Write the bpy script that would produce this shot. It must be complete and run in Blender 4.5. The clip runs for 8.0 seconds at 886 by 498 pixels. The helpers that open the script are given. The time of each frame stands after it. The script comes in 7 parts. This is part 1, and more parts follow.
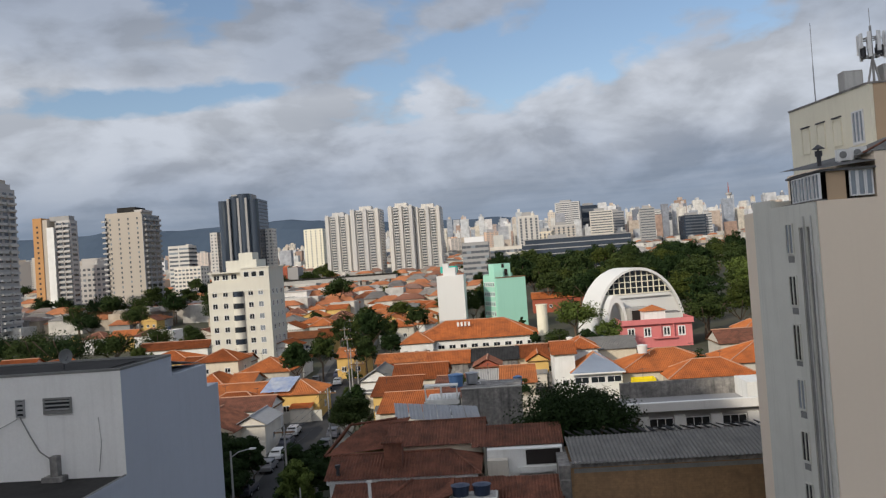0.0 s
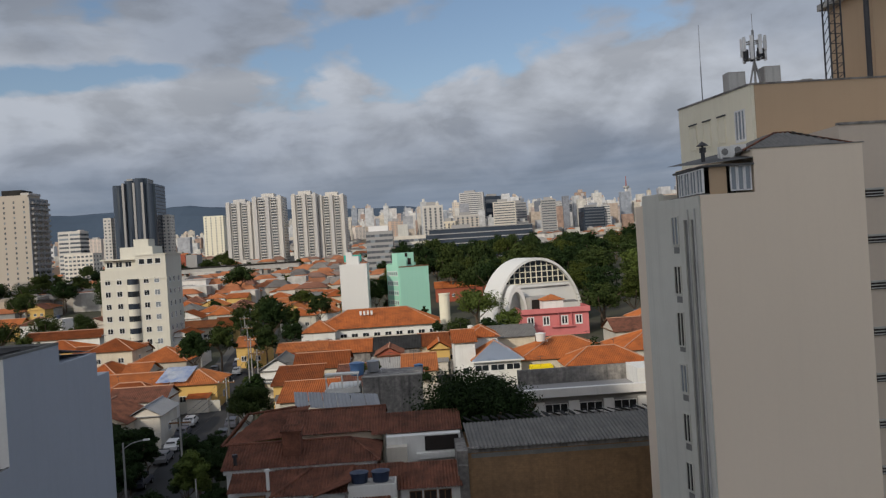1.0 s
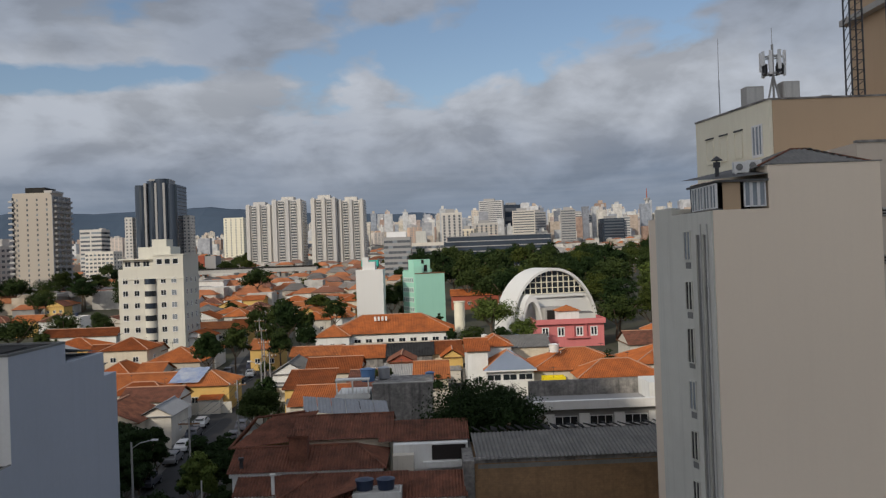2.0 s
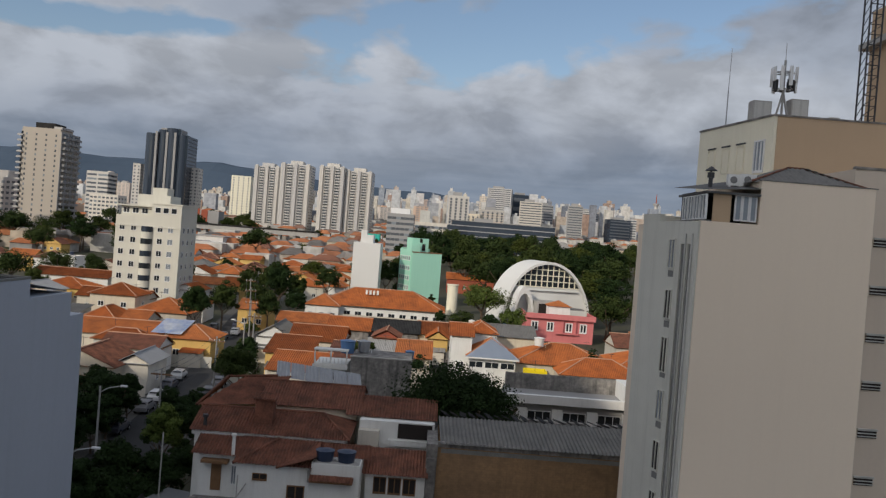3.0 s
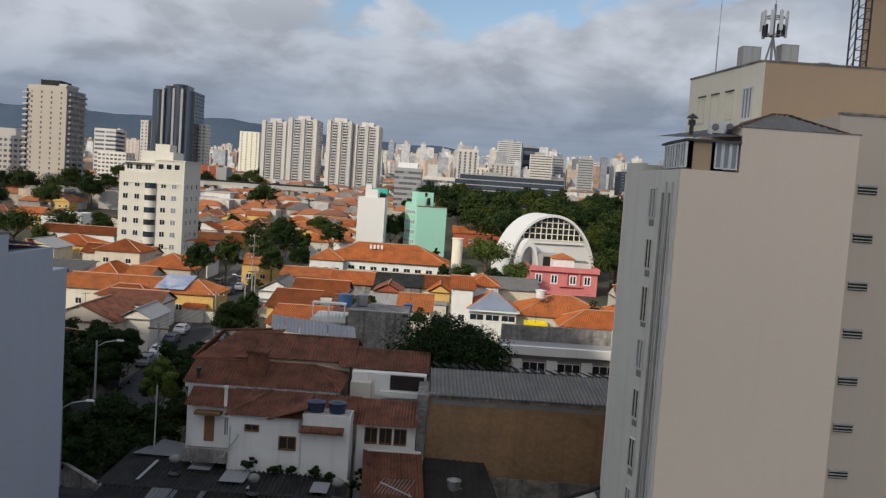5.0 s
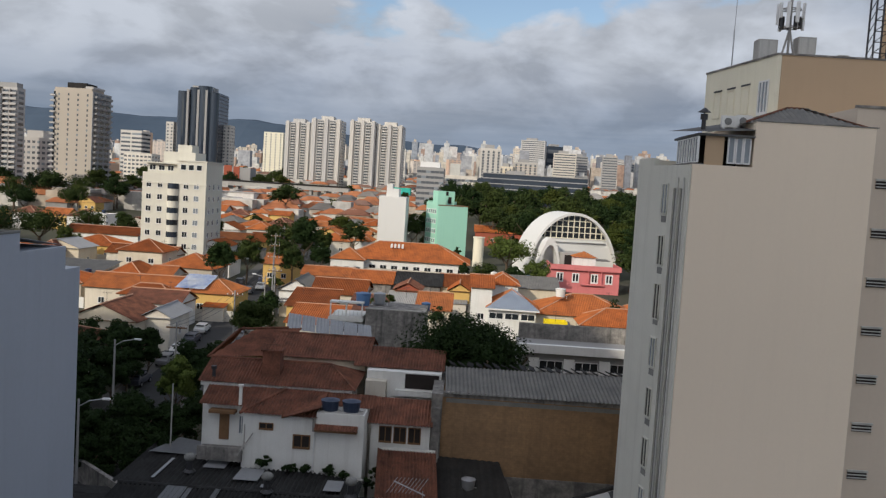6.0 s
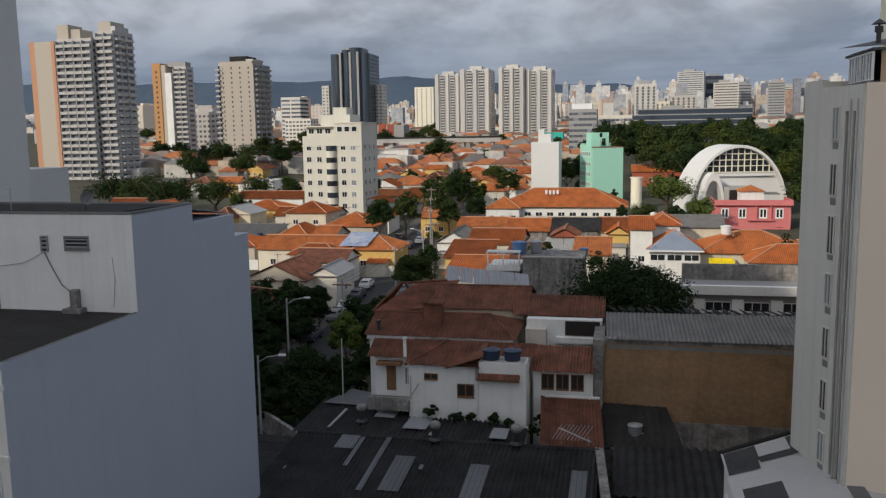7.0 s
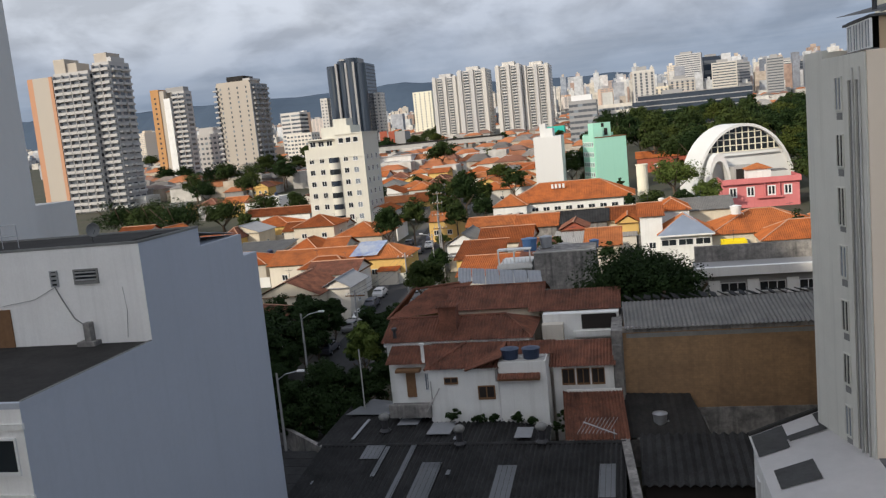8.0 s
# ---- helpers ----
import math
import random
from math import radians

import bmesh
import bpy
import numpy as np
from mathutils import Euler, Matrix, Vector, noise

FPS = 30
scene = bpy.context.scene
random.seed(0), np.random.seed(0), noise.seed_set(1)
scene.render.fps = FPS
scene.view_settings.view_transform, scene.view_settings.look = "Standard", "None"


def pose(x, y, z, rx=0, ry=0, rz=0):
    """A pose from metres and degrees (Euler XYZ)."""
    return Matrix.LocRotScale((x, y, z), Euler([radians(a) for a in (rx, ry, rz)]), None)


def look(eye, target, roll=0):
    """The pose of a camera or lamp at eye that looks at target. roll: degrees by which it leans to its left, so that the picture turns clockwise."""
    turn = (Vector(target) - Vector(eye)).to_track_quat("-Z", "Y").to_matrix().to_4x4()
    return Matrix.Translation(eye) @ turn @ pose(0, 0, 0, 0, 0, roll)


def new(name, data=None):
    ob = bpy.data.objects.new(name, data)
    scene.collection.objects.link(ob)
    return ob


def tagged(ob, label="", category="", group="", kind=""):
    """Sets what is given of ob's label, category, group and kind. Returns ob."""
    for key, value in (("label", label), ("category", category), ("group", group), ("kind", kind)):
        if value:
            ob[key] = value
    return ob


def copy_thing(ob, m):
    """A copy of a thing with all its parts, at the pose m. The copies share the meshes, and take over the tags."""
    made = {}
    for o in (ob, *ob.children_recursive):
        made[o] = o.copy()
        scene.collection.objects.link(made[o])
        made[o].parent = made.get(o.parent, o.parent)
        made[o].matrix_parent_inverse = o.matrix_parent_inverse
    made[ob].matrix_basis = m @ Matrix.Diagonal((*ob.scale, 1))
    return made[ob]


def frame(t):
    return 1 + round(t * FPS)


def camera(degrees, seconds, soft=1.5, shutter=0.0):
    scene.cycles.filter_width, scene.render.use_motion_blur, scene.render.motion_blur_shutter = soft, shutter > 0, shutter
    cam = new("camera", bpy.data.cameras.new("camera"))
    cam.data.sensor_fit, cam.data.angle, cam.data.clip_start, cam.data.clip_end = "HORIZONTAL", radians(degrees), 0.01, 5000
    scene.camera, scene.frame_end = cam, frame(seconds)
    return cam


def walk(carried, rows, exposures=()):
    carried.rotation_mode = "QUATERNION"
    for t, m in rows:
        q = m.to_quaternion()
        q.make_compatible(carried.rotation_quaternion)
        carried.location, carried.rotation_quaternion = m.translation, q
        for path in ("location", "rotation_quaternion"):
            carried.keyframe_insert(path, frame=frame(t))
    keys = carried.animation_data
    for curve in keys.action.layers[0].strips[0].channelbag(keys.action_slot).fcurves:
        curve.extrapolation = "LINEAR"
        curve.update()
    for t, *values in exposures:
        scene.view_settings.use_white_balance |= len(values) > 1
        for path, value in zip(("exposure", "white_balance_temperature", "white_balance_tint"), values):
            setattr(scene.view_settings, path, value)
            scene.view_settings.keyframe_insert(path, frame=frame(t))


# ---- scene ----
cam = camera(55.9, 8.0, soft=1.3)
PATH = [
    (0, (-1.715, 1.281, 27.77), (-1.868, 3.274, 27.809), -4.1),
    (0.5, (-1.515, 0.978, 27.728), (-1.416, 2.975, 27.782), -4.6),
    (1, (-1.426, 0.818, 27.7), (-1.353, 2.817, 27.698), -3.6),
    (1.5, (-1.211, 0.775, 27.764), (-1.157, 2.774, 27.765), -3.5),
    (1.7, (-1.121, 0.848, 27.777), (-1.074, 2.848, 27.806), -3.4),
    (2.8, (0.287, 1.687, 27.714), (0.302, 3.686, 27.677), 3.9),
    (3, (0.527, 1.781, 27.704), (0.548, 3.78, 27.678), 4.5),
    (3.5, (1.0, 1.851, 27.671), (1.006, 3.851, 27.639), 2.6),
    (4, (1.407, 1.894, 27.654), (1.402, 3.893, 27.592), 4.1),
    (4.5, (1.897, 1.875, 27.674), (1.895, 3.873, 27.603), 3.9),
    (4.7, (2.097, 1.886, 27.674), (2.096, 3.883, 27.571), 4.0),
    (5.8, (3.122, 2.167, 27.575), (3.118, 4.161, 27.417), 3.3),
    (6, (3.26, 2.251, 27.58), (3.204, 4.245, 27.438), 3.6),
    (6.5, (3.53, 2.454, 27.7), (3.243, 4.428, 27.557), 0.4),
    (7, (3.573, 2.639, 27.662), (3.149, 4.574, 27.387), -0.9),
    (7.5, (3.588, 2.764, 27.673), (3.049, 4.67, 27.396), -2.8),
    (8, (3.607, 2.917, 27.666), (3.158, 4.848, 27.399), -5.6),
]
walk(cam, [(t, look(eye, target, roll)) for t, eye, target, roll in PATH],
     exposures=[(0.0, -0.05), (0.5, -0.37), (1.5, -0.38), (3.0, -0.36), (3.5, -0.32), (4.5, -0.15), (6.0, -0.08), (6.5, -0.16), (7.0, -0.2), (7.5, 0.06), (8.0, 0.16)])

# ---- world, sun ----
SUN_TO = Vector((-0.60, -0.80, 0.50)).normalized()
SUN_EL = math.asin(SUN_TO.z)
SUN_AZ = math.atan2(SUN_TO.x, SUN_TO.y)

world = bpy.data.worlds.new("sky")
scene.world = world
world.use_nodes = True
wt = world.node_tree
wt.nodes.clear()


def node(tree, kind, **sets):
    n = tree.nodes.new(kind)
    for key, value in sets.items():
        n.inputs[key.replace("_", " ")].default_value = value
    return n


def link(tree, a, b):
    tree.links.new(a, b)


def wmath(op, a, b=0.0):
    n = wt.nodes.new("ShaderNodeMath")
    n.operation = op
    for i, v in enumerate((a, b)):
        if isinstance(v, (int, float)):
            n.inputs[i].default_value = v
        else:
            wt.links.new(v, n.inputs[i])
    return n.outputs[0]


def ramp(tree, src, stops):
    n = tree.nodes.new("ShaderNodeValToRGB")
    while len(n.color_ramp.elements) < len(stops):
        n.color_ramp.elements.new(0.5)
    for e, (p, c) in zip(n.color_ramp.elements, stops):
        e.position = p
        e.color = (*c, 1) if len(c) == 3 else c
    tree.links.new(src, n.inputs[0])
    return n.outputs[0]


def mixrgb(tree, fac, a, b, blend="MIX"):
    n = tree.nodes.new("ShaderNodeMixRGB")
    n.blend_type = blend
    for i, v in enumerate((fac, a, b)):
        if isinstance(v, (int, float)):
            n.inputs[i].default_value = v
        elif isinstance(v, tuple):
            n.inputs[i].default_value = (*v, 1)
        else:
            tree.links.new(v, n.inputs[i])
    return n.outputs[0]


def g3(v):
    return (v, v, v)


sky = wt.nodes.new("ShaderNodeTexSky")
sky.sky_type, sky.sun_disc = "NISHITA", False
sky.sun_elevation, sky.sun_rotation = SUN_EL, SUN_AZ
blue = mixrgb(wt, 1.0, sky.outputs[0], (0.125, 0.125, 0.128), "MULTIPLY")
coord = wt.nodes.new("ShaderNodeTexCoord")
axes = wt.nodes.new("ShaderNodeSeparateXYZ")
link(wt, coord.outputs["Generated"], axes.inputs[0])
place = wt.nodes.new("ShaderNodeMapping")
place.inputs["Location"].default_value = (1.7, 0.4, 0.35)
place.inputs["Rotation"].default_value = (0, radians(7), 0)
place.inputs["Scale"].default_value = (3.4, 3.4, 7.4)
link(wt, coord.outputs["Generated"], place.inputs[0])
cover = node(wt, "ShaderNodeTexNoise", Scale=1.0, Detail=8.0, Roughness=0.5, Distortion=0.1)
link(wt, place.outputs[0], cover.inputs["Vector"])
puffs = node(wt, "ShaderNodeTexNoise", Scale=2.3, Detail=9.0, Roughness=0.52, Distortion=0.25)
link(wt, place.outputs[0], puffs.inputs["Vector"])
higher = wt.nodes.new("ShaderNodeVectorMath")
higher.inputs[1].default_value = (-0.10, 0.0, 0.13)
link(wt, place.outputs[0], higher.inputs[0])
above = node(wt, "ShaderNodeTexNoise", Scale=2.3, Detail=9.0, Roughness=0.52, Distortion=0.25)
link(wt, higher.outputs[0], above.inputs["Vector"])
relief = wmath("SUBTRACT", above.outputs[0], puffs.outputs[0])
# a drift of clear sky that rises and widens to the right
rise = wmath("ADD", wmath("MULTIPLY", axes.outputs[0], 0.10), 0.245)
wide = wmath("ADD", wmath("MULTIPLY", wmath("MAXIMUM", wmath("ADD", axes.outputs[0], 0.25), 0.0), 0.10), 0.020)
off = wmath("DIVIDE", wmath("SUBTRACT", axes.outputs[2], rise), wide)
gap = wmath("POWER", 2.718, wmath("MULTIPLY", wmath("MULTIPLY", off, off), -1.0))
amount = wmath("SUBTRACT", wmath("ADD", cover.outputs[0], wmath("MULTIPLY", puffs.outputs[0], 0.25)), wmath("MULTIPLY", gap, 0.19))
mask = ramp(wt, amount, [(0.47, g3(0)), (0.525, g3(1))])
# bright tops, slate undersides: the deck darkens towards the horizon, broken by its own billows
height = wmath("ADD", axes.outputs[2], wmath("ADD", wmath("MULTIPLY", wmath("SUBTRACT", cover.outputs[0], 0.5), 0.16), wmath("MULTIPLY", wmath("SUBTRACT", puffs.outputs[0], 0.5), 0.10)))
tone = ramp(wt, height, [(0.0, (0.40, 0.47, 0.56)), (0.03, (0.285, 0.345, 0.435)), (0.075, (0.33, 0.38, 0.46)), (0.115, (0.50, 0.53, 0.585)), (0.165, (0.66, 0.675, 0.70)),
                         (0.21, (0.74, 0.75, 0.77)), (0.25, (0.52, 0.55, 0.60)), (0.33, (0.40, 0.435, 0.50)), (0.55, (0.52, 0.55, 0.60))])
billow = ramp(wt, wmath("ADD", wmath("MULTIPLY", relief, 1.3), 0.5), [(0.36, g3(1.12)), (0.5, g3(0.98)), (0.64, g3(0.82))])
tone = mixrgb(wt, 1.0, mixrgb(wt, 1.0, tone, billow, "MULTIPLY"), (0.77, 0.815, 0.89), "MULTIPLY")
streaks = wt.nodes.new("ShaderNodeMapping")
streaks.inputs["Scale"].default_value = (2.6, 2.6, 38.0)
link(wt, coord.outputs["Generated"], streaks.inputs[0])
bands = node(wt, "ShaderNodeTexNoise", Scale=1.6, Detail=6.0, Roughness=0.55, Distortion=0.3)
link(wt, streaks.outputs[0], bands.inputs["Vector"])
low = ramp(wt, bands.outputs[0], [(0.32, (0.235, 0.295, 0.385)), (0.52, (0.31, 0.365, 0.45)), (0.72, (0.40, 0.45, 0.53))])
lowfac = ramp(wt, axes.outputs[2], [(0.03, g3(0.85)), (0.135, g3(0))])
cloud = mixrgb(wt, mask, blue, tone)
cloud = mixrgb(wt, lowfac, cloud, low)
# clouds are brighter towards the sun
way = wt.nodes.new("ShaderNodeVectorMath")
way.operation = "DOT_PRODUCT"
link(wt, coord.outputs["Generated"], way.inputs[0])
way.inputs[1].default_value = SUN_TO
glow = ramp(wt, way.outputs["Value"], [(0.0, (1.0, 1.0, 1.0)), (0.5, (1.68, 1.55, 1.45)), (1.0, (3.0, 2.72, 2.4))])
cloud = mixrgb(wt, 1.0, cloud, glow, "MULTIPLY")
back = wt.nodes.new("ShaderNodeBackground")
link(wt, cloud, back.inputs[0])
back.inputs[1].default_value = 1.0
link(wt, back.outputs[0], wt.nodes.new("ShaderNodeOutputWorld").inputs[0])

sun = new("sun", bpy.data.lights.new("sun", "SUN"))
sun.data.energy, sun.data.angle, sun.data.color = 3.05, radians(0.53), (1.0, 0.90, 0.75)
sun.matrix_world = look(SUN_TO * 100, (0, 0, 0))

# ---- materials ----


def material(name, rough=0.8, metal=0.0):
    m = bpy.data.materials.new(name)
    m.use_nodes = True
    b = m.node_tree.nodes["Principled BSDF"]
    b.inputs["Roughness"].default_value, b.inputs["Metallic"].default_value = rough, metal
    b.inputs["Specular IOR Level"].default_value = 0.12 if rough > 0.7 else 0.4
    return m, m.node_tree, b


def islands(name, stops, rough=0.9):
    """Paint that changes from piece to piece of a joined mesh."""
    m, t, b = material(name, rough)
    geo = t.nodes.new("ShaderNodeNewGeometry")
    tc = t.nodes.new("ShaderNodeTexCoord")
    n = node(t, "ShaderNodeTexNoise", Scale=0.15, Detail=5.0, Roughness=0.7)
    link(t, tc.outputs["Object"], n.inputs["Vector"])
    c = ramp(t, geo.outputs["Random Per Island"], stops)
    link(t, mixrgb(t, 0.7, c, ramp(t, n.outputs[0], [(0.35, g3(0.55)), (0.65, g3(1.15))]), "MULTIPLY"), b.inputs["Base Color"])
    return m


def surface(name, col, dark=None, rough=0.85, metal=0.0, big=0.35, fine=9.0, amount=0.35, streak=0.0, bump=0.15, vary=0.0, hue=None, courses=0.0):
    """A weathered surface: large blotches, fine grain, rain streaks, and a shade of its own for every object."""
    m, t, b = material(name, rough, metal)
    dark = dark or tuple(c * 0.55 for c in col)
    tc = t.nodes.new("ShaderNodeTexCoord")
    n1 = node(t, "ShaderNodeTexNoise", Scale=big, Detail=6.0, Roughness=0.62)
    n2 = node(t, "ShaderNodeTexNoise", Scale=fine, Detail=4.0, Roughness=0.6)
    for n in (n1, n2):
        link(t, tc.outputs["Object"], n.inputs["Vector"])
    f1 = ramp(t, n1.outputs[0], [(0.38, g3(0)), (0.72, g3(amount))])
    c = mixrgb(t, f1, col, dark)
    f2 = ramp(t, n2.outputs[0], [(0.35, g3(0)), (0.75, g3(amount * 0.7))])
    c = mixrgb(t, f2, c, dark)
    if streak:
        mp = t.nodes.new("ShaderNodeMapping")
        mp.inputs["Scale"].default_value = (1.6, 1.6, 0.07)
        link(t, tc.outputs["Object"], mp.inputs[0])
        n3 = node(t, "ShaderNodeTexNoise", Scale=1.0, Detail=5.0, Roughness=0.7)
        link(t, mp.outputs[0], n3.inputs["Vector"])
        c = mixrgb(t, ramp(t, n3.outputs[0], [(0.5, g3(0)), (0.72, g3(streak))]), c, dark)
    if vary or hue:
        oi = t.nodes.new("ShaderNodeObjectInfo")
        c = mixrgb(t, 1.0 if hue else vary, c, ramp(t, oi.outputs["Random"], hue or [(0, g3(0.45)), (1, g3(1.2))]), "MULTIPLY")
    if courses:
        turn = t.nodes.new("ShaderNodeMapping")
        turn.inputs["Rotation"].default_value = (radians(90), 0, 0)
        link(t, tc.outputs["Object"], turn.inputs[0])
        bond = node(t, "ShaderNodeTexBrick", Scale=1.0, Mortar_Size=0.016, Brick_Width=0.42, Row_Height=courses, Bias=-0.1,
                    Color1=(0.82, 0.82, 0.82, 1), Color2=(1.12, 1.1, 1.06, 1), Mortar=(0.72, 0.72, 0.74, 1))
        link(t, turn.outputs[0], bond.inputs["Vector"])
        c = mixrgb(t, 0.35, c, bond.outputs["Color"], "MULTIPLY")
    link(t, c, b.inputs["Base Color"])
    bp = node(t, "ShaderNodeBump", Strength=bump, Distance=0.03)
    link(t, n2.outputs[0], bp.inputs["Height"])
    link(t, bp.outputs[0], b.inputs["Normal"])
    return m


def glass_dark(name, col=(0.02, 0.025, 0.03), rough=0.12):
    m, t, b = material(name, rough)
    b.inputs["Base Color"].default_value = (*col, 1)
    b.inputs["Specular IOR Level"].default_value = 0.6
    return m


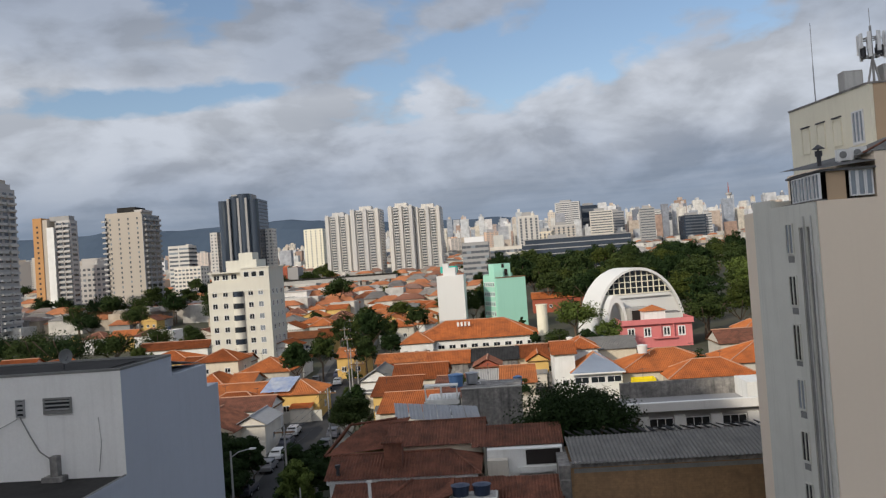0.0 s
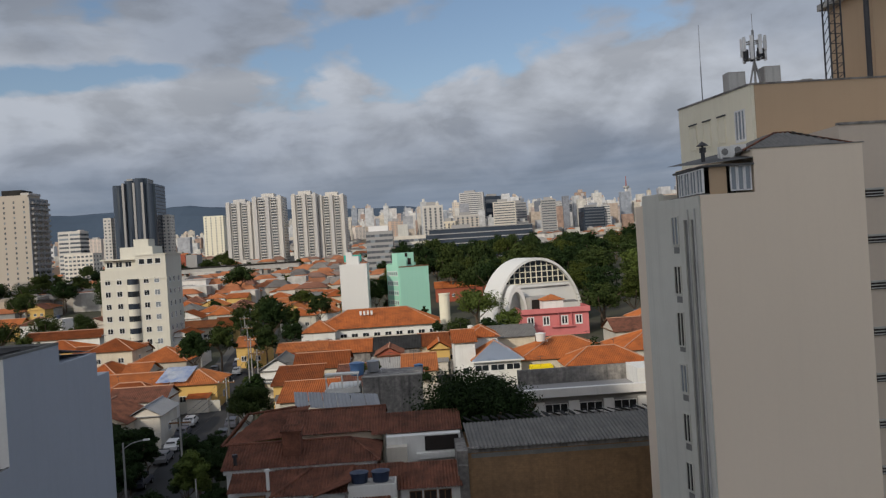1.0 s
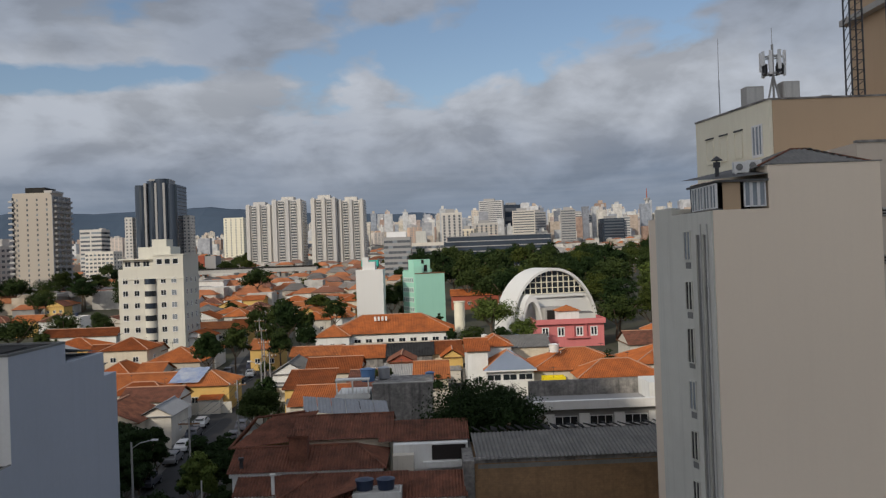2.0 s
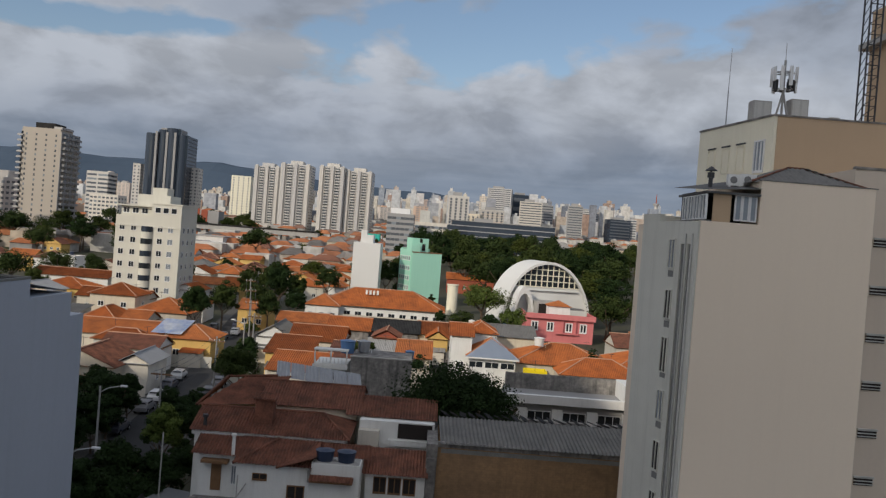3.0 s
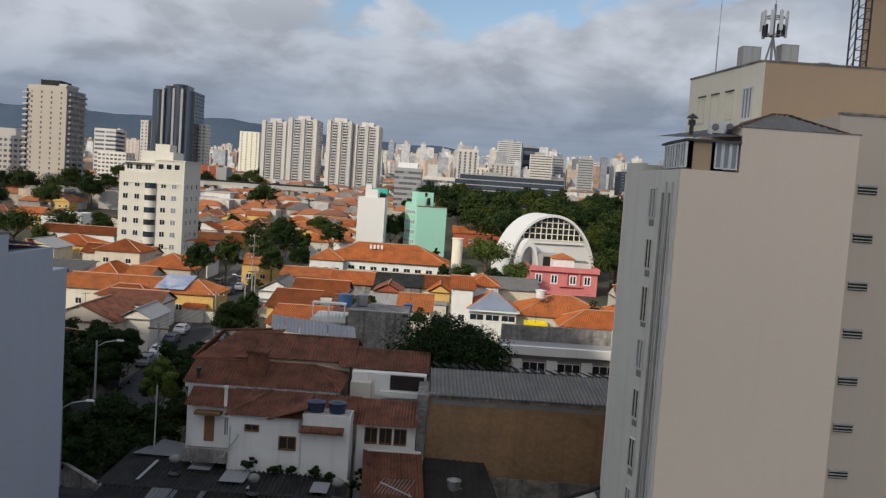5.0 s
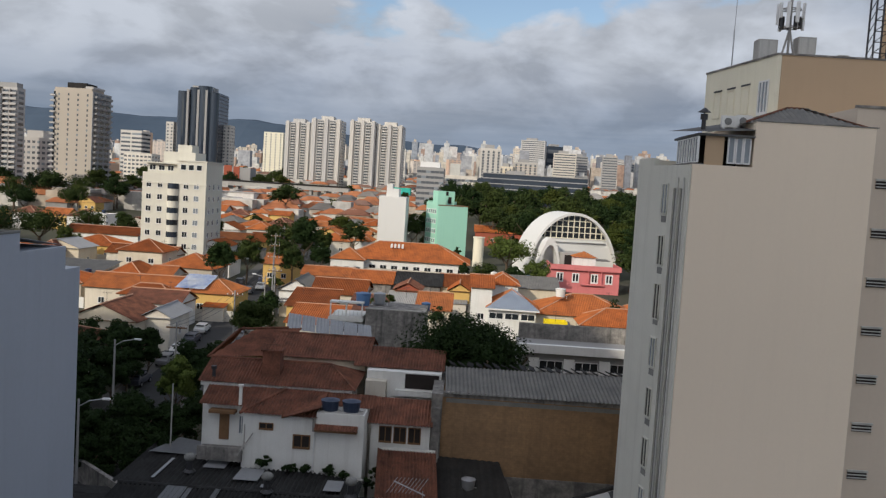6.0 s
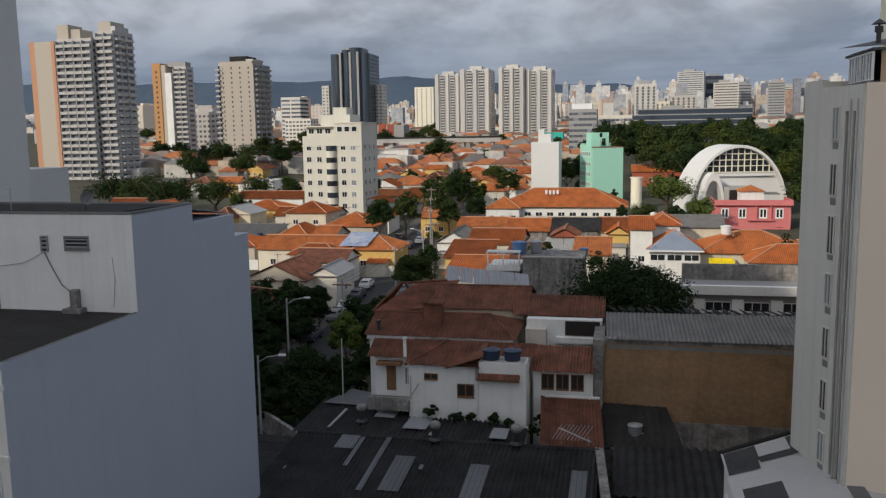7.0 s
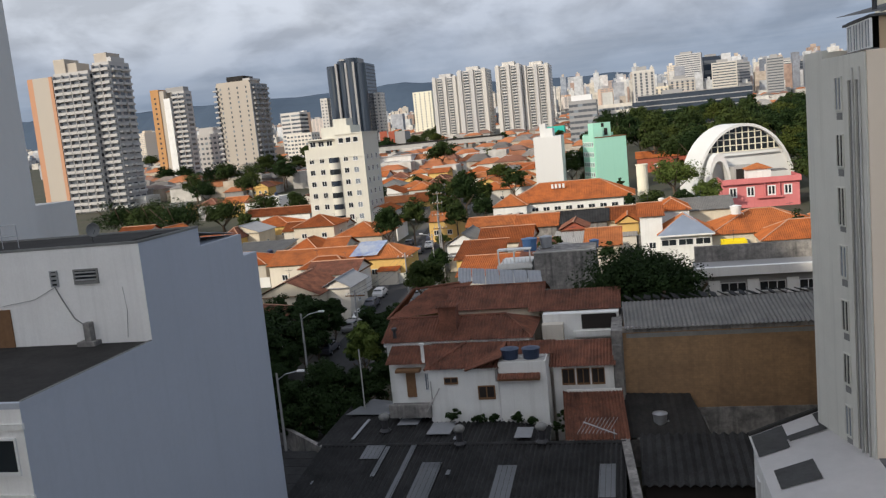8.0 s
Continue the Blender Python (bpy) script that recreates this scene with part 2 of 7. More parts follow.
M = {
    "white": surface("white_paint", (0.76, 0.76, 0.74), (0.46, 0.45, 0.42), streak=0.35, amount=0.3),
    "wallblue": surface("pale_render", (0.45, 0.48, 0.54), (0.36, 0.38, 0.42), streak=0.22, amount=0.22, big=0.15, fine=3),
    "beige": surface("beige_render", (0.79, 0.675, 0.545), (0.68, 0.58, 0.465), streak=0.15, amount=0.16, big=0.12, fine=4),
    # darker take on the beige render, with shade put into the colour
    "wing": surface("shade_toned_render", (0.60, 0.515, 0.425), (0.48, 0.41, 0.34), streak=0.2, amount=0.2, big=0.12, fine=4),
    "towerside": surface("smooth_pale_render", (0.62, 0.61, 0.59), (0.50, 0.49, 0.47), streak=0.14, amount=0.18, big=0.1, fine=2),
    "greyside": surface("grey_render", (0.52, 0.52, 0.50), (0.25, 0.25, 0.24), streak=0.55, amount=0.3),
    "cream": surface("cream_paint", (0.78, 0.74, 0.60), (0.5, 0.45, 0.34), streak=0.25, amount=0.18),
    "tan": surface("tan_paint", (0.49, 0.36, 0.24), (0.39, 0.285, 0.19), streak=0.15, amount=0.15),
    "brick": surface("raw_masonry", (0.37, 0.235, 0.13), (0.17, 0.115, 0.075), big=0.22, fine=2.2, streak=0.4, amount=0.8, bump=0.4, courses=0.2),
    "cement": surface("stained_cement", (0.34, 0.32, 0.30), (0.06, 0.06, 0.06), big=0.7, fine=2.5, streak=0.7, amount=0.85, bump=0.3),
    "darkroof": surface("bitumen_felt", (0.04, 0.038, 0.036), (0.015, 0.015, 0.015), big=0.6, fine=4, amount=0.7, bump=0.4),
    "fibro": surface("old_fibre_cement", (0.20, 0.195, 0.185), (0.10, 0.10, 0.10), big=0.5, fine=3, amount=0.6, bump=0.3),
    "fibrodark": surface("blackened_fibre_cement", (0.05, 0.05, 0.051), (0.014, 0.014, 0.014), big=0.5, fine=5, streak=0.4, amount=0.8, bump=0.3),
    "sheet": surface("translucent_sheet", (0.28, 0.29, 0.31), (0.15, 0.155, 0.16), rough=0.45, amount=0.4, fine=3),
    "membrane": surface("roof_membrane", (0.80, 0.78, 0.77), (0.55, 0.54, 0.53), rough=0.6, amount=0.25, fine=2),
    "felt": surface("dark_felt_strip", (0.14, 0.14, 0.14), (0.06, 0.06, 0.06), amount=0.5, fine=3),
    "tile": surface("orange_clay_tile", (0.493, 0.149, 0.045), (0.15, 0.055, 0.028), big=0.45, fine=6, amount=0.7, bump=0.35,
                    streak=0.3, hue=[(0, (0.50, 0.48, 0.48)), (0.25, (0.85, 0.78, 0.74)), (0.6, (1.0, 0.97, 0.92)), (1, (1.12, 1.3, 1.4))]),
    "tilered": surface("red_brown_clay_tile", (0.235, 0.098, 0.064), (0.055, 0.032, 0.025), big=0.8, fine=7, amount=0.85, bump=0.4,
                       hue=[(0, (0.85, 0.85, 0.85)), (1, (1.15, 1.15, 1.15))]),
    "mortar": surface("ridge_mortar", (0.52, 0.30, 0.20), (0.25, 0.14, 0.1), amount=0.5),
    "pinkpaint": surface("pink_paint", (0.62, 0.20, 0.20), (0.38, 0.12, 0.12), streak=0.3, amount=0.25),
    "green": surface("mint_paint", (0.36, 0.66, 0.53), (0.26, 0.52, 0.42), streak=0.2, amount=0.15, big=0.1),
    "yellow": surface("ochre_paint", (0.66, 0.44, 0.15), (0.45, 0.3, 0.12), streak=0.25, amount=0.2),
    "brightyellow": surface("bright_yellow_paint", (0.8, 0.62, 0.02), (0.55, 0.42, 0.03), amount=0.2),
    "bluepaint": surface("blue_grey_sheet", (0.42, 0.49, 0.60), (0.25, 0.3, 0.42), rough=0.5, amount=0.2),
    "tarp": surface("blue_tarpaulin", (0.26, 0.38, 0.66), (0.70, 0.74, 0.80), rough=0.45, amount=1.0, big=0.6, fine=1.6),
    "pale": surface("mixed_pale_paint", (0.66, 0.62, 0.55), (0.36, 0.33, 0.29), streak=0.4, amount=0.35,
                    hue=[(0, (0.75, 0.72, 0.68)), (0.3, (1.1, 1.1, 1.1)), (0.6, (1.05, 0.98, 0.85)), (1, (0.85, 0.9, 0.95))]),
    "towerwhite": surface("tower_white", (0.53, 0.52, 0.50), (0.52, 0.51, 0.48), amount=0.15, streak=0.15, big=0.05,
                          hue=[(0, (0.88, 0.88, 0.9)), (1, (1.05, 1.02, 0.98))]),
    "towerbeige": surface("tower_beige", (0.44, 0.395, 0.34), (0.40, 0.34, 0.27), amount=0.15, streak=0.12, big=0.05),
    "towerpale": surface("tower_pale_grey", (0.46, 0.445, 0.43), (0.34, 0.33, 0.32), amount=0.2, streak=0.15, big=0.05),
    "towerpink": surface("tower_terracotta", (0.50, 0.27, 0.165), (0.38, 0.20, 0.13), amount=0.2, streak=0.1, big=0.05),
    "towergrey": surface("tower_grey", (0.32, 0.315, 0.31), (0.2, 0.2, 0.2), amount=0.15, big=0.05),
    "towerorange": surface("tower_ochre", (0.46, 0.25, 0.11), (0.34, 0.19, 0.09), amount=0.15, big=0.05),
    "farmix": surface("distant_paint", (0.58, 0.55, 0.52), (0.42, 0.41, 0.4), amount=0.12, big=0.02, fine=0.4,
                      hue=[(0, (0.62, 0.64, 0.68)), (0.2, (1.1, 1.08, 1.02)), (0.42, (1.05, 0.9, 0.72)), (0.6, (1.15, 1.14, 1.12)),
                           (0.72, (0.95, 0.66, 0.5)), (0.82, (1.1, 1.06, 0.95)), (1, (0.55, 0.58, 0.64))]),
    "farbase": surface("distant_town", (0.24, 0.19, 0.16), (0.12, 0.12, 0.10), amount=0.7, big=0.03, fine=0.2),
    "asphalt": surface("asphalt", (0.055, 0.055, 0.057), (0.03, 0.03, 0.03), amount=0.5, fine=3),
    "paving": surface("paving", (0.13, 0.125, 0.12), (0.07, 0.07, 0.06), amount=0.5, fine=3),
    "soil": surface("yards_and_lots", (0.09, 0.08, 0.065), (0.05, 0.06, 0.035), big=0.06, fine=0.8, amount=0.8),
    "leaf": surface("foliage", (0.056, 0.074, 0.021), (0.014, 0.028, 0.007), rough=0.8, big=0.35, fine=2, amount=0.8, bump=0,
                    hue=[(0, (0.7, 0.8, 0.8)), (0.6, (1.0, 1.0, 0.9)), (1, (1.35, 1.2, 0.8))]),
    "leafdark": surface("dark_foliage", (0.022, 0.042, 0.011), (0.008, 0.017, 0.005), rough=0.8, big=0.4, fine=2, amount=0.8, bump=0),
    "leaflight": surface("yellow_green_foliage", (0.10, 0.135, 0.03), (0.04, 0.06, 0.015), rough=0.8, big=0.5, fine=2, amount=0.7, bump=0),
    "bark": surface("bark", (0.12, 0.09, 0.065), amount=0.5),
    "concrete": surface("concrete", (0.42, 0.41, 0.39), (0.24, 0.23, 0.22), amount=0.35, streak=0.3),
    "metalgrey": surface("galvanised_steel", (0.42, 0.43, 0.45), rough=0.45, metal=0.6, amount=0.3),
    "darkmetal": surface("dark_steel", (0.05, 0.05, 0.055), rough=0.5, metal=0.3, amount=0.3),
    "frame": surface("white_window_frame", (0.72, 0.72, 0.72), rough=0.5, amount=0.1),
    "wood": surface("brown_wood", (0.23, 0.13, 0.07), (0.1, 0.06, 0.035), amount=0.5, fine=4),
    "tank": surface("blue_black_tank", (0.03, 0.045, 0.085), rough=0.4, amount=0.3),
    "tankblue": surface("blue_tank", (0.10, 0.20, 0.38), rough=0.4, amount=0.3),
    "pane": glass_dark("window_pane"),
    "paneblue": glass_dark("curtained_pane", (0.22, 0.25, 0.28), 0.2),
    "mirrorglass": glass_dark("dark_mirror_glass", (0.028, 0.038, 0.054), 0.05),
    "sidewall": surface("pale_stained_render", (0.60, 0.595, 0.54), (0.36, 0.355, 0.32), streak=0.4, amount=0.22),
    "creamwhite": surface("cream_white_paint", (0.62, 0.605, 0.53), (0.44, 0.42, 0.37), streak=0.25, amount=0.2, big=0.1),
    # lighter white for front faces, the light they catch put into the colour
    "frontwhite": surface("brightened_white_wall", (0.82, 0.81, 0.79), (0.55, 0.54, 0.52), streak=0.3, amount=0.25),
    "plainwhite": surface("fresh_white_paint", (0.66, 0.66, 0.645), (0.54, 0.54, 0.52), streak=0.12, amount=0.1, big=0.1),
    # dark grey for grime and dull fittings, also for shade in the shafts
    "grimeshade": surface("grime_and_shade_grey", (0.25, 0.25, 0.24), (0.12, 0.12, 0.12), amount=0.6, fine=6),
    "glassgrey": glass_dark("grey_window", (0.10, 0.11, 0.125), 0.15),
    # near-black paint standing in for the shade inside openings
    "shadow": surface("opening_shade", (0.035, 0.03, 0.028), amount=0.3),
    # distance haze is mixed into this blue base colour
    "hill": surface("haze_tinted_hill", (0.062, 0.088, 0.125), (0.05, 0.072, 0.105), big=0.003, fine=0.02, amount=0.6, bump=0),
    "tyre": surface("tyre_rubber", (0.02, 0.02, 0.02), amount=0.2),
    "carpaint": surface("car_paint", (0.5, 0.5, 0.5), rough=0.3, amount=0.05,
                        hue=[(0, (0.08, 0.08, 0.09)), (0.35, (0.25, 0.25, 0.27)), (0.5, (1.4, 1.4, 1.4)), (0.78, (1.2, 1.2, 1.2)), (0.82, (0.15, 0.15, 0.16)), (1, (0.1, 0.12, 0.2))]),
    "redbrick": surface("red_brick_block", (0.36, 0.10, 0.06), (0.2, 0.07, 0.05), amount=0.4),
    "teal": surface("teal_sheet", (0.05, 0.45, 0.38), amount=0.2),
}

# ---- helpers for meshes ----


def ground_z(y):
    return max(0.0, 0.03 * (y - 20.0))


def finish(bm, name, mat):
    me = bpy.data.meshes.new(name)
    bm.normal_update()
    bm.to_mesh(me)
    bm.free()
    me.materials.append(M[mat] if isinstance(mat, str) else mat)
    return me


def part(name, bm, mat, parent, label="", at=None):
    """One mesh object under a thing or a part. bm may be a bmesh or a finished mesh."""
    me = bm if isinstance(bm, bpy.types.Mesh) else finish(bm, name, mat)
    ob = new(name, me)
    ob.parent = parent
    if at is not None:
        ob.matrix_basis = at
    if label:
        tagged(ob, label)
    return ob


def thing(name, x, y, z, label, category, rz=0.0, group="", kind=""):
    ob = new(name)
    ob.matrix_basis = pose(x, y, z, 0, 0, rz)
    return tagged(ob, label, category, group, kind)


def box(bm, x0, x1, y0, y1, z0, z1, m=None):
    vs = [bm.verts.new((x, y, z)) for z in (z0, z1) for y in (y0, y1) for x in (x0, x1)]
    for f in ((0, 2, 3, 1), (4, 5, 7, 6), (0, 1, 5, 4), (2, 6, 7, 3), (0, 4, 6, 2), (1, 3, 7, 5)):
        bm.faces.new([vs[i] for i in f])
    if m is not None:
        bmesh.ops.transform(bm, matrix=m, verts=vs)
    return vs


def boxes(*specs):
    bm = bmesh.new()
    for s in specs:
        box(bm, *s)
    return bm


def cyl(bm, x, y, z0, z1, r, r2=None, seg=10):
    r2 = r if r2 is None else r2
    rings = []
    for z, rr in ((z0, r), (z1, r2)):
        rings.append([bm.verts.new((x + rr * math.cos(6.28319 * i / seg), y + rr * math.sin(6.28319 * i / seg), z)) for i in range(seg)])
    for i in range(seg):
        j = (i + 1) % seg
        bm.faces.new((rings[0][i], rings[0][j], rings[1][j], rings[1][i]))
    bm.faces.new(rings[1])
    bm.faces.new(rings[0][::-1])


def tube(bm, pts, r, seg=6):
    """A bar along a polyline."""
    last = None
    for k, p in enumerate(pts):
        p = Vector(p)
        a = Vector(pts[max(k - 1, 0)])
        b = Vector(pts[min(k + 1, len(pts) - 1)])
        q = (b - a).normalized().to_track_quat("Z", "Y")
        ring = [bm.verts.new(p + q @ Vector((r * math.cos(6.28319 * i / seg), r * math.sin(6.28319 * i / seg), 0))) for i in range(seg)]
        if last:
            for i in range(seg):
                j = (i + 1) % seg
                bm.faces.new((last[i], last[j], ring[j], ring[i]))
        else:
            bm.faces.new(ring[::-1])
        last = ring
    bm.faces.new(last)


def prism(pts, z0, z1):
    """An upright block over a plan outline, counter-clockwise."""
    bm = bmesh.new()
    lo, hi = ([bm.verts.new((x, y, z)) for x, y in pts] for z in (z0, z1))
    bm.faces.new(lo[::-1])
    bm.faces.new(hi)
    for i in range(len(pts)):
        j = (i + 1) % len(pts)
        bm.faces.new((lo[i], lo[j], hi[j], hi[i]))
    return bm


def swing(parts, degrees):
    """Turns parts of a thing about its own upright axis."""
    for ob in parts:
        ob.matrix_basis = pose(0, 0, 0, 0, 0, degrees) @ ob.matrix_basis


FACE = {"-y": 0, "+x": 90, "+y": 180, "-x": -90}
MESHES = {}


def window_meshes(w, h, fr, mullions, pane, frame_mat, sill):
    key = (round(w, 2), round(h, 2), fr, mullions, pane, frame_mat, sill)
    if key not in MESHES:
        xs = [-w / 2, -w / 2 + fr]
        for k in range(1, mullions):
            x = -w / 2 + w * k / mullions
            xs += [x - fr / 2, x + fr / 2]
        xs += [w / 2 - fr, w / 2]
        zs = [-h / 2 - (0.08 if sill else 0), -h / 2 + fr, h / 2 - fr, h / 2]
        bm = bmesh.new()
        gv = [[bm.verts.new((x, 0.05, z)) for z in zs] for x in xs]
        fs = []
        for a in range(len(xs) - 1):
            for c in range(3):
                if a % 2 == 1 and c == 1:
                    continue
                fs.append(bm.faces.new((gv[a][c], gv[a + 1][c], gv[a + 1][c + 1], gv[a][c + 1])))
        ext = bmesh.ops.extrude_face_region(bm, geom=fs)
        bmesh.ops.translate(bm, vec=(0, -0.13, 0), verts=[v for v in ext["geom"] if isinstance(v, bmesh.types.BMVert)])
        bmesh.ops.recalc_face_normals(bm, faces=bm.faces[:])
        MESHES[key] = (finish(bm, "window", frame_mat), finish(boxes((-w / 2 + fr, w / 2 - fr, -0.025, 0.03, -h / 2 + fr, h / 2 - fr)), "pane", pane))
    return MESHES[key]


def window(parent, x, y, z, w, h, face="-y", fr=0.07, mullions=2, pane="pane", frame_mat="frame", sill=True, label=""):
    a, b = window_meshes(w, h, fr, mullions, pane, frame_mat, sill)
    ob = part("window", a, None, parent, label, pose(x, y, z, 0, 0, FACE[face]))
    part("pane", b, None, ob)
    return ob


def simple_window(parent, x, y, z, w, h, face="-y", pane="pane", name="window"):
    """A plain set-in opening of a far building."""
    key = ("s", round(w, 2), round(h, 2), pane)
    if key not in MESHES:
        MESHES[key] = finish(boxes((-w / 2, w / 2, -0.03, 0.05, -h / 2, h / 2)), "window", pane)
    return part(name, MESHES[key], None, parent, "", pose(x, y, z, 0, 0, FACE[face]))


def slope(bm, a, b, up, hip_a, hip_b, pitch, amp):
    """A tiled roof slope over the eave a-b: rolls run up the slope and stop at the hips."""
    a, b, up = Vector(a), Vector(b), Vector(up)
    along = b - a
    length = along.length
    along.normalize()
    nrm = along.cross(up).normalized()
    n = max(4, int(length / pitch) * 4)
    prev = None
    for i in range(n + 1):
        u = length * i / n
        v = 1.0
        if hip_a > 0:
            v = min(v, u / hip_a)
        if hip_b > 0:
            v = min(v, (length - u) / hip_b)
        off = nrm * (amp * (0, 1, 0, -1)[i % 4])
        p = a + along * u + off
        pair = (bm.verts.new(p), bm.verts.new(p + up * max(v, 0.001)))
        if prev:
            bm.faces.new((prev[0], pair[0], pair[1], prev[1]))
        prev = pair


def tiled_roof(w, d, z, rise, kind, over=0.5, pitch=0.3, amp=0.045):
    """Roof meshes (slopes, ridge caps) over a w x d plan; kind: hip, gable_x (ridge along x), gable_y, shed (low side at -y)."""
    x, y = w / 2 + over, d / 2 + over
    bm, cap = bmesh.new(), bmesh.new()
    if kind == "hip":
        r = min(x, y)
        top = z + rise
        slope(bm, (-x, -y, z), (x, -y, z), (0, r, rise), r, r, pitch, amp)
        slope(bm, (x, y, z), (-x, y, z), (0, -r, rise), r, r, pitch, amp)
        slope(bm, (x, -y, z), (x, y, z), (-r, 0, rise), r, r, pitch, amp)
        slope(bm, (-x, y, z), (-x, -y, z), (r, 0, rise), r, r, pitch, amp)
        ends = ((-x + r, -y + r, top), (x - r, y - r, top)) if x >= y else ((0, -y + r, top), (0, y - r, top))
        if (Vector(ends[0]) - Vector(ends[1])).length > 0.1:
            tube(cap, ends, 0.13)
        for sx in (-1, 1):
            for sy in (-1, 1):
                e = ends[0] if (sx < 0 if x >= y else sy < 0) else ends[1]
                tube(cap, ((sx * x, sy * y, z + 0.02), e), 0.11)
    elif kind == "gable_x":
        slope(bm, (-x, -y, z), (x, -y, z), (0, y, rise), 0, 0, pitch, amp)
        slope(bm, (x, y, z), (-x, y, z), (0, -y, rise), 0, 0, pitch, amp)
        tube(cap, ((-x, 0, z + rise), (x, 0, z + rise)), 0.13)
    elif kind == "gable_y":
        slope(bm, (x, -y, z), (x, y, z), (-x, 0, rise), 0, 0, pitch, amp)
        slope(bm, (-x, y, z), (-x, -y, z), (x, 0, rise), 0, 0, pitch, amp)
        tube(cap, ((0, -y, z + rise), (0, y, z + rise)), 0.13)
    else:
        slope(bm, (-x, -y, z), (x, -y, z), (0, 2 * y, rise), 0, 0, pitch, amp)
        tube(cap, ((-x, y, z + rise), (x, y, z + rise)), 0.1)
    return bm, cap


def gable_walls(bm, w, d, z, rise, kind):
    """Closes the gables under the roof."""
    if kind == "gable_x":
        tri = [((s * w / 2, -d / 2, z), (s * w / 2, d / 2, z), (s * w / 2, 0, z + rise * d / (d + 1.0))) for s in (-1, 1)]
    elif kind == "gable_y":
        tri = [((-w / 2, s * d / 2, z), (w / 2, s * d / 2, z), (0, s * d / 2, z + rise * w / (w + 1.0))) for s in (-1, 1)]
    elif kind == "shed":
        k = rise * d / (d + 1.0)
        tri = [((s * w / 2, -d / 2, z), (s * w / 2, d / 2, z), (s * w / 2, d / 2, z + k)) for s in (-1, 1)]
        tri.append(((-w / 2, d / 2, z), (w / 2, d / 2, z), (w / 2, d / 2, z + k)))
        tri.append(((-w / 2, d / 2, z), (w / 2, d / 2, z + k), (-w / 2, d / 2, z + k)))
    else:
        tri = []
    for t in tri:
        bm.faces.new([bm.verts.new(p) for p in t])


HOUSES = []


def house(x0, x1, y, d, h, kind="hip", rise=1.8, wall="pale", roof="tile", rz=0.0, rows=((0.35, 1.1),), n=None, label="", pitch=0.3, over=0.45,
          group="houses", name="house", side=True):
    """A house whose front wall runs from x0 to x1 at y and is h high; rows: height (as part of h) and size of the window rows."""
    w = x1 - x0
    cy = y + d / 2
    z0 = ground_z(y)
    top = h
    ob = thing(name, (x0 + x1) / 2, cy, z0, label or "low house with pale rendered walls and an orange clay tile roof", "house", rz, group)
    bm = boxes((-w / 2, w / 2, -d / 2, d / 2, -1.0, top))
    gable_walls(bm, w, d, top, rise, kind)
    part("wall", bm, wall, ob)
    if kind == "flat":
        part("roof", boxes((-w / 2 + 0.2, w / 2 - 0.2, -d / 2 + 0.2, d / 2 - 0.2, top - 0.02, top + 0.05)), roof, ob)
        part("parapet", boxes((-w / 2, w / 2, -d / 2, -d / 2 + 0.2, top, top + 0.5), (-w / 2, w / 2, d / 2 - 0.2, d / 2, top, top + 0.5),
                              (-w / 2, -w / 2 + 0.2, -d / 2 + 0.2, d / 2 - 0.2, top, top + 0.5), (w / 2 - 0.2, w / 2, -d / 2 + 0.2, d / 2 - 0.2, top, top + 0.5)), wall, ob)
    else:
        rb, cap = tiled_roof(w, d, top, rise, kind, over, pitch)
        part("roof", rb, roof, ob)
        part("ridge_cap", cap, "mortar" if roof in ("tile", "tilered") else roof, ob)
        part("soffit", boxes((-w / 2 - over + 0.06, w / 2 + over - 0.06, -d / 2 - over + 0.06, d / 2 + over - 0.06, top - 0.10, top - 0.04)), "wood" if roof in ("tile", "tilered") else roof, ob)
    n = n if n is not None else max(1, int(w / 3.2))
    HOUSES.append((ob, w, d, h, rise, kind))
    for frac, size in rows:
        for i in range(n):
            window(ob, -w / 2 + w * (i + 0.5) / n, -d / 2, frac * h + 0.55, size, 1.05, "-y", mullions=2)
        if side:
            for i in range(max(1, int(d / 5))):
                window(ob, w / 2, -d / 2 + d * (i + 0.5) / max(1, int(d / 5)), frac * h + 0.55, size, 1.05, "+x")
    return ob

# ---- ground, streets, hills ----


def setting(name, bm, mat, label):
    return tagged(new(name, finish(bm, name, mat)), label, name.split("_")[0], kind="structure")


bm = bmesh.new()
ys = [-400, -60, 20, 60, 120, 200, 320, 500, 800, 1300, 2200, 3500, 4900]
xs = [-4200, -2000, -900, -400, -150, 0, 150, 400, 900, 2000, 4200]
grid = [[bm.verts.new((x, y, ground_z(y))) for x in xs] for y in ys]
for i in range(len(ys) - 1):
    for j in range(len(xs) - 1):
        bm.faces.new((grid[i][j], grid[i][j + 1], grid[i + 1][j + 1], grid[i + 1][j]))
setting("ground", bm, "soil", "brown yards, lots and town ground rising gently away")


def strip(name, pts, width, lift, mat, label):
    bm = bmesh.new()
    rows = []
    for k, (x, y) in enumerate(pts):
        a, b = pts[max(k - 1, 0)], pts[min(k + 1, len(pts) - 1)]
        dx, dy = b[0] - a[0], b[1] - a[1]
        n = math.hypot(dx, dy)
        nx, ny = dy / n * width / 2, -dx / n * width / 2
        rows.append([bm.verts.new((x + s * nx, y + s * ny, ground_z(y + s * ny) + q)) for s, q in ((-1, -0.3), (-1, lift), (1, lift), (1, -0.3))])
    for a, b in zip(rows, rows[1:]):
        for i in range(3):
            bm.faces.new((a[i], a[i + 1], b[i + 1], b[i]))
    return setting(name, bm, mat, label)


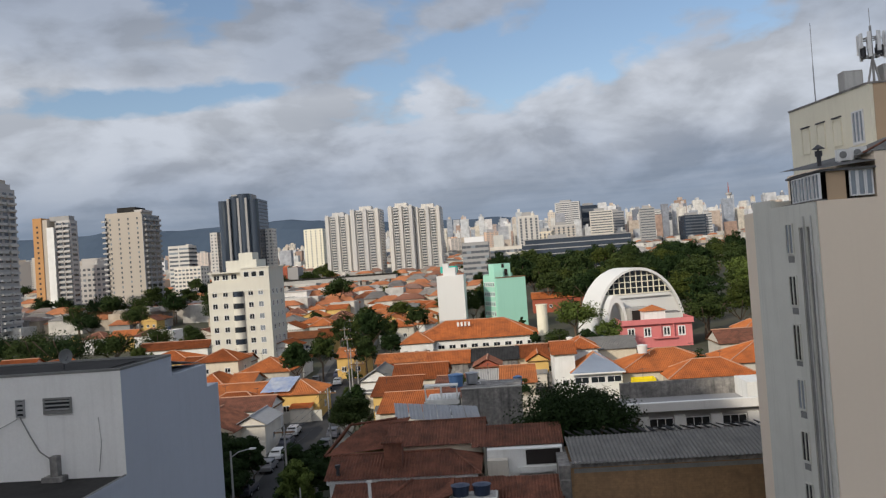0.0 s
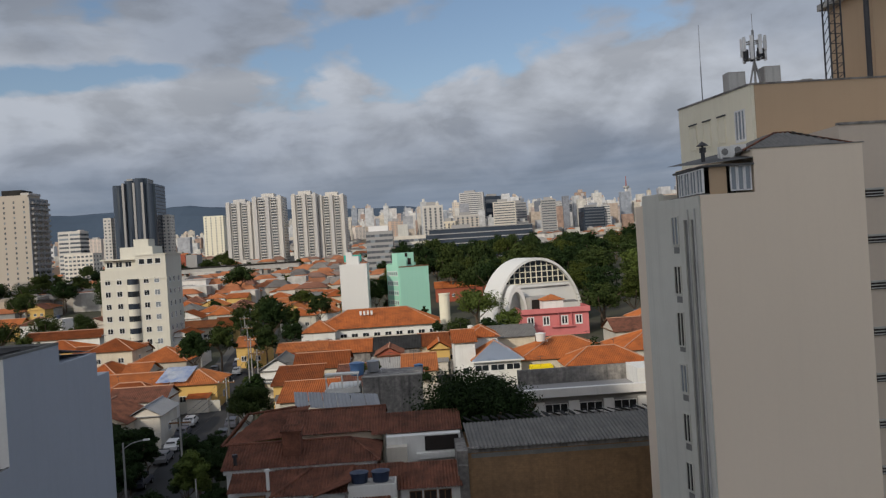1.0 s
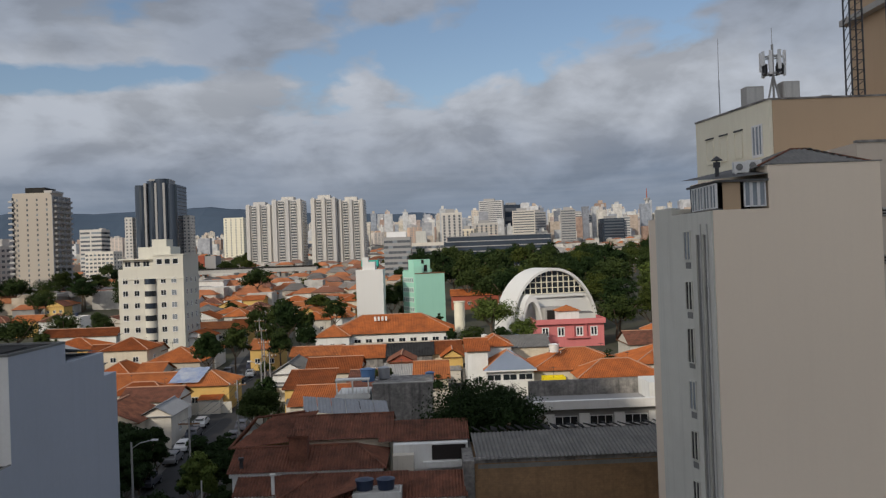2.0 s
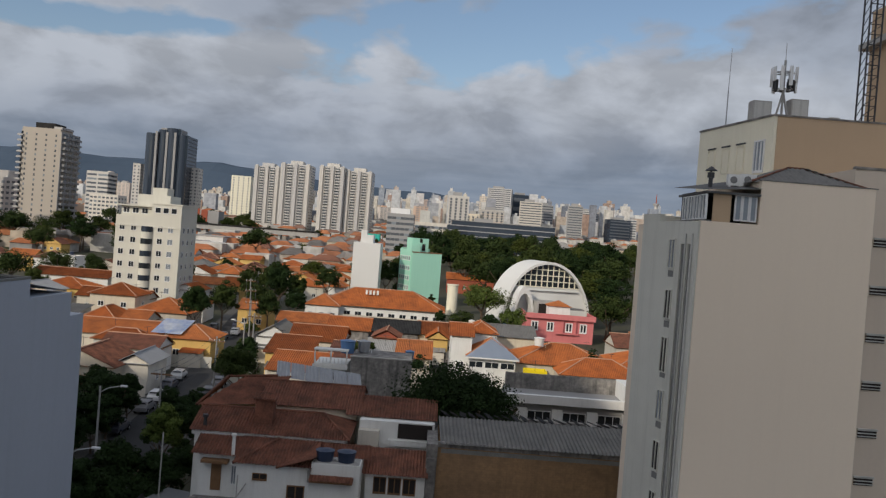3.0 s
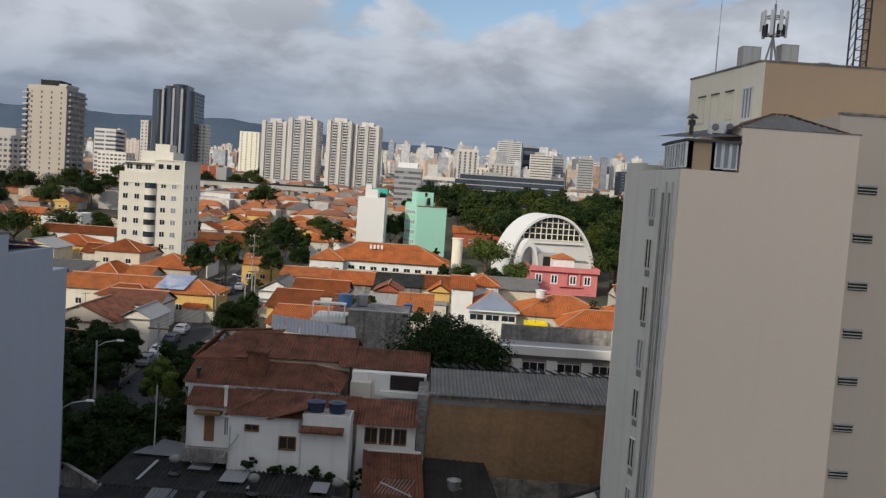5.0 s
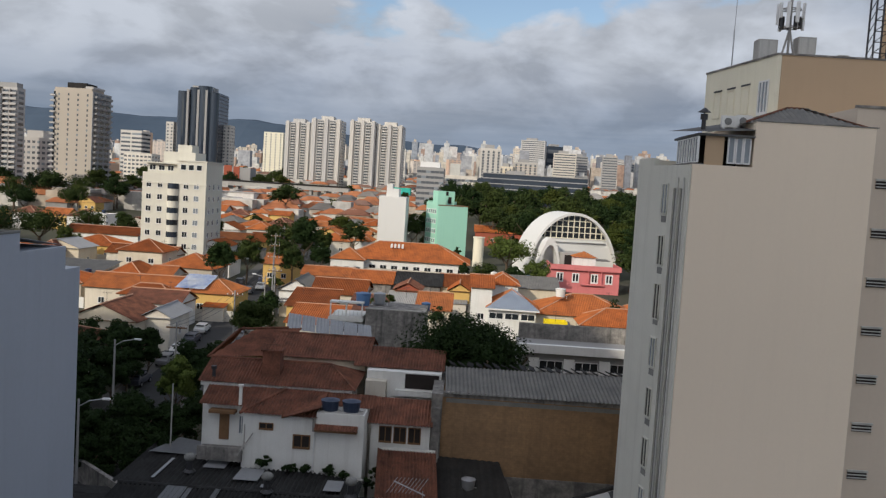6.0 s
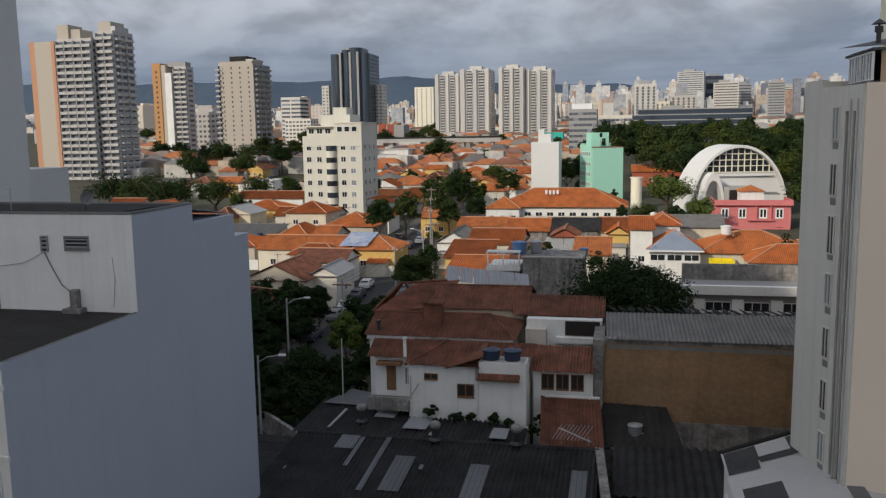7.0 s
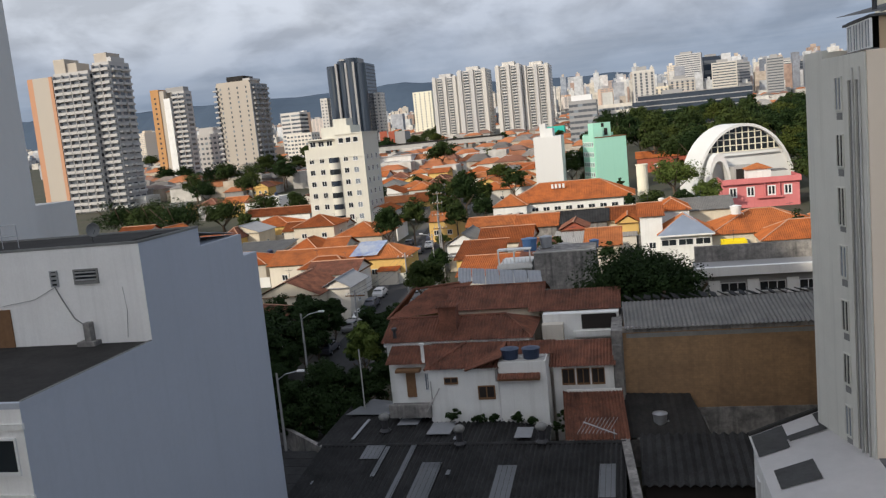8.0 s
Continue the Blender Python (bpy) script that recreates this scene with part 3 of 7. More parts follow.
STREET = [(-29.5, 30), (-30.0, 70), (-31.0, 100), (-33.0, 130), (-37.5, 160), (-42, 195), (-46, 235), (-60, 340), (-78, 480)]
strip("pavement", STREET, 11.0, 0.15, "paving", "grey paving along both sides of the street")
strip("road", STREET, 6.6, 0.165, "asphalt", "dark asphalt street between parked cars and trees")
strip("road_cross", [(-120, 158), (-60, 156), (-36, 154), (20, 158), (90, 160)], 6.5, 0.06, "asphalt", "asphalt cross street between the houses")

bm = bmesh.new()
prev = None
for i in range(141):
    x = -3900 + 7200 * i / 140
    y = 4350 + 60 * math.sin(i * 0.3)
    crest = float(np.interp(x, (-3400, -2500, -1800, -1120, -700, -250, 500, 2000), (352, 325, 322, 318, 280, 258, 212, 190)))
    crest += 22 * noise.noise((i * 0.13, 3.1, 0)) + 12 * noise.noise((i * 0.41, 7.7, 0))
    cols = [bm.verts.new((x, y - 420 + 420 * k / 4, 128 + (crest - 128) * math.sin(1.5708 * k / 4))) for k in range(5)]
    if prev:
        for k in range(4):
            bm.faces.new((prev[k], cols[k], cols[k + 1], prev[k + 1]))
    prev = cols
setting("backdrop", bm, "hill", "wooded hill range on the horizon, coloured blue for distance haze")

# ---- the viewer's block, and unseen towers added behind it to shade the near streets ----


def plain_block(x0, x1, y0, y1, h, label):
    ob = thing("apartment_block", (x0 + x1) / 2, (y0 + y1) / 2, ground_z(y0), label, "building", group="blocks behind the viewpoint")
    w, d = x1 - x0, y1 - y0
    part("wall", boxes((-w / 2, w / 2, -d / 2, d / 2, -1, h)), "beige", ob)
    part("roof", boxes((-w / 2 - 0.2, w / 2 + 0.2, -d / 2 - 0.2, d / 2 + 0.2, h, h + 0.4)), "concrete", ob)
    return ob


plain_block(-14, 18, -22, -1.5, 33, "plain rendered apartment block from which one looks out")
# added towers out of view, sized so their shadows end where wanted
plain_block(-75, -41, -80, -55, 130, "tall unseen tower added behind the viewpoint to cast shade")
plain_block(-100, -76, -80, -55, 100, "unseen tower added behind the viewpoint to cast shade")
plain_block(-127, -101, -80, -55, 112, "tall unseen tower added behind the viewpoint to cast shade")
plain_block(-180, -128, -81, -55, 113, "tall unseen tower added behind the viewpoint to cast shade")

# ---- white stepped building beside the street ----
lb = thing("stepped_building", -20.58, 30.4, 0.3, "pale grey rendered building with a stepped blank side wall", "building")
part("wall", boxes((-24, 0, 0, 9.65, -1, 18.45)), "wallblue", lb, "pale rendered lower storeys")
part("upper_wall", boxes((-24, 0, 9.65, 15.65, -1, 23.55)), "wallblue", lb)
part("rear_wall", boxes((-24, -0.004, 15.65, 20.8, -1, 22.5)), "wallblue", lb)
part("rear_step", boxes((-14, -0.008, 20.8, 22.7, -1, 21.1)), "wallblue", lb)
# thin front slabs, lighter than the side wall to carry the brighter light
part("front_face", boxes((-24, -0.01, 9.62, 9.648, 18.52, 23.55)), "frontwhite", lb, "end wall of the upper storey, painted lighter for the light on it")
part("street_face", boxes((-24, -0.01, -0.03, -0.002, -1, 18.3)), "frontwhite", lb, "end wall with wide windows, painted lighter for the light on it")
part("terrace_floor", boxes((-23.9, -0.12, 0.12, 9.65, 18.45, 18.52)), "darkroof", lb, "black stained terrace floor")
part("kerb_line", boxes((-0.1, 0.0, 0.1, 9.6, 18.56, 18.6)), "grimeshade", lb)
part("terrace_kerb", boxes((-24, 0.02, -0.05, 0.12, 18.3, 18.56), (-0.12, 0.02, 0.12, 9.62, 18.3, 18.56)), "wallblue", lb)
part("roof", boxes((-24.0, -0.12, 9.75, 15.55, 23.5, 23.58)), "darkroof", lb, "dark felt roof with a thin edge")
bm = bmesh.new()
slope(bm, (-24, 15.72, 23.3), (-0.3, 15.72, 23.3), (0, 5.0, -0.7), 0, 0, 0.3, 0.03)
part("sheet_roof", bm, "sheet", lb, "pale corrugated sheet roof")
part("roof_edge", boxes((-24, 0.02, 9.6, 9.72, 23.55, 23.68), (-0.1, 0.02, 9.72, 15.66, 23.55, 23.68), (-24, -0.1, 15.56, 15.66, 23.55, 23.68)), "grimeshade", lb, "thin dark roof edge")
part("roof_sheet", boxes((-14, -1.0, 10.2, 13.5, 23.59, 23.63)), "darkroof", lb)
window(lb, -5.08, 9.62, 22.03, 0.45, 0.85, "-y", mullions=1, frame_mat="metalgrey", sill=False, label="small louvred vent window")
for k in range(3):
    part("louvre", boxes((-5.27, -4.89, 9.53, 9.6, 21.78 + 0.22 * k, 21.9 + 0.22 * k)), "metalgrey", lb)
    part("louvre", boxes((-3.8, -2.6, 9.52, 9.58, 21.86 + 0.19 * k, 21.93 + 0.19 * k)), "metalgrey", lb)
window(lb, -3.2, 9.62, 22.1, 1.42, 0.7, "-y", mullions=1, fr=0.09, frame_mat="grimeshade", label="wide low aluminium window")
window(lb, -10.8, 9.62, 19.65, 2.8, 1.9, "-y", mullions=2, pane="paneblue", label="curtained window with a white frame")
part("door", boxes((-9.1, -8.05, 9.54, 9.66, 18.5, 20.55)), "wood", lb, "weathered wooden door panel")
part("chimney_box", boxes((-3.55, -3.2, 9.2, 9.6, 18.5, 19.7), (-3.9, -2.9, 9.0, 9.64, 18.5, 18.75)), "cement", lb)
for pts, r in (([(-5.1, 9.56, 21.6), (-4.7, 9.54, 20.8), (-4.2, 9.54, 19.9), (-3.5, 9.54, 19.4)], 0.03),
               ([(-5.2, 9.56, 21.55), (-6.4, 9.54, 21.0), (-8.4, 9.56, 20.75)], 0.015), ([(-1.2, 9.56, 21.4), (-1.1, 9.54, 20.2), (-1.3, 9.56, 18.8)], 0.015)):
    bm = bmesh.new()
    tube(bm, pts, r)
    part("cable", bm, "grimeshade", lb, "loose dark cable on the wall")
for k in range(4):
    z = 16.35 - 3.0 * k
    window(lb, -2.05, -0.04, z, 3.3, 1.5, "-y", mullions=3, fr=0.08, label="wide aluminium window in the end wall")
    window(lb, -7.2, -0.04, z, 3.3, 1.5, "-y", mullions=3, fr=0.08)
    part("band", boxes((-24, 0.04, -0.1, 0.02, z + 1.1, z + 1.35)), "white", lb)


def dish(name, x, y, z, r, rz, label):
    ob = thing(name, x, y, z, label, "antenna", rz, "roof antennas")
    bm = bmesh.new()
    rings = []
    for k in range(5):
        a = k / 4
        rings.append([bm.verts.new((r * a * math.cos(0.5236 * i), -0.35 * r * a * a, 0.7 + r * a * math.sin(0.5236 * i))) for i in range(12)])
    for p, q in zip(rings, rings[1:]):
        for i in range(12):
            j = (i + 1) % 12
            bm.faces.new((p[i], p[j], q[j], q[i]))
    bmesh.ops.remove_doubles(bm, verts=bm.verts, dist=0.001)
    bmesh.ops.solidify(bm, geom=bm.faces[:], thickness=0.02)
    part("reflector", bm, "grimeshade", ob)
    bm = bmesh.new()
    cyl(bm, 0, 0.05, 0, 0.75, 0.03)
    tube(bm, [(0, 0, 0.45), (0, -0.6 * r, 0.55), (0, -0.9 * r, 0.7)], 0.015)
    part("stand", bm, "darkmetal", ob)
    return ob


dish("satellite_dish", -24.2, 41.6, 23.88, 0.38, 60, "grey satellite dish on the dark felt roof")
dish("satellite_dish", -31.5, 42.0, 23.88, 0.34, 70, "grey satellite dish on the dark felt roof")
ant = thing("roof_antenna", -29.2, 41.5, 23.88, "thin metal frame on the dark felt roof", "antenna", group="roof antennas")
bm = bmesh.new()
for a, b in (((-0.5, 0, 0), (-0.5, 0, 1.3)), ((0.5, 0, 0), (0.5, 0, 1.3)), ((-0.5, 0, 1.3), (0.5, 0, 1.3)), ((-0.5, 0, 0.7), (0.5, 0, 0.7))):
    tube(bm, [a, b], 0.025)
part("frame", bm, "metalgrey", ant)

# ---- tall grey tower behind it ----
gt = thing("apartment_tower", -42.3, 54.5, 1.0, "tall grey rendered apartment tower with small windows", "building")
part("wall", boxes((-16, 0, 0, 5.8, -1, 46)), "towerside", gt)
# front face browner and darker than the side, its shade painted in
part("front_wall", boxes((-16, -0.25, -0.35, -0.002, -1, 46)), "wing", gt)
for k in range(14):
    z = 8.4 + 3.02 * k
    window(gt, 0, 0.75, z + 0.35, 0.5, 0.8, "+x", mullions=1, frame_mat="towerside", sill=False)
    window(gt, -2.4, -0.35, z + 0.2, 1.3, 1.2, "-y", mullions=2, frame_mat="wing", sill=False)
    window(gt, -6.4, -0.35, z + 0.2, 1.3, 1.2, "-y", mullions=2, frame_mat="wing", sill=False)
part("base_block", boxes((-12, -6.3, 12, 19, -1, 24.0)), "towerside", gt, "lower grey block at its foot")

# ---- beige building with blank front ----
rb = thing("beige_building", 14.97, 47.75, 0.85, "beige rendered building with a blank wall and narrow light shafts", "building")
part("wall", boxes((0.12, 9.68, 0, 14, -1, 28.95), (3.3, 9.68, 0.002, 14, 28.95, 31.4)), "beige", rb, "blank beige front wall")
part("flank_core", prism(((0.14, 0.03), (0.14, 6.2), (-1.28, 6.2)), -1, 28.88), "sidewall", rb)
flank = [part("side_wall", boxes((0, 0.12, 1.7, 6.4, -1, 28.9)), "sidewall", rb, "grey stained side wall"),
         part("side_strip", boxes((0, 0.12, 0.95, 1.3, -1, 28.9)), "sidewall", rb),
         part("side_strip", boxes((0, 0.12, 0.02, 0.65, -1, 28.9)), "sidewall", rb),
         part("side_parapet", boxes((-0.01, 0.3, 4.3, 6.41, 28.9, 29.35), (0.3, 3.0, 6.1, 6.41, 28.9, 29.35)), "sidewall", rb),
         # shaft backing coloured dark grey as the shade deep in the recess
         part("light_shaft", boxes((0.09, 0.118, 0.65, 0.95, -1, 27.6), (0.09, 0.118, 1.3, 1.7, -1, 27.6)), "grimeshade", rb, "narrow vertical shaft, backed dark for the shade in it"),
         part("pier", boxes((0, 0.12, 0.65, 0.95, 27.6, 28.9), (0, 0.12, 1.3, 1.7, 27.6, 28.9)), "sidewall", rb)]
for y in (1.12, 0.42):
    bm = bmesh.new()
    tube(bm, [(-0.06, y, 0), (-0.06, y, 28.2)], 0.055)
    flank.append(part("downpipe", bm, "greyside", rb, "grey rainwater pipe"))
for k in range(9):
    z = 27.0 - 2.95 * k
    flank.append(window(rb, 0, 2.6, z, 0.75, 1.75 if k != 2 else 2.1, "-x", mullions=2, pane="pane" if k % 3 else "paneblue", frame_mat="sidewall", sill=False))
    flank.append(part("stain", boxes((-0.012, 0.0, 2.3, 2.9, z - 1.35, z - 0.98)), "grimeshade", rb, "dark damp stain under the window"))
swing(flank, 13.4)
# glazed room on the corner
part("room_wall", boxes((0.75, 1.75, 0.12, 0.2, 28.95, 30.5)), "tan", rb, "plywood panel")
# block in shade paint, so the glazed room looks deep
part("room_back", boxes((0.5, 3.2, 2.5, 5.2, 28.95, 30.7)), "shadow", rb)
for k in range(3):
    window(rb, 2.15 + 0.42 * k, 0.16, 29.8, 0.4, 1.45, "-y", mullions=1, pane="paneblue", sill=False)
for k in range(4):
    window(rb, 0.36, 0.5 + 1.1 * k, 29.75, 1.0, 1.4, "-x", mullions=2, pane="paneblue", sill=False)
bm = bmesh.new()
box(bm, 0.3, 3.3, -0.1, 5.3, 30.5, 30.62)
vs = [bm.verts.new(p) for p in ((0.1, -0.25, 30.66), (3.3, -0.25, 30.9), (3.3, 5.2, 31.7), (-0.1, 5.2, 31.05))]
bm.faces.new(vs)
part("room_roof", bm, "felt", rb, "dark sheet roof over the glazed corner room")
bm = bmesh.new()
slope(bm, (2.9, 0.35, 31.35), (9.6, 0.35, 31.35), (0, 3.0, 1.25), 3.2, 2.6, 0.3, 0.04)
slope(bm, (9.6, 0.35, 31.35), (9.6, 8, 31.35), (-2.6, 0, 1.25), 2.6, 3, 0.3, 0.04)
slope(bm, (2.9, 8, 31.35), (2.9, 0.35, 31.35), (3.2, 0, 1.25), 3, 3, 0.3, 0.04)
part("tile_roof", bm, "fibro", rb, "dark hipped tile roof behind the parapet")
bm = bmesh.new()
tube(bm, [(2.9, 0.35, 31.4), (6.1, 3.35, 32.62), (7.0, 3.35, 32.62), (9.6, 0.35, 31.4)], 0.06)
part("hip_cap", bm, "tilered", rb, "red-brown clay hip tiles")
part("lead_edge", boxes((3.2, 9.8, -0.03, 0.2, 31.4, 31.46), (-0.02, 0.7, 0, 5.4, 28.95, 29.02)), "cement", rb)
bm = bmesh.new()
cyl(bm, 0.85, 1.2, 30.9, 31.7, 0.12)
cyl(bm, 0.85, 1.2, 31.45, 31.75, 0.2)
cyl(bm, 0.85, 1.2, 31.85, 32.1, 0.36, 0.03)
cyl(bm, 0.85, 1.2, 31.7, 31.9, 0.05)
part("flue", bm, "darkmetal", rb, "dark metal flue with a conical cowl")


def ac_unit(x, y, z, rz=0):
    ob = thing("air_conditioner", x, y, z, "white outdoor air conditioner box with a round grille", "appliance", rz, "air conditioners")
    part("casing", boxes((-0.42, 0.42, -0.16, 0.16, 0.08, 0.72), (-0.35, -0.25, -0.16, 0.16, 0, 0.08), (0.25, 0.35, -0.16, 0.16, 0, 0.08)), "white", ob)
    bm = bmesh.new()
    cyl(bm, 0, 0, 0, 0.03, 0.2, seg=16)
    part("grille", bm, "grimeshade", ob, "", Matrix.Translation((-0.1, -0.16, 0.4)) @ pose(0, 0, 0, 90, 0, 0))
    return ob


ac_unit(17.3, 49.3, 31.9)
ac_unit(18.2, 49.6, 32.0)

# recessed wing with vents
wing = thing("rear_wing", 24.62, 50.2, 0.9, "rendered wing with louvred vents, toned darker for its shade", "building")
# shade of the recessed wing is carried by its darker render
part("wall", boxes((0, 14, 0, 8, -1, 32.7)), "wing", wing)
part("coping", boxes((-0.02, 14.1, -0.06, 0.3, 32.7, 32.85)), "cement", wing)
for k in range(10):
    v = part("vent", boxes((1.4, 2.5, -0.06, 0.02, -0.24, 0.24)), "shadow", wing, "small louvred vent", Matrix.Translation((0, 0, 28.5 - 2.79 * k)))
    for s in (-0.15, 0.03, 0.21):
        part("slat", boxes((1.38, 2.52, -0.13, -0.03, s - 0.03, s + 0.03)), "greyside", v)
    part("hood", boxes((1.36, 2.54, -0.16, 0.0, 0.24, 0.3)), "greyside", v)

# ---- cream building with antennas ----
cb = thing("cream_building", 22.75, 58.1, 1.1, "cream and brown apartment building with rooftop antennas", "building")
part("flank_core", prism(((0.27, 0.05), (0.27, 10.2), (-1.45, 10.2)), -1, 36.58), "cement", cb)
cream_side = [part("wall", boxes((0, 0.25, 0, 10.4, -1, 36.6)), "cream", cb, "cream side wall")]
part("front_wall", boxes((0.25, 24, 0.0, 11, -1, 36.6)), "tan", cb, "brown front wall")
part("coping", boxes((-0.06, 24.1, -0.06, 0.25, 36.6, 36.72)), "cement", cb)
cream_side.append(part("coping", boxes((-0.06, 0.25, 0.25, 10.45, 36.6, 36.74)), "cement", cb))
cream_side.append(window(cb, 0, 1.5, 34.0, 1.3, 2.2, "-x", mullions=3, fr=0.1, pane="paneblue", label="white framed window on the cream wall"))
for k in range(3):
    cream_side.append(window(cb, 0, 4.0 + 2.1 * k, 34.0, 1.1, 1.9, "-x", mullions=1, pane="cream", frame_mat="cream", sill=False, label="closed cream shutter"))
    cream_side.append(part("lintel", boxes((-0.08, 0.0, 3.4 + 2.1 * k, 4.6 + 2.1 * k, 35.02, 35.12)), "darkmetal", cb))
swing(cream_side, 9.8)
part("lift_tower", boxes((11.6, 24, 4.5, 11, 36.6, 47.5)), "tan", cb, "brown lift and tank tower")
part("tower_slab", boxes((10.9, 24, 3.2, 11.5, 44.4, 44.9)), "concrete", cb)
for k in range(3):
    part("niche", boxes((12.6 + 2.5 * k, 13.3 + 2.5 * k, 4.44, 4.52, 40.4, 40.9)), "shadow", cb)
bm = bmesh.new()
for sx, sy in ((0, 0), (0.9, 0), (0, 0.9), (0.9, 0.9)):
    tube(bm, [(7.1 + sx, 2.4 + sy, 36.6), (7.1 + sx, 2.4 + sy, 50)], 0.07)
for k in range(18):
    z = 36.8 + 0.72 * k
    tube(bm, [(7.1, 2.4, z), (8.0, 2.4, z)], 0.035)
    tube(bm, [(7.1, 2.4, z), (8.0, 2.4, z + 0.7)], 0.03)
    tube(bm, [(7.1, 3.3, z), (7.1, 2.4, z + 0.7)], 0.03)
part("lattice_mast", bm, "darkmetal", cb, "black steel lattice mast")
bm = bmesh.new()
tube(bm, [(10.6, 3.6, 36.6), (10.6, 3.6, 50)], 0.2, 8)
part("steel_post", bm, "darkmetal", cb)


def cell_mast(x, y, z):
    ob = thing("phone_mast", x, y, z, "cluster of white panel antennas on a steel post", "antenna")
    bm = bmesh.new()
    tube(bm, [(0, 0, 0), (0, 0, 4.4)], 0.09)
    tube(bm, [(-0.5, 0, 0), (0, 0, 2.2)], 0.07)
    tube(bm, [(0.5, 0, 0), (0, 0, 2.2)], 0.07)
    for zz in (2.3, 3.5):
        for k in range(6):
            a, b = 1.0472 * k, 1.0472 * (k + 1)
            tube(bm, [(0.7 * math.cos(a), 0.7 * math.sin(a), zz), (0.7 * math.cos(b), 0.7 * math.sin(b), zz)], 0.04)
            tube(bm, [(0, 0, zz), (0.7 * math.cos(a), 0.7 * math.sin(a), zz)], 0.03)
    tube(bm, [(0, 0, 4.4), (0, 0, 5.6)], 0.02)
    part("post", bm, "towergrey", ob)
    for k in range(9):
        a = 0.698 * k
        p = part("panel", boxes((-0.11, 0.11, -0.07, 0.07, -0.85 + 0.35 * (k % 3), 0.85)), "frame", ob, "white antenna panel", Matrix.Translation((0.85 * math.cos(a), 0.85 * math.sin(a), 3.0)) @ pose(0, 0, 0, 0, 0, math.degrees(a) + 90))
        part("radio", boxes((-0.1, 0.1, 0.12, 0.28, -0.75, -0.05)), "darkmetal", p)
    return ob


cell_mast(24.2, 60.6, 37.7)
for px, py, w, hh in ((22.95, 61.4, 1.3, 1.5), (25.4, 60.9, 1.2, 1.7), (27.6, 60.2, 0.7, 0.5)):
    b = thing("equipment_cabinet", px, py, 37.7, "pale grey equipment cabinet on the flat roof", "cabinet", group="roof cabinets")
    part("casing", boxes((-w / 2, w / 2, -0.5, 0.5, 0.05, hh), (-w / 2 + 0.1, w / 2 - 0.1, -0.4, 0.4, 0, 0.05)), "concrete", b)
    part("door", boxes((-w / 2 + 0.08, w / 2 - 0.08, -0.53, -0.5, 0.15, hh - 0.1)), "greyside", b)
b = thing("whip_antenna", 21.75, 64.8, 37.7, "tall thin whip antenna on the roof edge", "antenna", group="roof antennas")
bm = bmesh.new()
tube(bm, [(0, 0, 0), (0, 0, 2.8)], 0.05)
tube(bm, [(0, 0, 2.8), (0.03, 0, 6.0)], 0.022)
part("pole", bm, "metalgrey", b)
b = thing("tv_antenna", 32.9, 57.9, 33.6, "thin television antenna mast by the brown wall", "antenna", group="roof antennas")
bm = bmesh.new()
tube(bm, [(0, 0, 0), (0, 0, 3.6)], 0.035)
for k in range(6):
    tube(bm, [(-0.3, 0, 2.4 + 0.2 * k), (0.3, 0, 2.4 + 0.2 * k)], 0.012)
part("pole", bm, "darkmetal", b)

# ---- near yard: white house with tile roofs ----


def tank(x, y, z, r, h, mat, label):
    ob = thing("water_tank", x, y, z, label, "water tank", group="roof water tanks")
    bm = bmesh.new()
    cyl(bm, 0, 0, 0, h, r * 0.86, r, 20)
    part("body", bm, mat, ob)
    bm = bmesh.new()
    cyl(bm, 0, 0, h, h + 0.06, r * 1.06, r * 1.06, 20)
    cyl(bm, 0, 0, h + 0.06, h + 0.2, r * 1.0, r * 0.35, 20)
    part("lid", bm, mat, ob)
    bm = bmesh.new()
    tube(bm, [(r * 0.9, 0, 0.15), (r * 1.25, 0, 0.15), (r * 1.25, 0, -0.3)], 0.03)
    part("pipe", bm, "frame", ob)
    return ob


wh = thing("white_house", -10.5, 67.0, 1.4, "white rendered house with red-brown tile roofs and small dark windows", "house")
part("wall", boxes((-3.1, 6.55, 0, 3.2, -1, 7.5)), "white", wh)
part("left_wall", boxes((-6.3, -3.1, 1.2, 3.4, -1, 7.9)), "white", wh)
part("tank_wall", boxes((2.8, 6.6, -0.22, 2.6, -1, 8.02)), "white", wh, "white parapet wall under the tanks")
bm = bmesh.new()
slope(bm, (-6.9, 0.7, 7.85), (-2.9, 0.7, 7.85), (0, 2.6, 0.95), 0, 0, 0.26, 0.06)
part("left_roof", bm, "tilered", wh, "red-brown tile roof slope")
bm = bmesh.new()
slope(bm, (-3.3, -0.35, 7.62), (2.9, -0.35, 7.62), (0, 3.65, 1.25), 0, 0, 0.26, 0.06)
part("roof", bm, "tilered", wh, "red-brown tile roof slope")
bm = bmesh.new()
slope(bm, (0.1, 3.2, 7.9), (0.1, -0.5, 7.5), (3.0, 0.2, 0.95), 0, 0, 0.26, 0.06)
part("porch_roof", bm, "tilered", wh, "tilted red-brown tile roof over the wing")
bm = bmesh.new()
slope(bm, (2.8, 1.8, 8.05), (7.2, 1.8, 8.05), (0, 1.6, 0.75), 0, 0, 0.26, 0.06)
part("rear_roof", bm, "tilered", wh)
bm = bmesh.new()
tube(bm, [(0.1, -0.5, 7.52), (3.0, -0.3, 8.45)], 0.1)
tube(bm, [(-3.3, -0.35, 7.62), (-0.4, 3.2, 8.9)], 0.12)
part("ridge_cap", bm, "tilered", wh)
window(wh, 1.67, 0, 5.55, 1.4, 1.08, "-y", fr=0.09, frame_mat="wood", pane="shadow", label="dark brown wooden window")
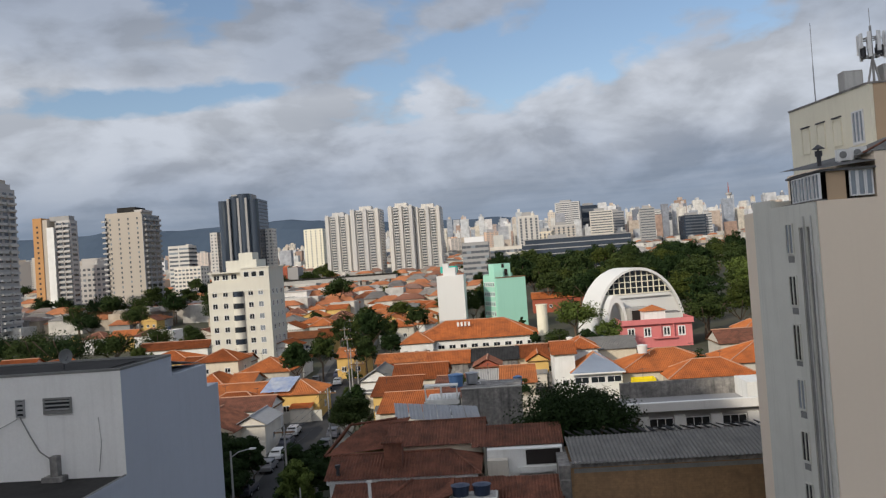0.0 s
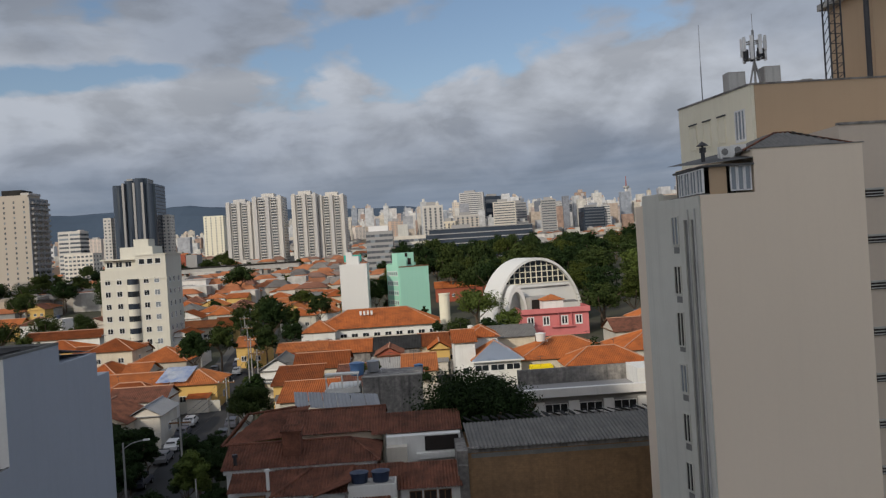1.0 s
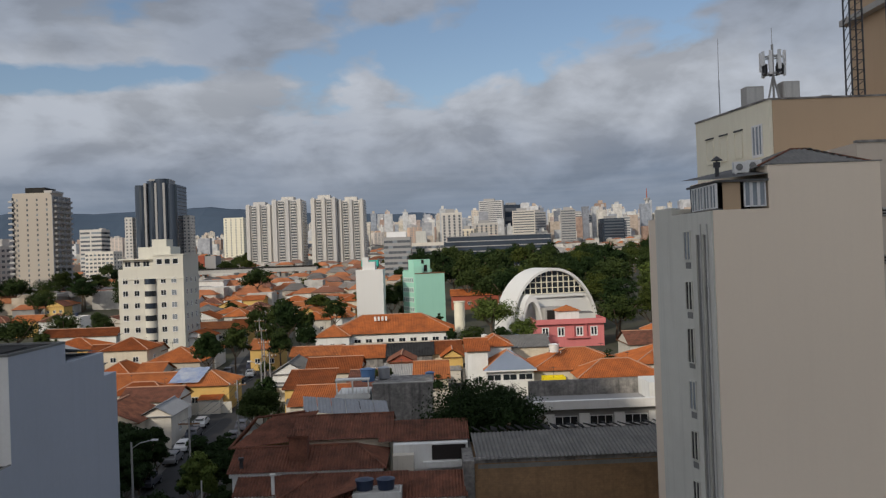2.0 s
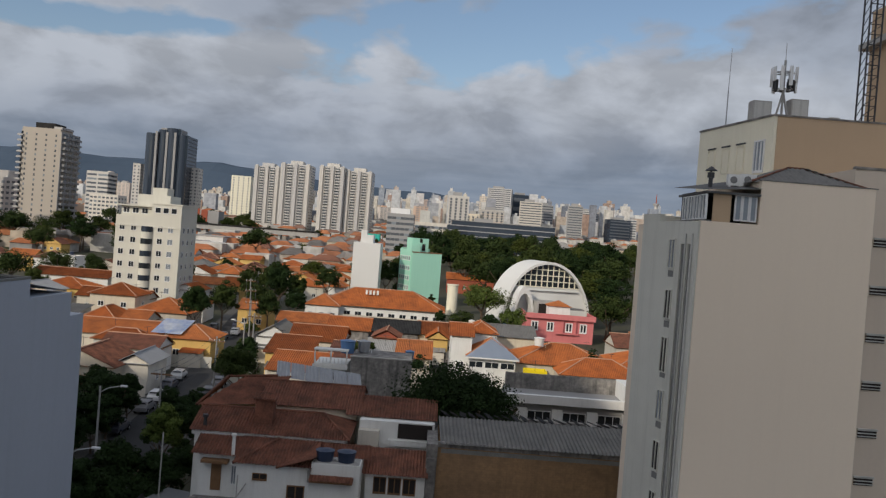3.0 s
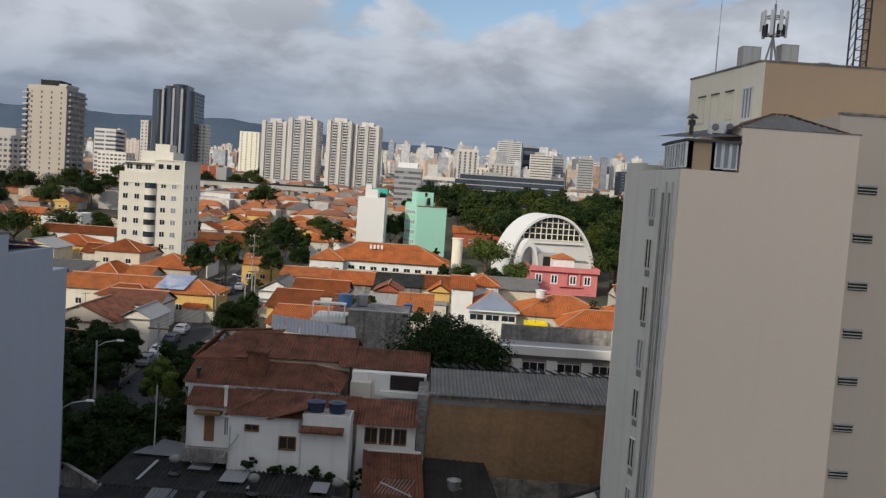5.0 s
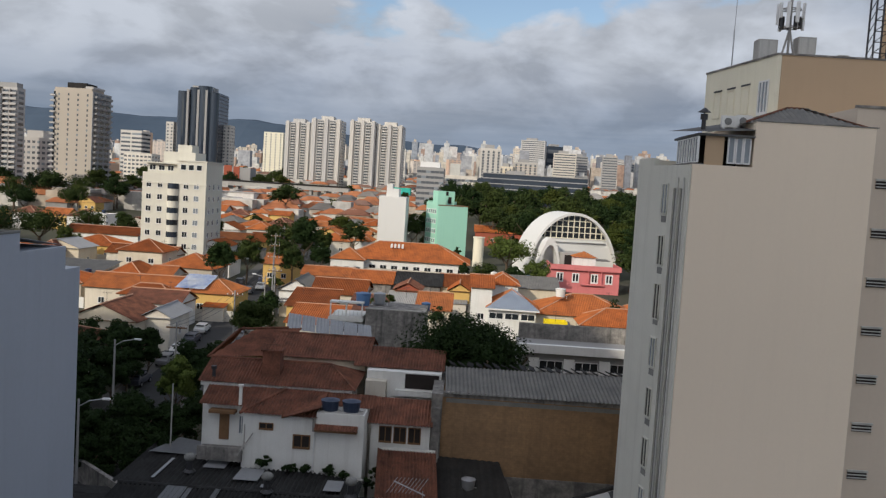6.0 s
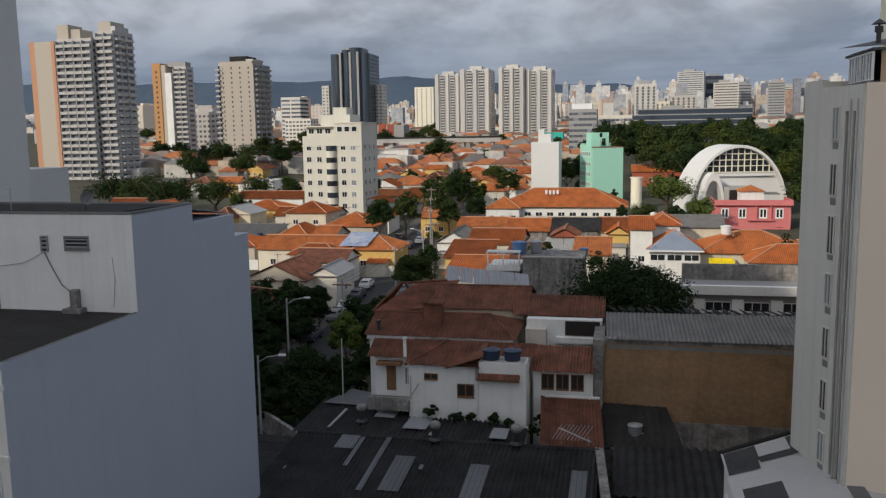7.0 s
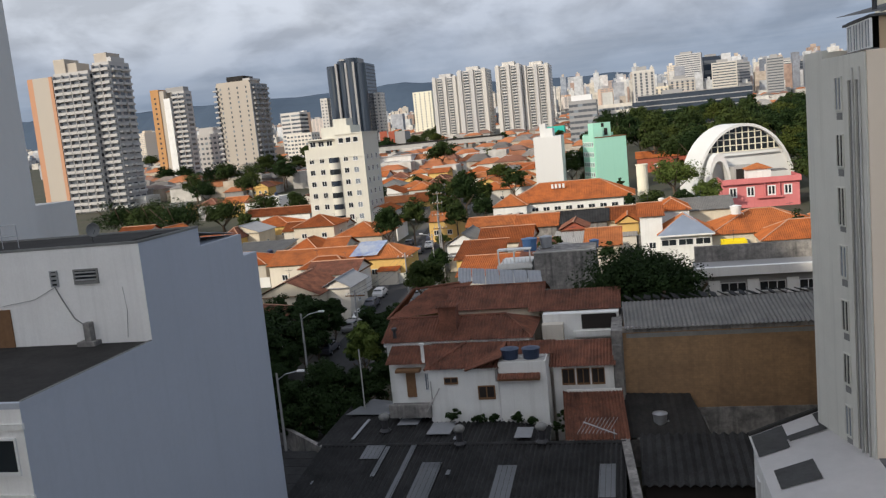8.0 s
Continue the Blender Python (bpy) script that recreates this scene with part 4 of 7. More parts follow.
window(wh, -1.2, 0, 6.6, 1.15, 0.5, "-y", fr=0.06, frame_mat="wood", pane="shadow")
part("ledge", boxes((2.75, 6.1, -0.75, -0.22, 6.62, 6.8)), "wood", wh, "small tiled ledge with rusty edge")
bm = bmesh.new()
slope(bm, (2.7, -0.85, 6.82), (6.15, -0.85, 6.82), (0, 0.62, 0.3), 0, 0, 0.24, 0.05)
part("ledge_tiles", bm, "tilered", wh)
part("ledge_cheek", boxes((2.6, 2.75, -0.75, -0.22, 6.62, 7.6)), "cement", wh)
part("drainpipe", boxes((2.62, 2.7, -0.1, -0.0, 1.0, 6.6)), "frame", wh)
part("door", boxes((-5.3, -4.5, 1.12, 1.21, 4.9, 7.2)), "wood", wh, "reddish brown wooden door")
part("door_hood", boxes((-6.0, -3.9, 0.4, 1.2, 7.2, 7.45)), "wood", wh)
window(wh, -3.5, 1.2, 6.2, 0.45, 1.5, "-y", fr=0.05, pane="paneblue")
bm = bmesh.new()
tube(bm, [(-2.2, -0.15, 6.0), (-3.3, -0.6, 4.2)], 0.05)
tube(bm, [(-2.4, -0.15, 5.6), (-3.2, -0.5, 4.6)], 0.04)
tube(bm, [(-2.9, -0.1, 6.6), (-2.9, -0.1, 4.6)], 0.05)
part("stair_rail", bm, "concrete", wh)
part("balcony_wall", boxes((-6.6, -3.0, -0.3, -0.1, 3.6, 4.7)), "cement", wh)
part("balcony_floor", boxes((-6.6, -3.0, -0.1, 1.2, 4.2, 4.4)), "cement", wh)
bm = bmesh.new()
tube(bm, [(-3.6, 0.9, 7.9), (-3.6, 0.9, 9.5)], 0.14, 8)
cyl(bm, -3.6, 0.9, 9.4, 9.55, 0.22)
part("vent_pipe", bm, "white", wh, "white vent pipe with a cap")
tank(-6.8, 67.75, 9.42, 0.72, 0.8, "tank", "dark blue plastic water tank on the parapet")
tank(-5.1, 67.75, 9.42, 0.72, 0.8, "tank", "dark blue plastic water tank on the parapet")
part("tank_shelf", boxes((2.9, 6.5, -0.1, 1.8, 8.02, 8.05)), "concrete", wh)

an = thing("annexe", 0.0, 69.3, 1.45, "white annexe with a tiled lean-to roof and dark shutters", "house")
part("wall", boxes((-3.6, 1.25, 0, 3.2, -1, 6.7)), "white", an)
bm = bmesh.new()
slope(bm, (-3.9, -0.5, 6.85), (1.45, -0.5, 6.85), (0, 3.6, 1.3), 0, 0, 0.26, 0.06)
part("roof", bm, "tilered", an)
for k in range(3):
    window(an, -2.4 + 1.2 * k, 0, 5.9, 1.05, 1.3, "-y", mullions=2, frame_mat="wood", pane="shadow", label="dark wooden shutters")
bm = bmesh.new()
slope(bm, (-2.4, -6.5, 2.95), (2.35, -6.5, 2.95), (-0.5, 5.9, 1.9), 0, 0, 0.26, 0.06)
part("low_roof", bm, "tilered", an, "rusty red low tile roof")
part("low_wall", boxes((-1.8, 1.7, -6.0, -0.5, -1, 2.8)), "cement", an)
part("verge", boxes((-2.6, 1.8, -0.75, -0.5, 4.75, 4.95)), "white", an)

# brown tile roofs stepping up behind
up = thing("brown_roof_house", -13.4, 70.4, 1.5, "house with wide red-brown tile roofs and a square chimney", "house")
part("wall", boxes((-4.6, 7.6, 0.3, 6, -1, 8.75)), "white", up)
part("fascia", boxes((-4.8, 7.9, 0.1, 0.3, 8.55, 8.9)), "white", up, "pale eave fascia")
bm = bmesh.new()
slope(bm, (-5.0, -0.1, 8.95), (8.2, -0.1, 8.95), (0, 3.7, 1.3), 0, 2.6, 0.26, 0.06)
slope(bm, (8.2, -0.1, 8.95), (8.2, 7.3, 8.95), (-2.6, 0, 1.3), 3.7, 3.6, 0.26, 0.06)
slope(bm, (8.2, 7.3, 8.95), (-5.0, 7.3, 8.95), (0, -3.7, 1.3), 2.6, 0, 0.26, 0.06)
part("roof", bm, "tilered", up)
bm = bmesh.new()
tube(bm, [(-5.0, 3.6, 10.27), (5.6, 3.6, 10.27)], 0.12)
tube(bm, [(8.2, -0.1, 8.97), (5.6, 3.6, 10.27)], 0.1)
part("ridge_cap", bm, "tilered", up)
part("chimney", boxes((0.0, 1.5, 1.4, 2.8, 9.0, 11.45)), "tilered", up, "square rendered chimney stack")
bm = boxes((-0.15, 1.65, 1.25, 2.95, 11.45, 11.6))
slope(bm, (-0.15, 1.2, 11.6), (1.65, 1.2, 11.6), (0, 0.9, 0.4), 0, 0, 0.24, 0.05)
part("chimney_cap", bm, "tilered", up)
bm = bmesh.new()
cyl(bm, -3.9, 0.7, 9.1, 10.0, 0.15)
cyl(bm, -3.9, 0.7, 9.85, 10.1, 0.24)
part("flue", bm, "darkmetal", up)
up2 = thing("brown_roof_house", -13.5, 77.0, 1.7, "house with staggered red-brown tile roofs and ochre gable", "house")
part("wall", boxes((-0.6, 8.2, 0.4, 7, -1, 9.7)), "pale", up2)
part("ochre_wall", boxes((-6.0, -0.6, 1.8, 8, -1, 9.1)), "yellow", up2, "ochre painted gable wall")
bm = bmesh.new()
slope(bm, (-6.6, 1.4, 9.0), (-0.4, 1.4, 9.55), (1.6, 4.8, 1.9), 1.6, 0, 0.26, 0.06)
slope(bm, (-6.6, 9.5, 9.0), (-6.6, 1.4, 9.0), (1.6, 0, 1.9), 1.6, 4.8, 0.26, 0.06)
part("left_roof", bm, "tilered", up2)
bm = bmesh.new()
slope(bm, (-0.7, 0.0, 9.85), (8.6, 0.0, 9.85), (0, 4.2, 1.45), 0, 0, 0.26, 0.06)
slope(bm, (8.6, 8.4, 9.85), (-0.7, 8.4, 9.85), (0, -4.2, 1.45), 0, 0, 0.26, 0.06)
part("roof", bm, "tilered", up2)
bm = bmesh.new()
tube(bm, [(-0.7, 4.2, 11.3), (8.6, 4.2, 11.3)], 0.12)
tube(bm, [(-6.6, 1.4, 9.05), (-5.0, 6.2, 10.95), (-0.2, 6.2, 11.4)], 0.12)
part("ridge_cap", bm, "tilered", up2)
for k in range(6):
    bm = bmesh.new()
    slope(bm, (-0.4 + 1.42 * k, 6.4, 11.3 - 0.13 * k), (0.96 + 1.42 * k, 6.4, 11.18 - 0.13 * k), (-0.5, 3.0, 1.05), 0, 0, 0.3, 0.03)
    part("canopy_sheet", bm, "sheet", up2, "light corrugated metal canopy sheet")
sh3 = thing("small_house", -1.6, 75.0, 1.65, "white small house with a dark carport", "house")
part("wall", boxes((-3.2, 3.4, 0, 5, -1, 9.6)), "white", sh3)
part("stair_block", boxes((-3.2, -1.4, -1.0, -0.02, -1, 8.9)), "pale", sh3)
# flat panel on the wall, painted as the carport's inner shade
part("opening", boxes((0.2, 3.2, -0.06, 0.02, 8.2, 9.5)), "shadow", sh3, "carport opening painted dark for the shade inside")
part("ledge", boxes((-0.6, 3.5, -0.5, 0, 7.6, 8.1)), "white", sh3)
bm = bmesh.new()
slope(bm, (-4.6, 1.0, 9.7), (3.6, 1.0, 9.7), (0, 4.2, 1.1), 0, 0, 0.26, 0.06)
part("roof", bm, "tilered", sh3)

# grey blind wall with the balcony house
gw = thing("blind_wall_house", -4.9, 103.9, 2.5, "house with a stained grey cement blind wall", "house")
part("wall", boxes((-3.7, 3.7, 0, 7, -1, 9.85)), "cement", gw)
part("coping", boxes((-3.8, 3.8, -0.08, 0.3, 9.85, 10.0)), "concrete", gw)
bh = thing("balcony_house", -11.2, 106, 2.6, "white house with a railed balcony above an orange roof", "house")
part("wall", boxes((-2.0, 2.0, 0, 5, -1, 8.4)), "white", bh)
part("balcony", boxes((-2.2, 2.2, -1.1, 0, 7.9, 8.1), (-2.2, 2.2, -1.1, -1.0, 8.1, 8.4)), "white", bh)
part("canopy", boxes((-2.1, 2.1, -0.9, 0.5, 10.1, 10.3), (-2.05, -1.9, -0.9, -0.75, 8.1, 10.1), (1.9, 2.05, -0.9, -0.75, 8.1, 10.1), (-0.1, 0.1, -0.9, -0.75, 8.1, 10.1)), "white", bh)
for k in range(9):
    part("baluster", boxes((-1.9 + 0.47 * k, -1.8 + 0.47 * k, -1.08, -1.02, 8.4, 9.2)), "white", bh)
window(bh, 0.6, 0, 6.9, 2.0, 1.2, "-y", mullions=3, pane="shadow")
tank(-9.4, 107.2, 12.3, 0.95, 1.5, "tankblue", "large blue water tank on a roof frame")
tank(-7.4, 108.0, 12.5, 0.8, 1.3, "metalgrey", "grey water tank beside the blue one")
tank(-1.6, 112.0, 11.5, 0.6, 0.9, "tankblue", "small blue water tank on a flat roof")

# ---- brown masonry shed and long low building ----
shed = thing("masonry_shed", 2.1, 70.4, 1.5, "large shed with a stained brown masonry wall and fibre-cement roof", "shed")
part("wall", boxes((0, 24, 0, 8, -1, 9.0)), "brick", shed, "brown raw masonry wall with damp stains")
part("wall_top", boxes((0, 24, -0.03, 0.25, 9.0, 9.45)), "cement", shed)
part("plinth", boxes((1.0, 24, -0.06, 0.0, -1, 2.6)), "cement", shed, "grey cement plinth")
bm = bmesh.new()
slope(bm, (0.2, -0.3, 9.35), (24, -0.3, 9.5), (-0.2, 5.9, 1.0), 0, 0, 0.34, 0.06)
part("roof", bm, "fibro", shed, "grey corrugated fibre-cement roof")
random.seed(17)
for k in range(30):
    bm = boxes((-0.3, 0.3, -1.4, 1.4, -0.05, 0.05))
    part("ridge_sheet", bm, "fibrodark", shed, "", pose(0.6 + 0.8 * k, 7.0, 10.35, -6 + random.uniform(-3, 3), random.uniform(14, 28), random.uniform(-4, 4)))
part("damp_patch", boxes((19.0, 20.6, -0.012, 0, 7.3, 8.2)), "grimeshade", shed, "dark damp patch")
part("render_patch", boxes((0.3, 24, -0.014, 0, 8.55, 8.9)), "grimeshade", shed, "dark damp band below the eave")
part("end_wall", boxes((-0.9, 0, -0.4, 8.2, -1, 9.3)), "cement", shed)
part("buttress", boxes((-0.8, -0.1, -0.9, -0.4, -1, 8.2)), "cement", shed)

lg = thing("long_building", 9.7, 90.0, 2.1, "long low building with white pillars and a dark strip window", "building")
part("wall", boxes((0, 22, 0.35, 9, -1, 9.0)), "towergrey", lg)
part("fascia", boxes((-0.2, 22.2, -0.3, 0.35, 8.9, 9.8)), "frontwhite", lg, "white concrete fascia")
part("back_wall", boxes((0.2, 22, 8.0, 8.5, 9.0, 10.75)), "cement", lg, "black stained parapet wall")
for k in range(5):
    part("pillar", boxes((0.9 + 3.75 * k, 2.0 + 3.75 * k, 0.0, 0.36, 6.9, 8.35)), "frontwhite", lg)
    window(lg, 3.3 + 3.75 * k, 0.34, 7.6, 2.5, 1.0, "-y", mullions=3)
part("annex_block", boxes((13, 16, 3, 8, 9.0, 10.9)), "white", lg)

# ---- foreground corrugated roofs ----
fr = thing("workshop", -10.0, 51.0, 0.9, "workshop under a large blackened corrugated roof", "shed")
bm = bmesh.new()
slope(bm, (-11.6, -14, 0.85), (12.0, -14, 0.85), (0.0, 25.5, 2.55), 0, 0, 0.36, 0.10)
part("roof", bm, "fibrodark", fr, "black stained corrugated fibre-cement roof")
bm = bmesh.new()
prev = None
for i in range(201):
    u = i / 200
    x = -12.2 + 18.6 * u
    h = 0.085 * (0, 1, 0, -1)[i % 4]
    pair = (bm.verts.new((x, 11.6, 3.4 + h)), bm.verts.new((x, 21.0 - 6.4 * u, 3.62 + h)))
    if prev:
        bm.faces.new((prev[0], pair[0], pair[1], prev[1]))
    prev = pair
part("back_roof", bm, "fibrodark", fr)
bm = bmesh.new()
tube(bm, [(-12.2, 21.0, 3.7), (6.4, 14.6, 3.72)], 0.1)
part("edge_strip", bm, "concrete", fr, "pale mortar strip along the roof edge")
bm = bmesh.new()
tube(bm, [(-11.6, 11.5, 3.42), (12.0, 11.5, 3.42)], 0.16)
part("ridge_cap", bm, "fibrodark", fr)
part("wall", boxes((-11.3, 11.7, -13.5, 11.0, -1.5, 0.75)), "cement", fr)
part("rear_wall", boxes((-11.3, 6.0, 11.7, 14.0, -1.5, 3.2)), "cement", fr)


def skylight(x, y, w, l):
    """A pale sheet lying on the front slope; x, y in the world."""
    x, y = x + 10.0, y - 51.0
    z = 0.85 + (y + 14) * 0.1 + 0.09
    bm = bmesh.new()
    bm.faces.new([bm.verts.new(p) for p in ((x, y, z), (x + w, y, z), (x + w, y + l, z + l * 0.1), (x, y + l, z + l * 0.1))])
    bmesh.ops.solidify(bm, geom=bm.faces[:], thickness=0.03)
    part("skylight_sheet", bm, "sheet", fr, "pale translucent sheet")


for x, y, w, l in ((-17.8, 60.2, 1.5, 2.4), (-16.2, 57.6, 0.35, 4.6), (-14.2, 54.4, 0.42, 8.0), (-12.7, 54.6, 1.5, 5.0), (-7.0, 53.5, 1.4, 5.6), (0.2, 54.8, 1.1, 4.4), (-20.4, 56.5, 0.15, 0.5), (-10.6, 57.8, 0.3, 0.7)):
    skylight(x, y, w, l)
for x, y, w, l in ((-16.4, 66.2, 1.7, 1.6), (-13.4, 64.0, 1.9, 2.6), (-6.3, 63.0, 1.3, 2.2), (-19.4, 63.2, 0.25, 4.5), (-11.0, 62.8, 0.7, 0.6)):
    part("skylight_sheet", boxes((x + 10, x + 10 + w, y - 51, y - 51 + l, 3.66, 3.71)), "sheet", fr, "pale translucent sheet")
bm = bmesh.new()
bm.faces.new([bm.verts.new(p) for p in ((-11.7, 17.7, 3.8), (-7.2, 17.6, 3.75), (-6.4, 20.1, 3.9), (-10.3, 21.2, 4.0))])
bmesh.ops.solidify(bm, geom=bm.faces[:], thickness=0.05)
part("sheet_cover", bm, "sheet", fr, "large pale sheet cover")
low = thing("tiled_lean_to", -24.2, 60.0, 1.2, "low lean-to under blackened tile rows beside the blank wall", "shed")
part("wall", boxes((-2.2, 1.5, -8, 5, -1.5, 1.4)), "cement", low)
for k in range(17):
    part("slab", boxes((-2.4, 1.8, -8.4 + 0.8 * k, -7.55 + 0.8 * k, 1.5 + 0.02 * (k % 2), 1.62 + 0.02 * (k % 2))), "fibrodark", low)
gwl = thing("garden_wall", -25.5, 67.2, 1.4, "pale stained garden wall under the shrubs", "wall", rz=-42)
part("wall", boxes((-4.5, 4.5, -0.12, 0.12, -1, 2.0)), "cement", gwl)
part("coping", boxes((-4.6, 4.6, -0.18, 0.18, 2.0, 2.1)), "cement", gwl)


def turbine(x, y, z):
    ob = thing("roof_ventilator", x, y, z, "round weathered metal turbine ventilator", "ventilator", group="roof ventilators")
    bm = bmesh.new()
    cyl(bm, 0, 0, -0.4, 0.7, 0.28)
    cyl(bm, 0, 0, -0.2, 0.0, 0.5, 0.3)
    part("neck", bm, "darkmetal", ob)
    bm = bmesh.new()
    bmesh.ops.create_uvsphere(bm, u_segments=16, v_segments=8, radius=0.46)
    for v in bm.verts:
        v.co.z *= 0.72
        if (round(math.atan2(v.co.y, v.co.x) / 0.3927) % 2) == 0:
            v.co.x *= 0.93
            v.co.y *= 0.93
    part("turbine", bm, "grimeshade", ob, "", Matrix.Translation((0, 0, 0.95)))
    return ob


for x, y in ((-17.1, 65.1), (-10.3, 62.1), (-4.1, 62.3)):
    turbine(x, y, 4.75)
bw = thing("boundary_wall", 2.1, 60.0, 1.2, "old boundary wall capped with broken mortar between the roofs", "wall")
bw.matrix_basis = pose(2.2, 60.0, 1.2, 0, 0, 4.5)
part("wall", boxes((-0.25, 0.25, -13, 11, -1.5, 3.1)), "cement", bw)
part("coping", boxes((-0.3, 0.3, -13, 11, 3.1, 3.22)), "cement", bw, "pale crumbling coping")

br = thing("side_workshop", 7.2, 56.5, 1.1, "small workshop with a ribbed black roof beside the wall", "shed")
bm = bmesh.new()
slope(bm, (-4.2, 0.5, 2.3), (3.6, 0.5, 2.3), (0, 7.6, 0.7), 0, 0, 0.62, 0.13)
part("roof", bm, "fibrodark", br, "black ribbed roof")
# wall in the shade paint, dark below its roof
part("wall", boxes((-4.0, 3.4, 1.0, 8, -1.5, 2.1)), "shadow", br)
bm = bmesh.new()
slope(bm, (-5.4, 8.4, 2.6), (1.2, 8.4, 2.4), (-0.4, 5.4, 1.8), 0, 0.9, 0.6, 0.04)
part("felt_roof", bm, "darkroof", br, "dark patched felt roof")
part("felt_wall", boxes((-5.2, 1.0, 8.5, 13.8, -1.5, 2.4)), "cement", br)
part("rubble", boxes((-4.4, 1.4, 8.1, 8.4, 2.3, 2.62), (1.4, 3.6, 7.6, 8.2, 2.2, 2.5)), "cement", br, "broken mortar edge")
tank(4.6, 66.9, 4.1, 0.55, 0.75, "metalgrey", "old grey water tank on a felt roof")

# pale membrane roof
nr = thing("membrane_roof_building", 15.1, 45.0, 0.8, "white building with a low gabled roof of pale membrane", "building")
bm = bmesh.new()
roofpts = {"a": (-5.6, -9, 7.2), "b": (-5.6, 8.9, 7.2), "c": (0.0, 11.6, 8.2), "d": (0.0, -9, 8.2), "e": (7.5, -9, 7.0), "f": (7.5, 8.6, 7.0)}
vv = {k: bm.verts.new(p) for k, p in roofpts.items()}
bm.faces.new((vv["a"], vv["d"], vv["c"], vv["b"]))
bm.faces.new((vv["d"], vv["e"], vv["f"], vv["c"]))
bmesh.ops.solidify(bm, geom=bm.faces[:], thickness=0.12)
part("roof", bm, "membrane", nr, "pale grey membrane roof")
bm = bmesh.new()
for a, b in ((("b"), ("c")), (("c"), ("f"))):
    tube(bm, [roofpts[a], roofpts[b]], 0.2, 6)
part("roof_edge", bm, "darkroof", nr, "black felt roof edge")
part("wall", boxes((-5.4, 7.3, -8.8, 8.4, -1.5, 6.9)), "white", nr)


def on_left(u, v, lift=0.05):
    a, b, c, d = (Vector(roofpts[k]) for k in "abcd")
    p = (a.lerp(b, v)).lerp(d.lerp(c, v), u)
    return p + Vector((0, 0, lift))


def felt_patch(u0, u1, v0, v1, mat="felt"):
    bm = bmesh.new()
    bm.faces.new([bm.verts.new(on_left(u, v)) for u, v in ((u0, v0), (u1, v0), (u1, v1), (u0, v1))])
    bmesh.ops.solidify(bm, geom=bm.faces[:], thickness=0.02)
    part("felt_patch", bm, mat, nr, "dark felt strip")


felt_patch(0.02, 0.36, 0.86, 0.98)
felt_patch(0.36, 0.98, 0.84, 0.885)
felt_patch(0.70, 0.98, 0.885, 0.98)
felt_patch(0.02, 0.34, 0.80, 0.86)
felt_patch(0.10, 0.48, 0.55, 0.68)
part("ridge_strip", boxes((0.05, 0.9, -3, 9.3, 8.12, 8.24)), "felt", nr, "dark felt ridge strip")
window(nr, -5.4, 6.5, 4.6, 1.0, 1.8, "-x", pane="paneblue")

# ---- the quarter of tiled houses ----
house(-42.3, -34.8, 138.9, 9, 4.4, "hip", 2.0, "yellow", "tile", label="ochre house with an orange hipped tile roof by the street corner")
tp = thing("tarpaulin", -42.5, 139.0, ground_z(139) + 4.9, "wrinkled pale blue tarpaulin spread on the tile roof", "tarpaulin")
bm = bmesh.new()
n = 9
gridv = [[bm.verts.new((-2.2 + 5.0 * i / n + 0.9 * j / n, -0.3 + 4.6 * j / n, 0.05 + 1.9 * j / n + 0.09 * noise.noise((i * 0.9, j * 0.9, 2)) + 0.1)) for i in range(n + 1)] for j in range(n + 1)]
for j in range(n):
    for i in range(n):
        bm.faces.new((gridv[j][i], gridv[j][i + 1], gridv[j + 1][i + 1], gridv[j + 1][i]))
bmesh.ops.solidify(bm, geom=bm.faces[:], thickness=0.03)
part("sheet", bm, "tarp", tp)
house(-60, -43.2, 139.2, 10, 4.2, "gable_x", 2.0, "pale", "tile", n=3, label="long low house under an orange tile roof")
house(-53, -44.5, 136.5, 5, 3.8, "hip", 1.7, "pale", "tile", n=2)
house(-50.5, -41, 113.5, 10, 4.2, "gable_y", 2.2, "pale", "tilered", n=2, label="house with a red-brown gabled tile roof and pale gable")
house(-48.6, -40.2, 128, 8, 4.2, "gable_x", 1.7, "white", "tilered", n=2)
house(-41.5, -37.5, 117, 8, 4.3, "gable_y", 1.3, "pale", "sheet", n=1, label="white gabled house with a pale sheet roof")
house(-51.5, -41.0, 94, 12, 4.6, "hip", 2.0, "pale", "tilered", n=3)
house(-50.0, -38.5, 80, 10, 5.2, "gable_y", 2.0, "pale", "tilered", n=2)
house(-69.3, -60, 174, 9, 6.2, "hip", 2.3, "pale", "tile", n=2, rows=((0.12, 1.0), (0.6, 1.2)), label="two-storey cream house with an orange hipped roof")
house(-58.2, -47.5, 168, 11, 4.2, "hip", 2.6, "pale", "tile", n=3)
house(-91, -79, 195, 11, 4.2, "hip", 2.2, "yellow", "tile", n=3)
house(-104, -84, 221, 10, 4.2, "gable_x", 1.8, "white", "tile", n=5)
house(-113, -105, 249, 8, 6.5, "flat", 0, "white", "concrete", n=2, label="white flat-roofed block above the tile roofs")
house(-90, -81, 181, 9, 5.0, "gable_y", 1.8, "pale", "sheet", n=2, label="house under a pale metal sheet roof")
house(-77, -62, 186, 8, 4.0, "gable_x", 1.8, "pale", "tile", n=3)
house(-78, -66, 158, 9, 3.8, "shed", 1.2, "pale", "fibro", n=2, label="low house under a grey lean-to roof")
house(-76, -62.5, 143, 10, 4.0, "hip", 1.8, "pale", "tile", n=3)
house(-29.3, -23.4, 147.8, 11, 4.4, "gable_y", 2.0, "white", "fibro", n=1, label="white gabled house with a grey fibre-cement roof")
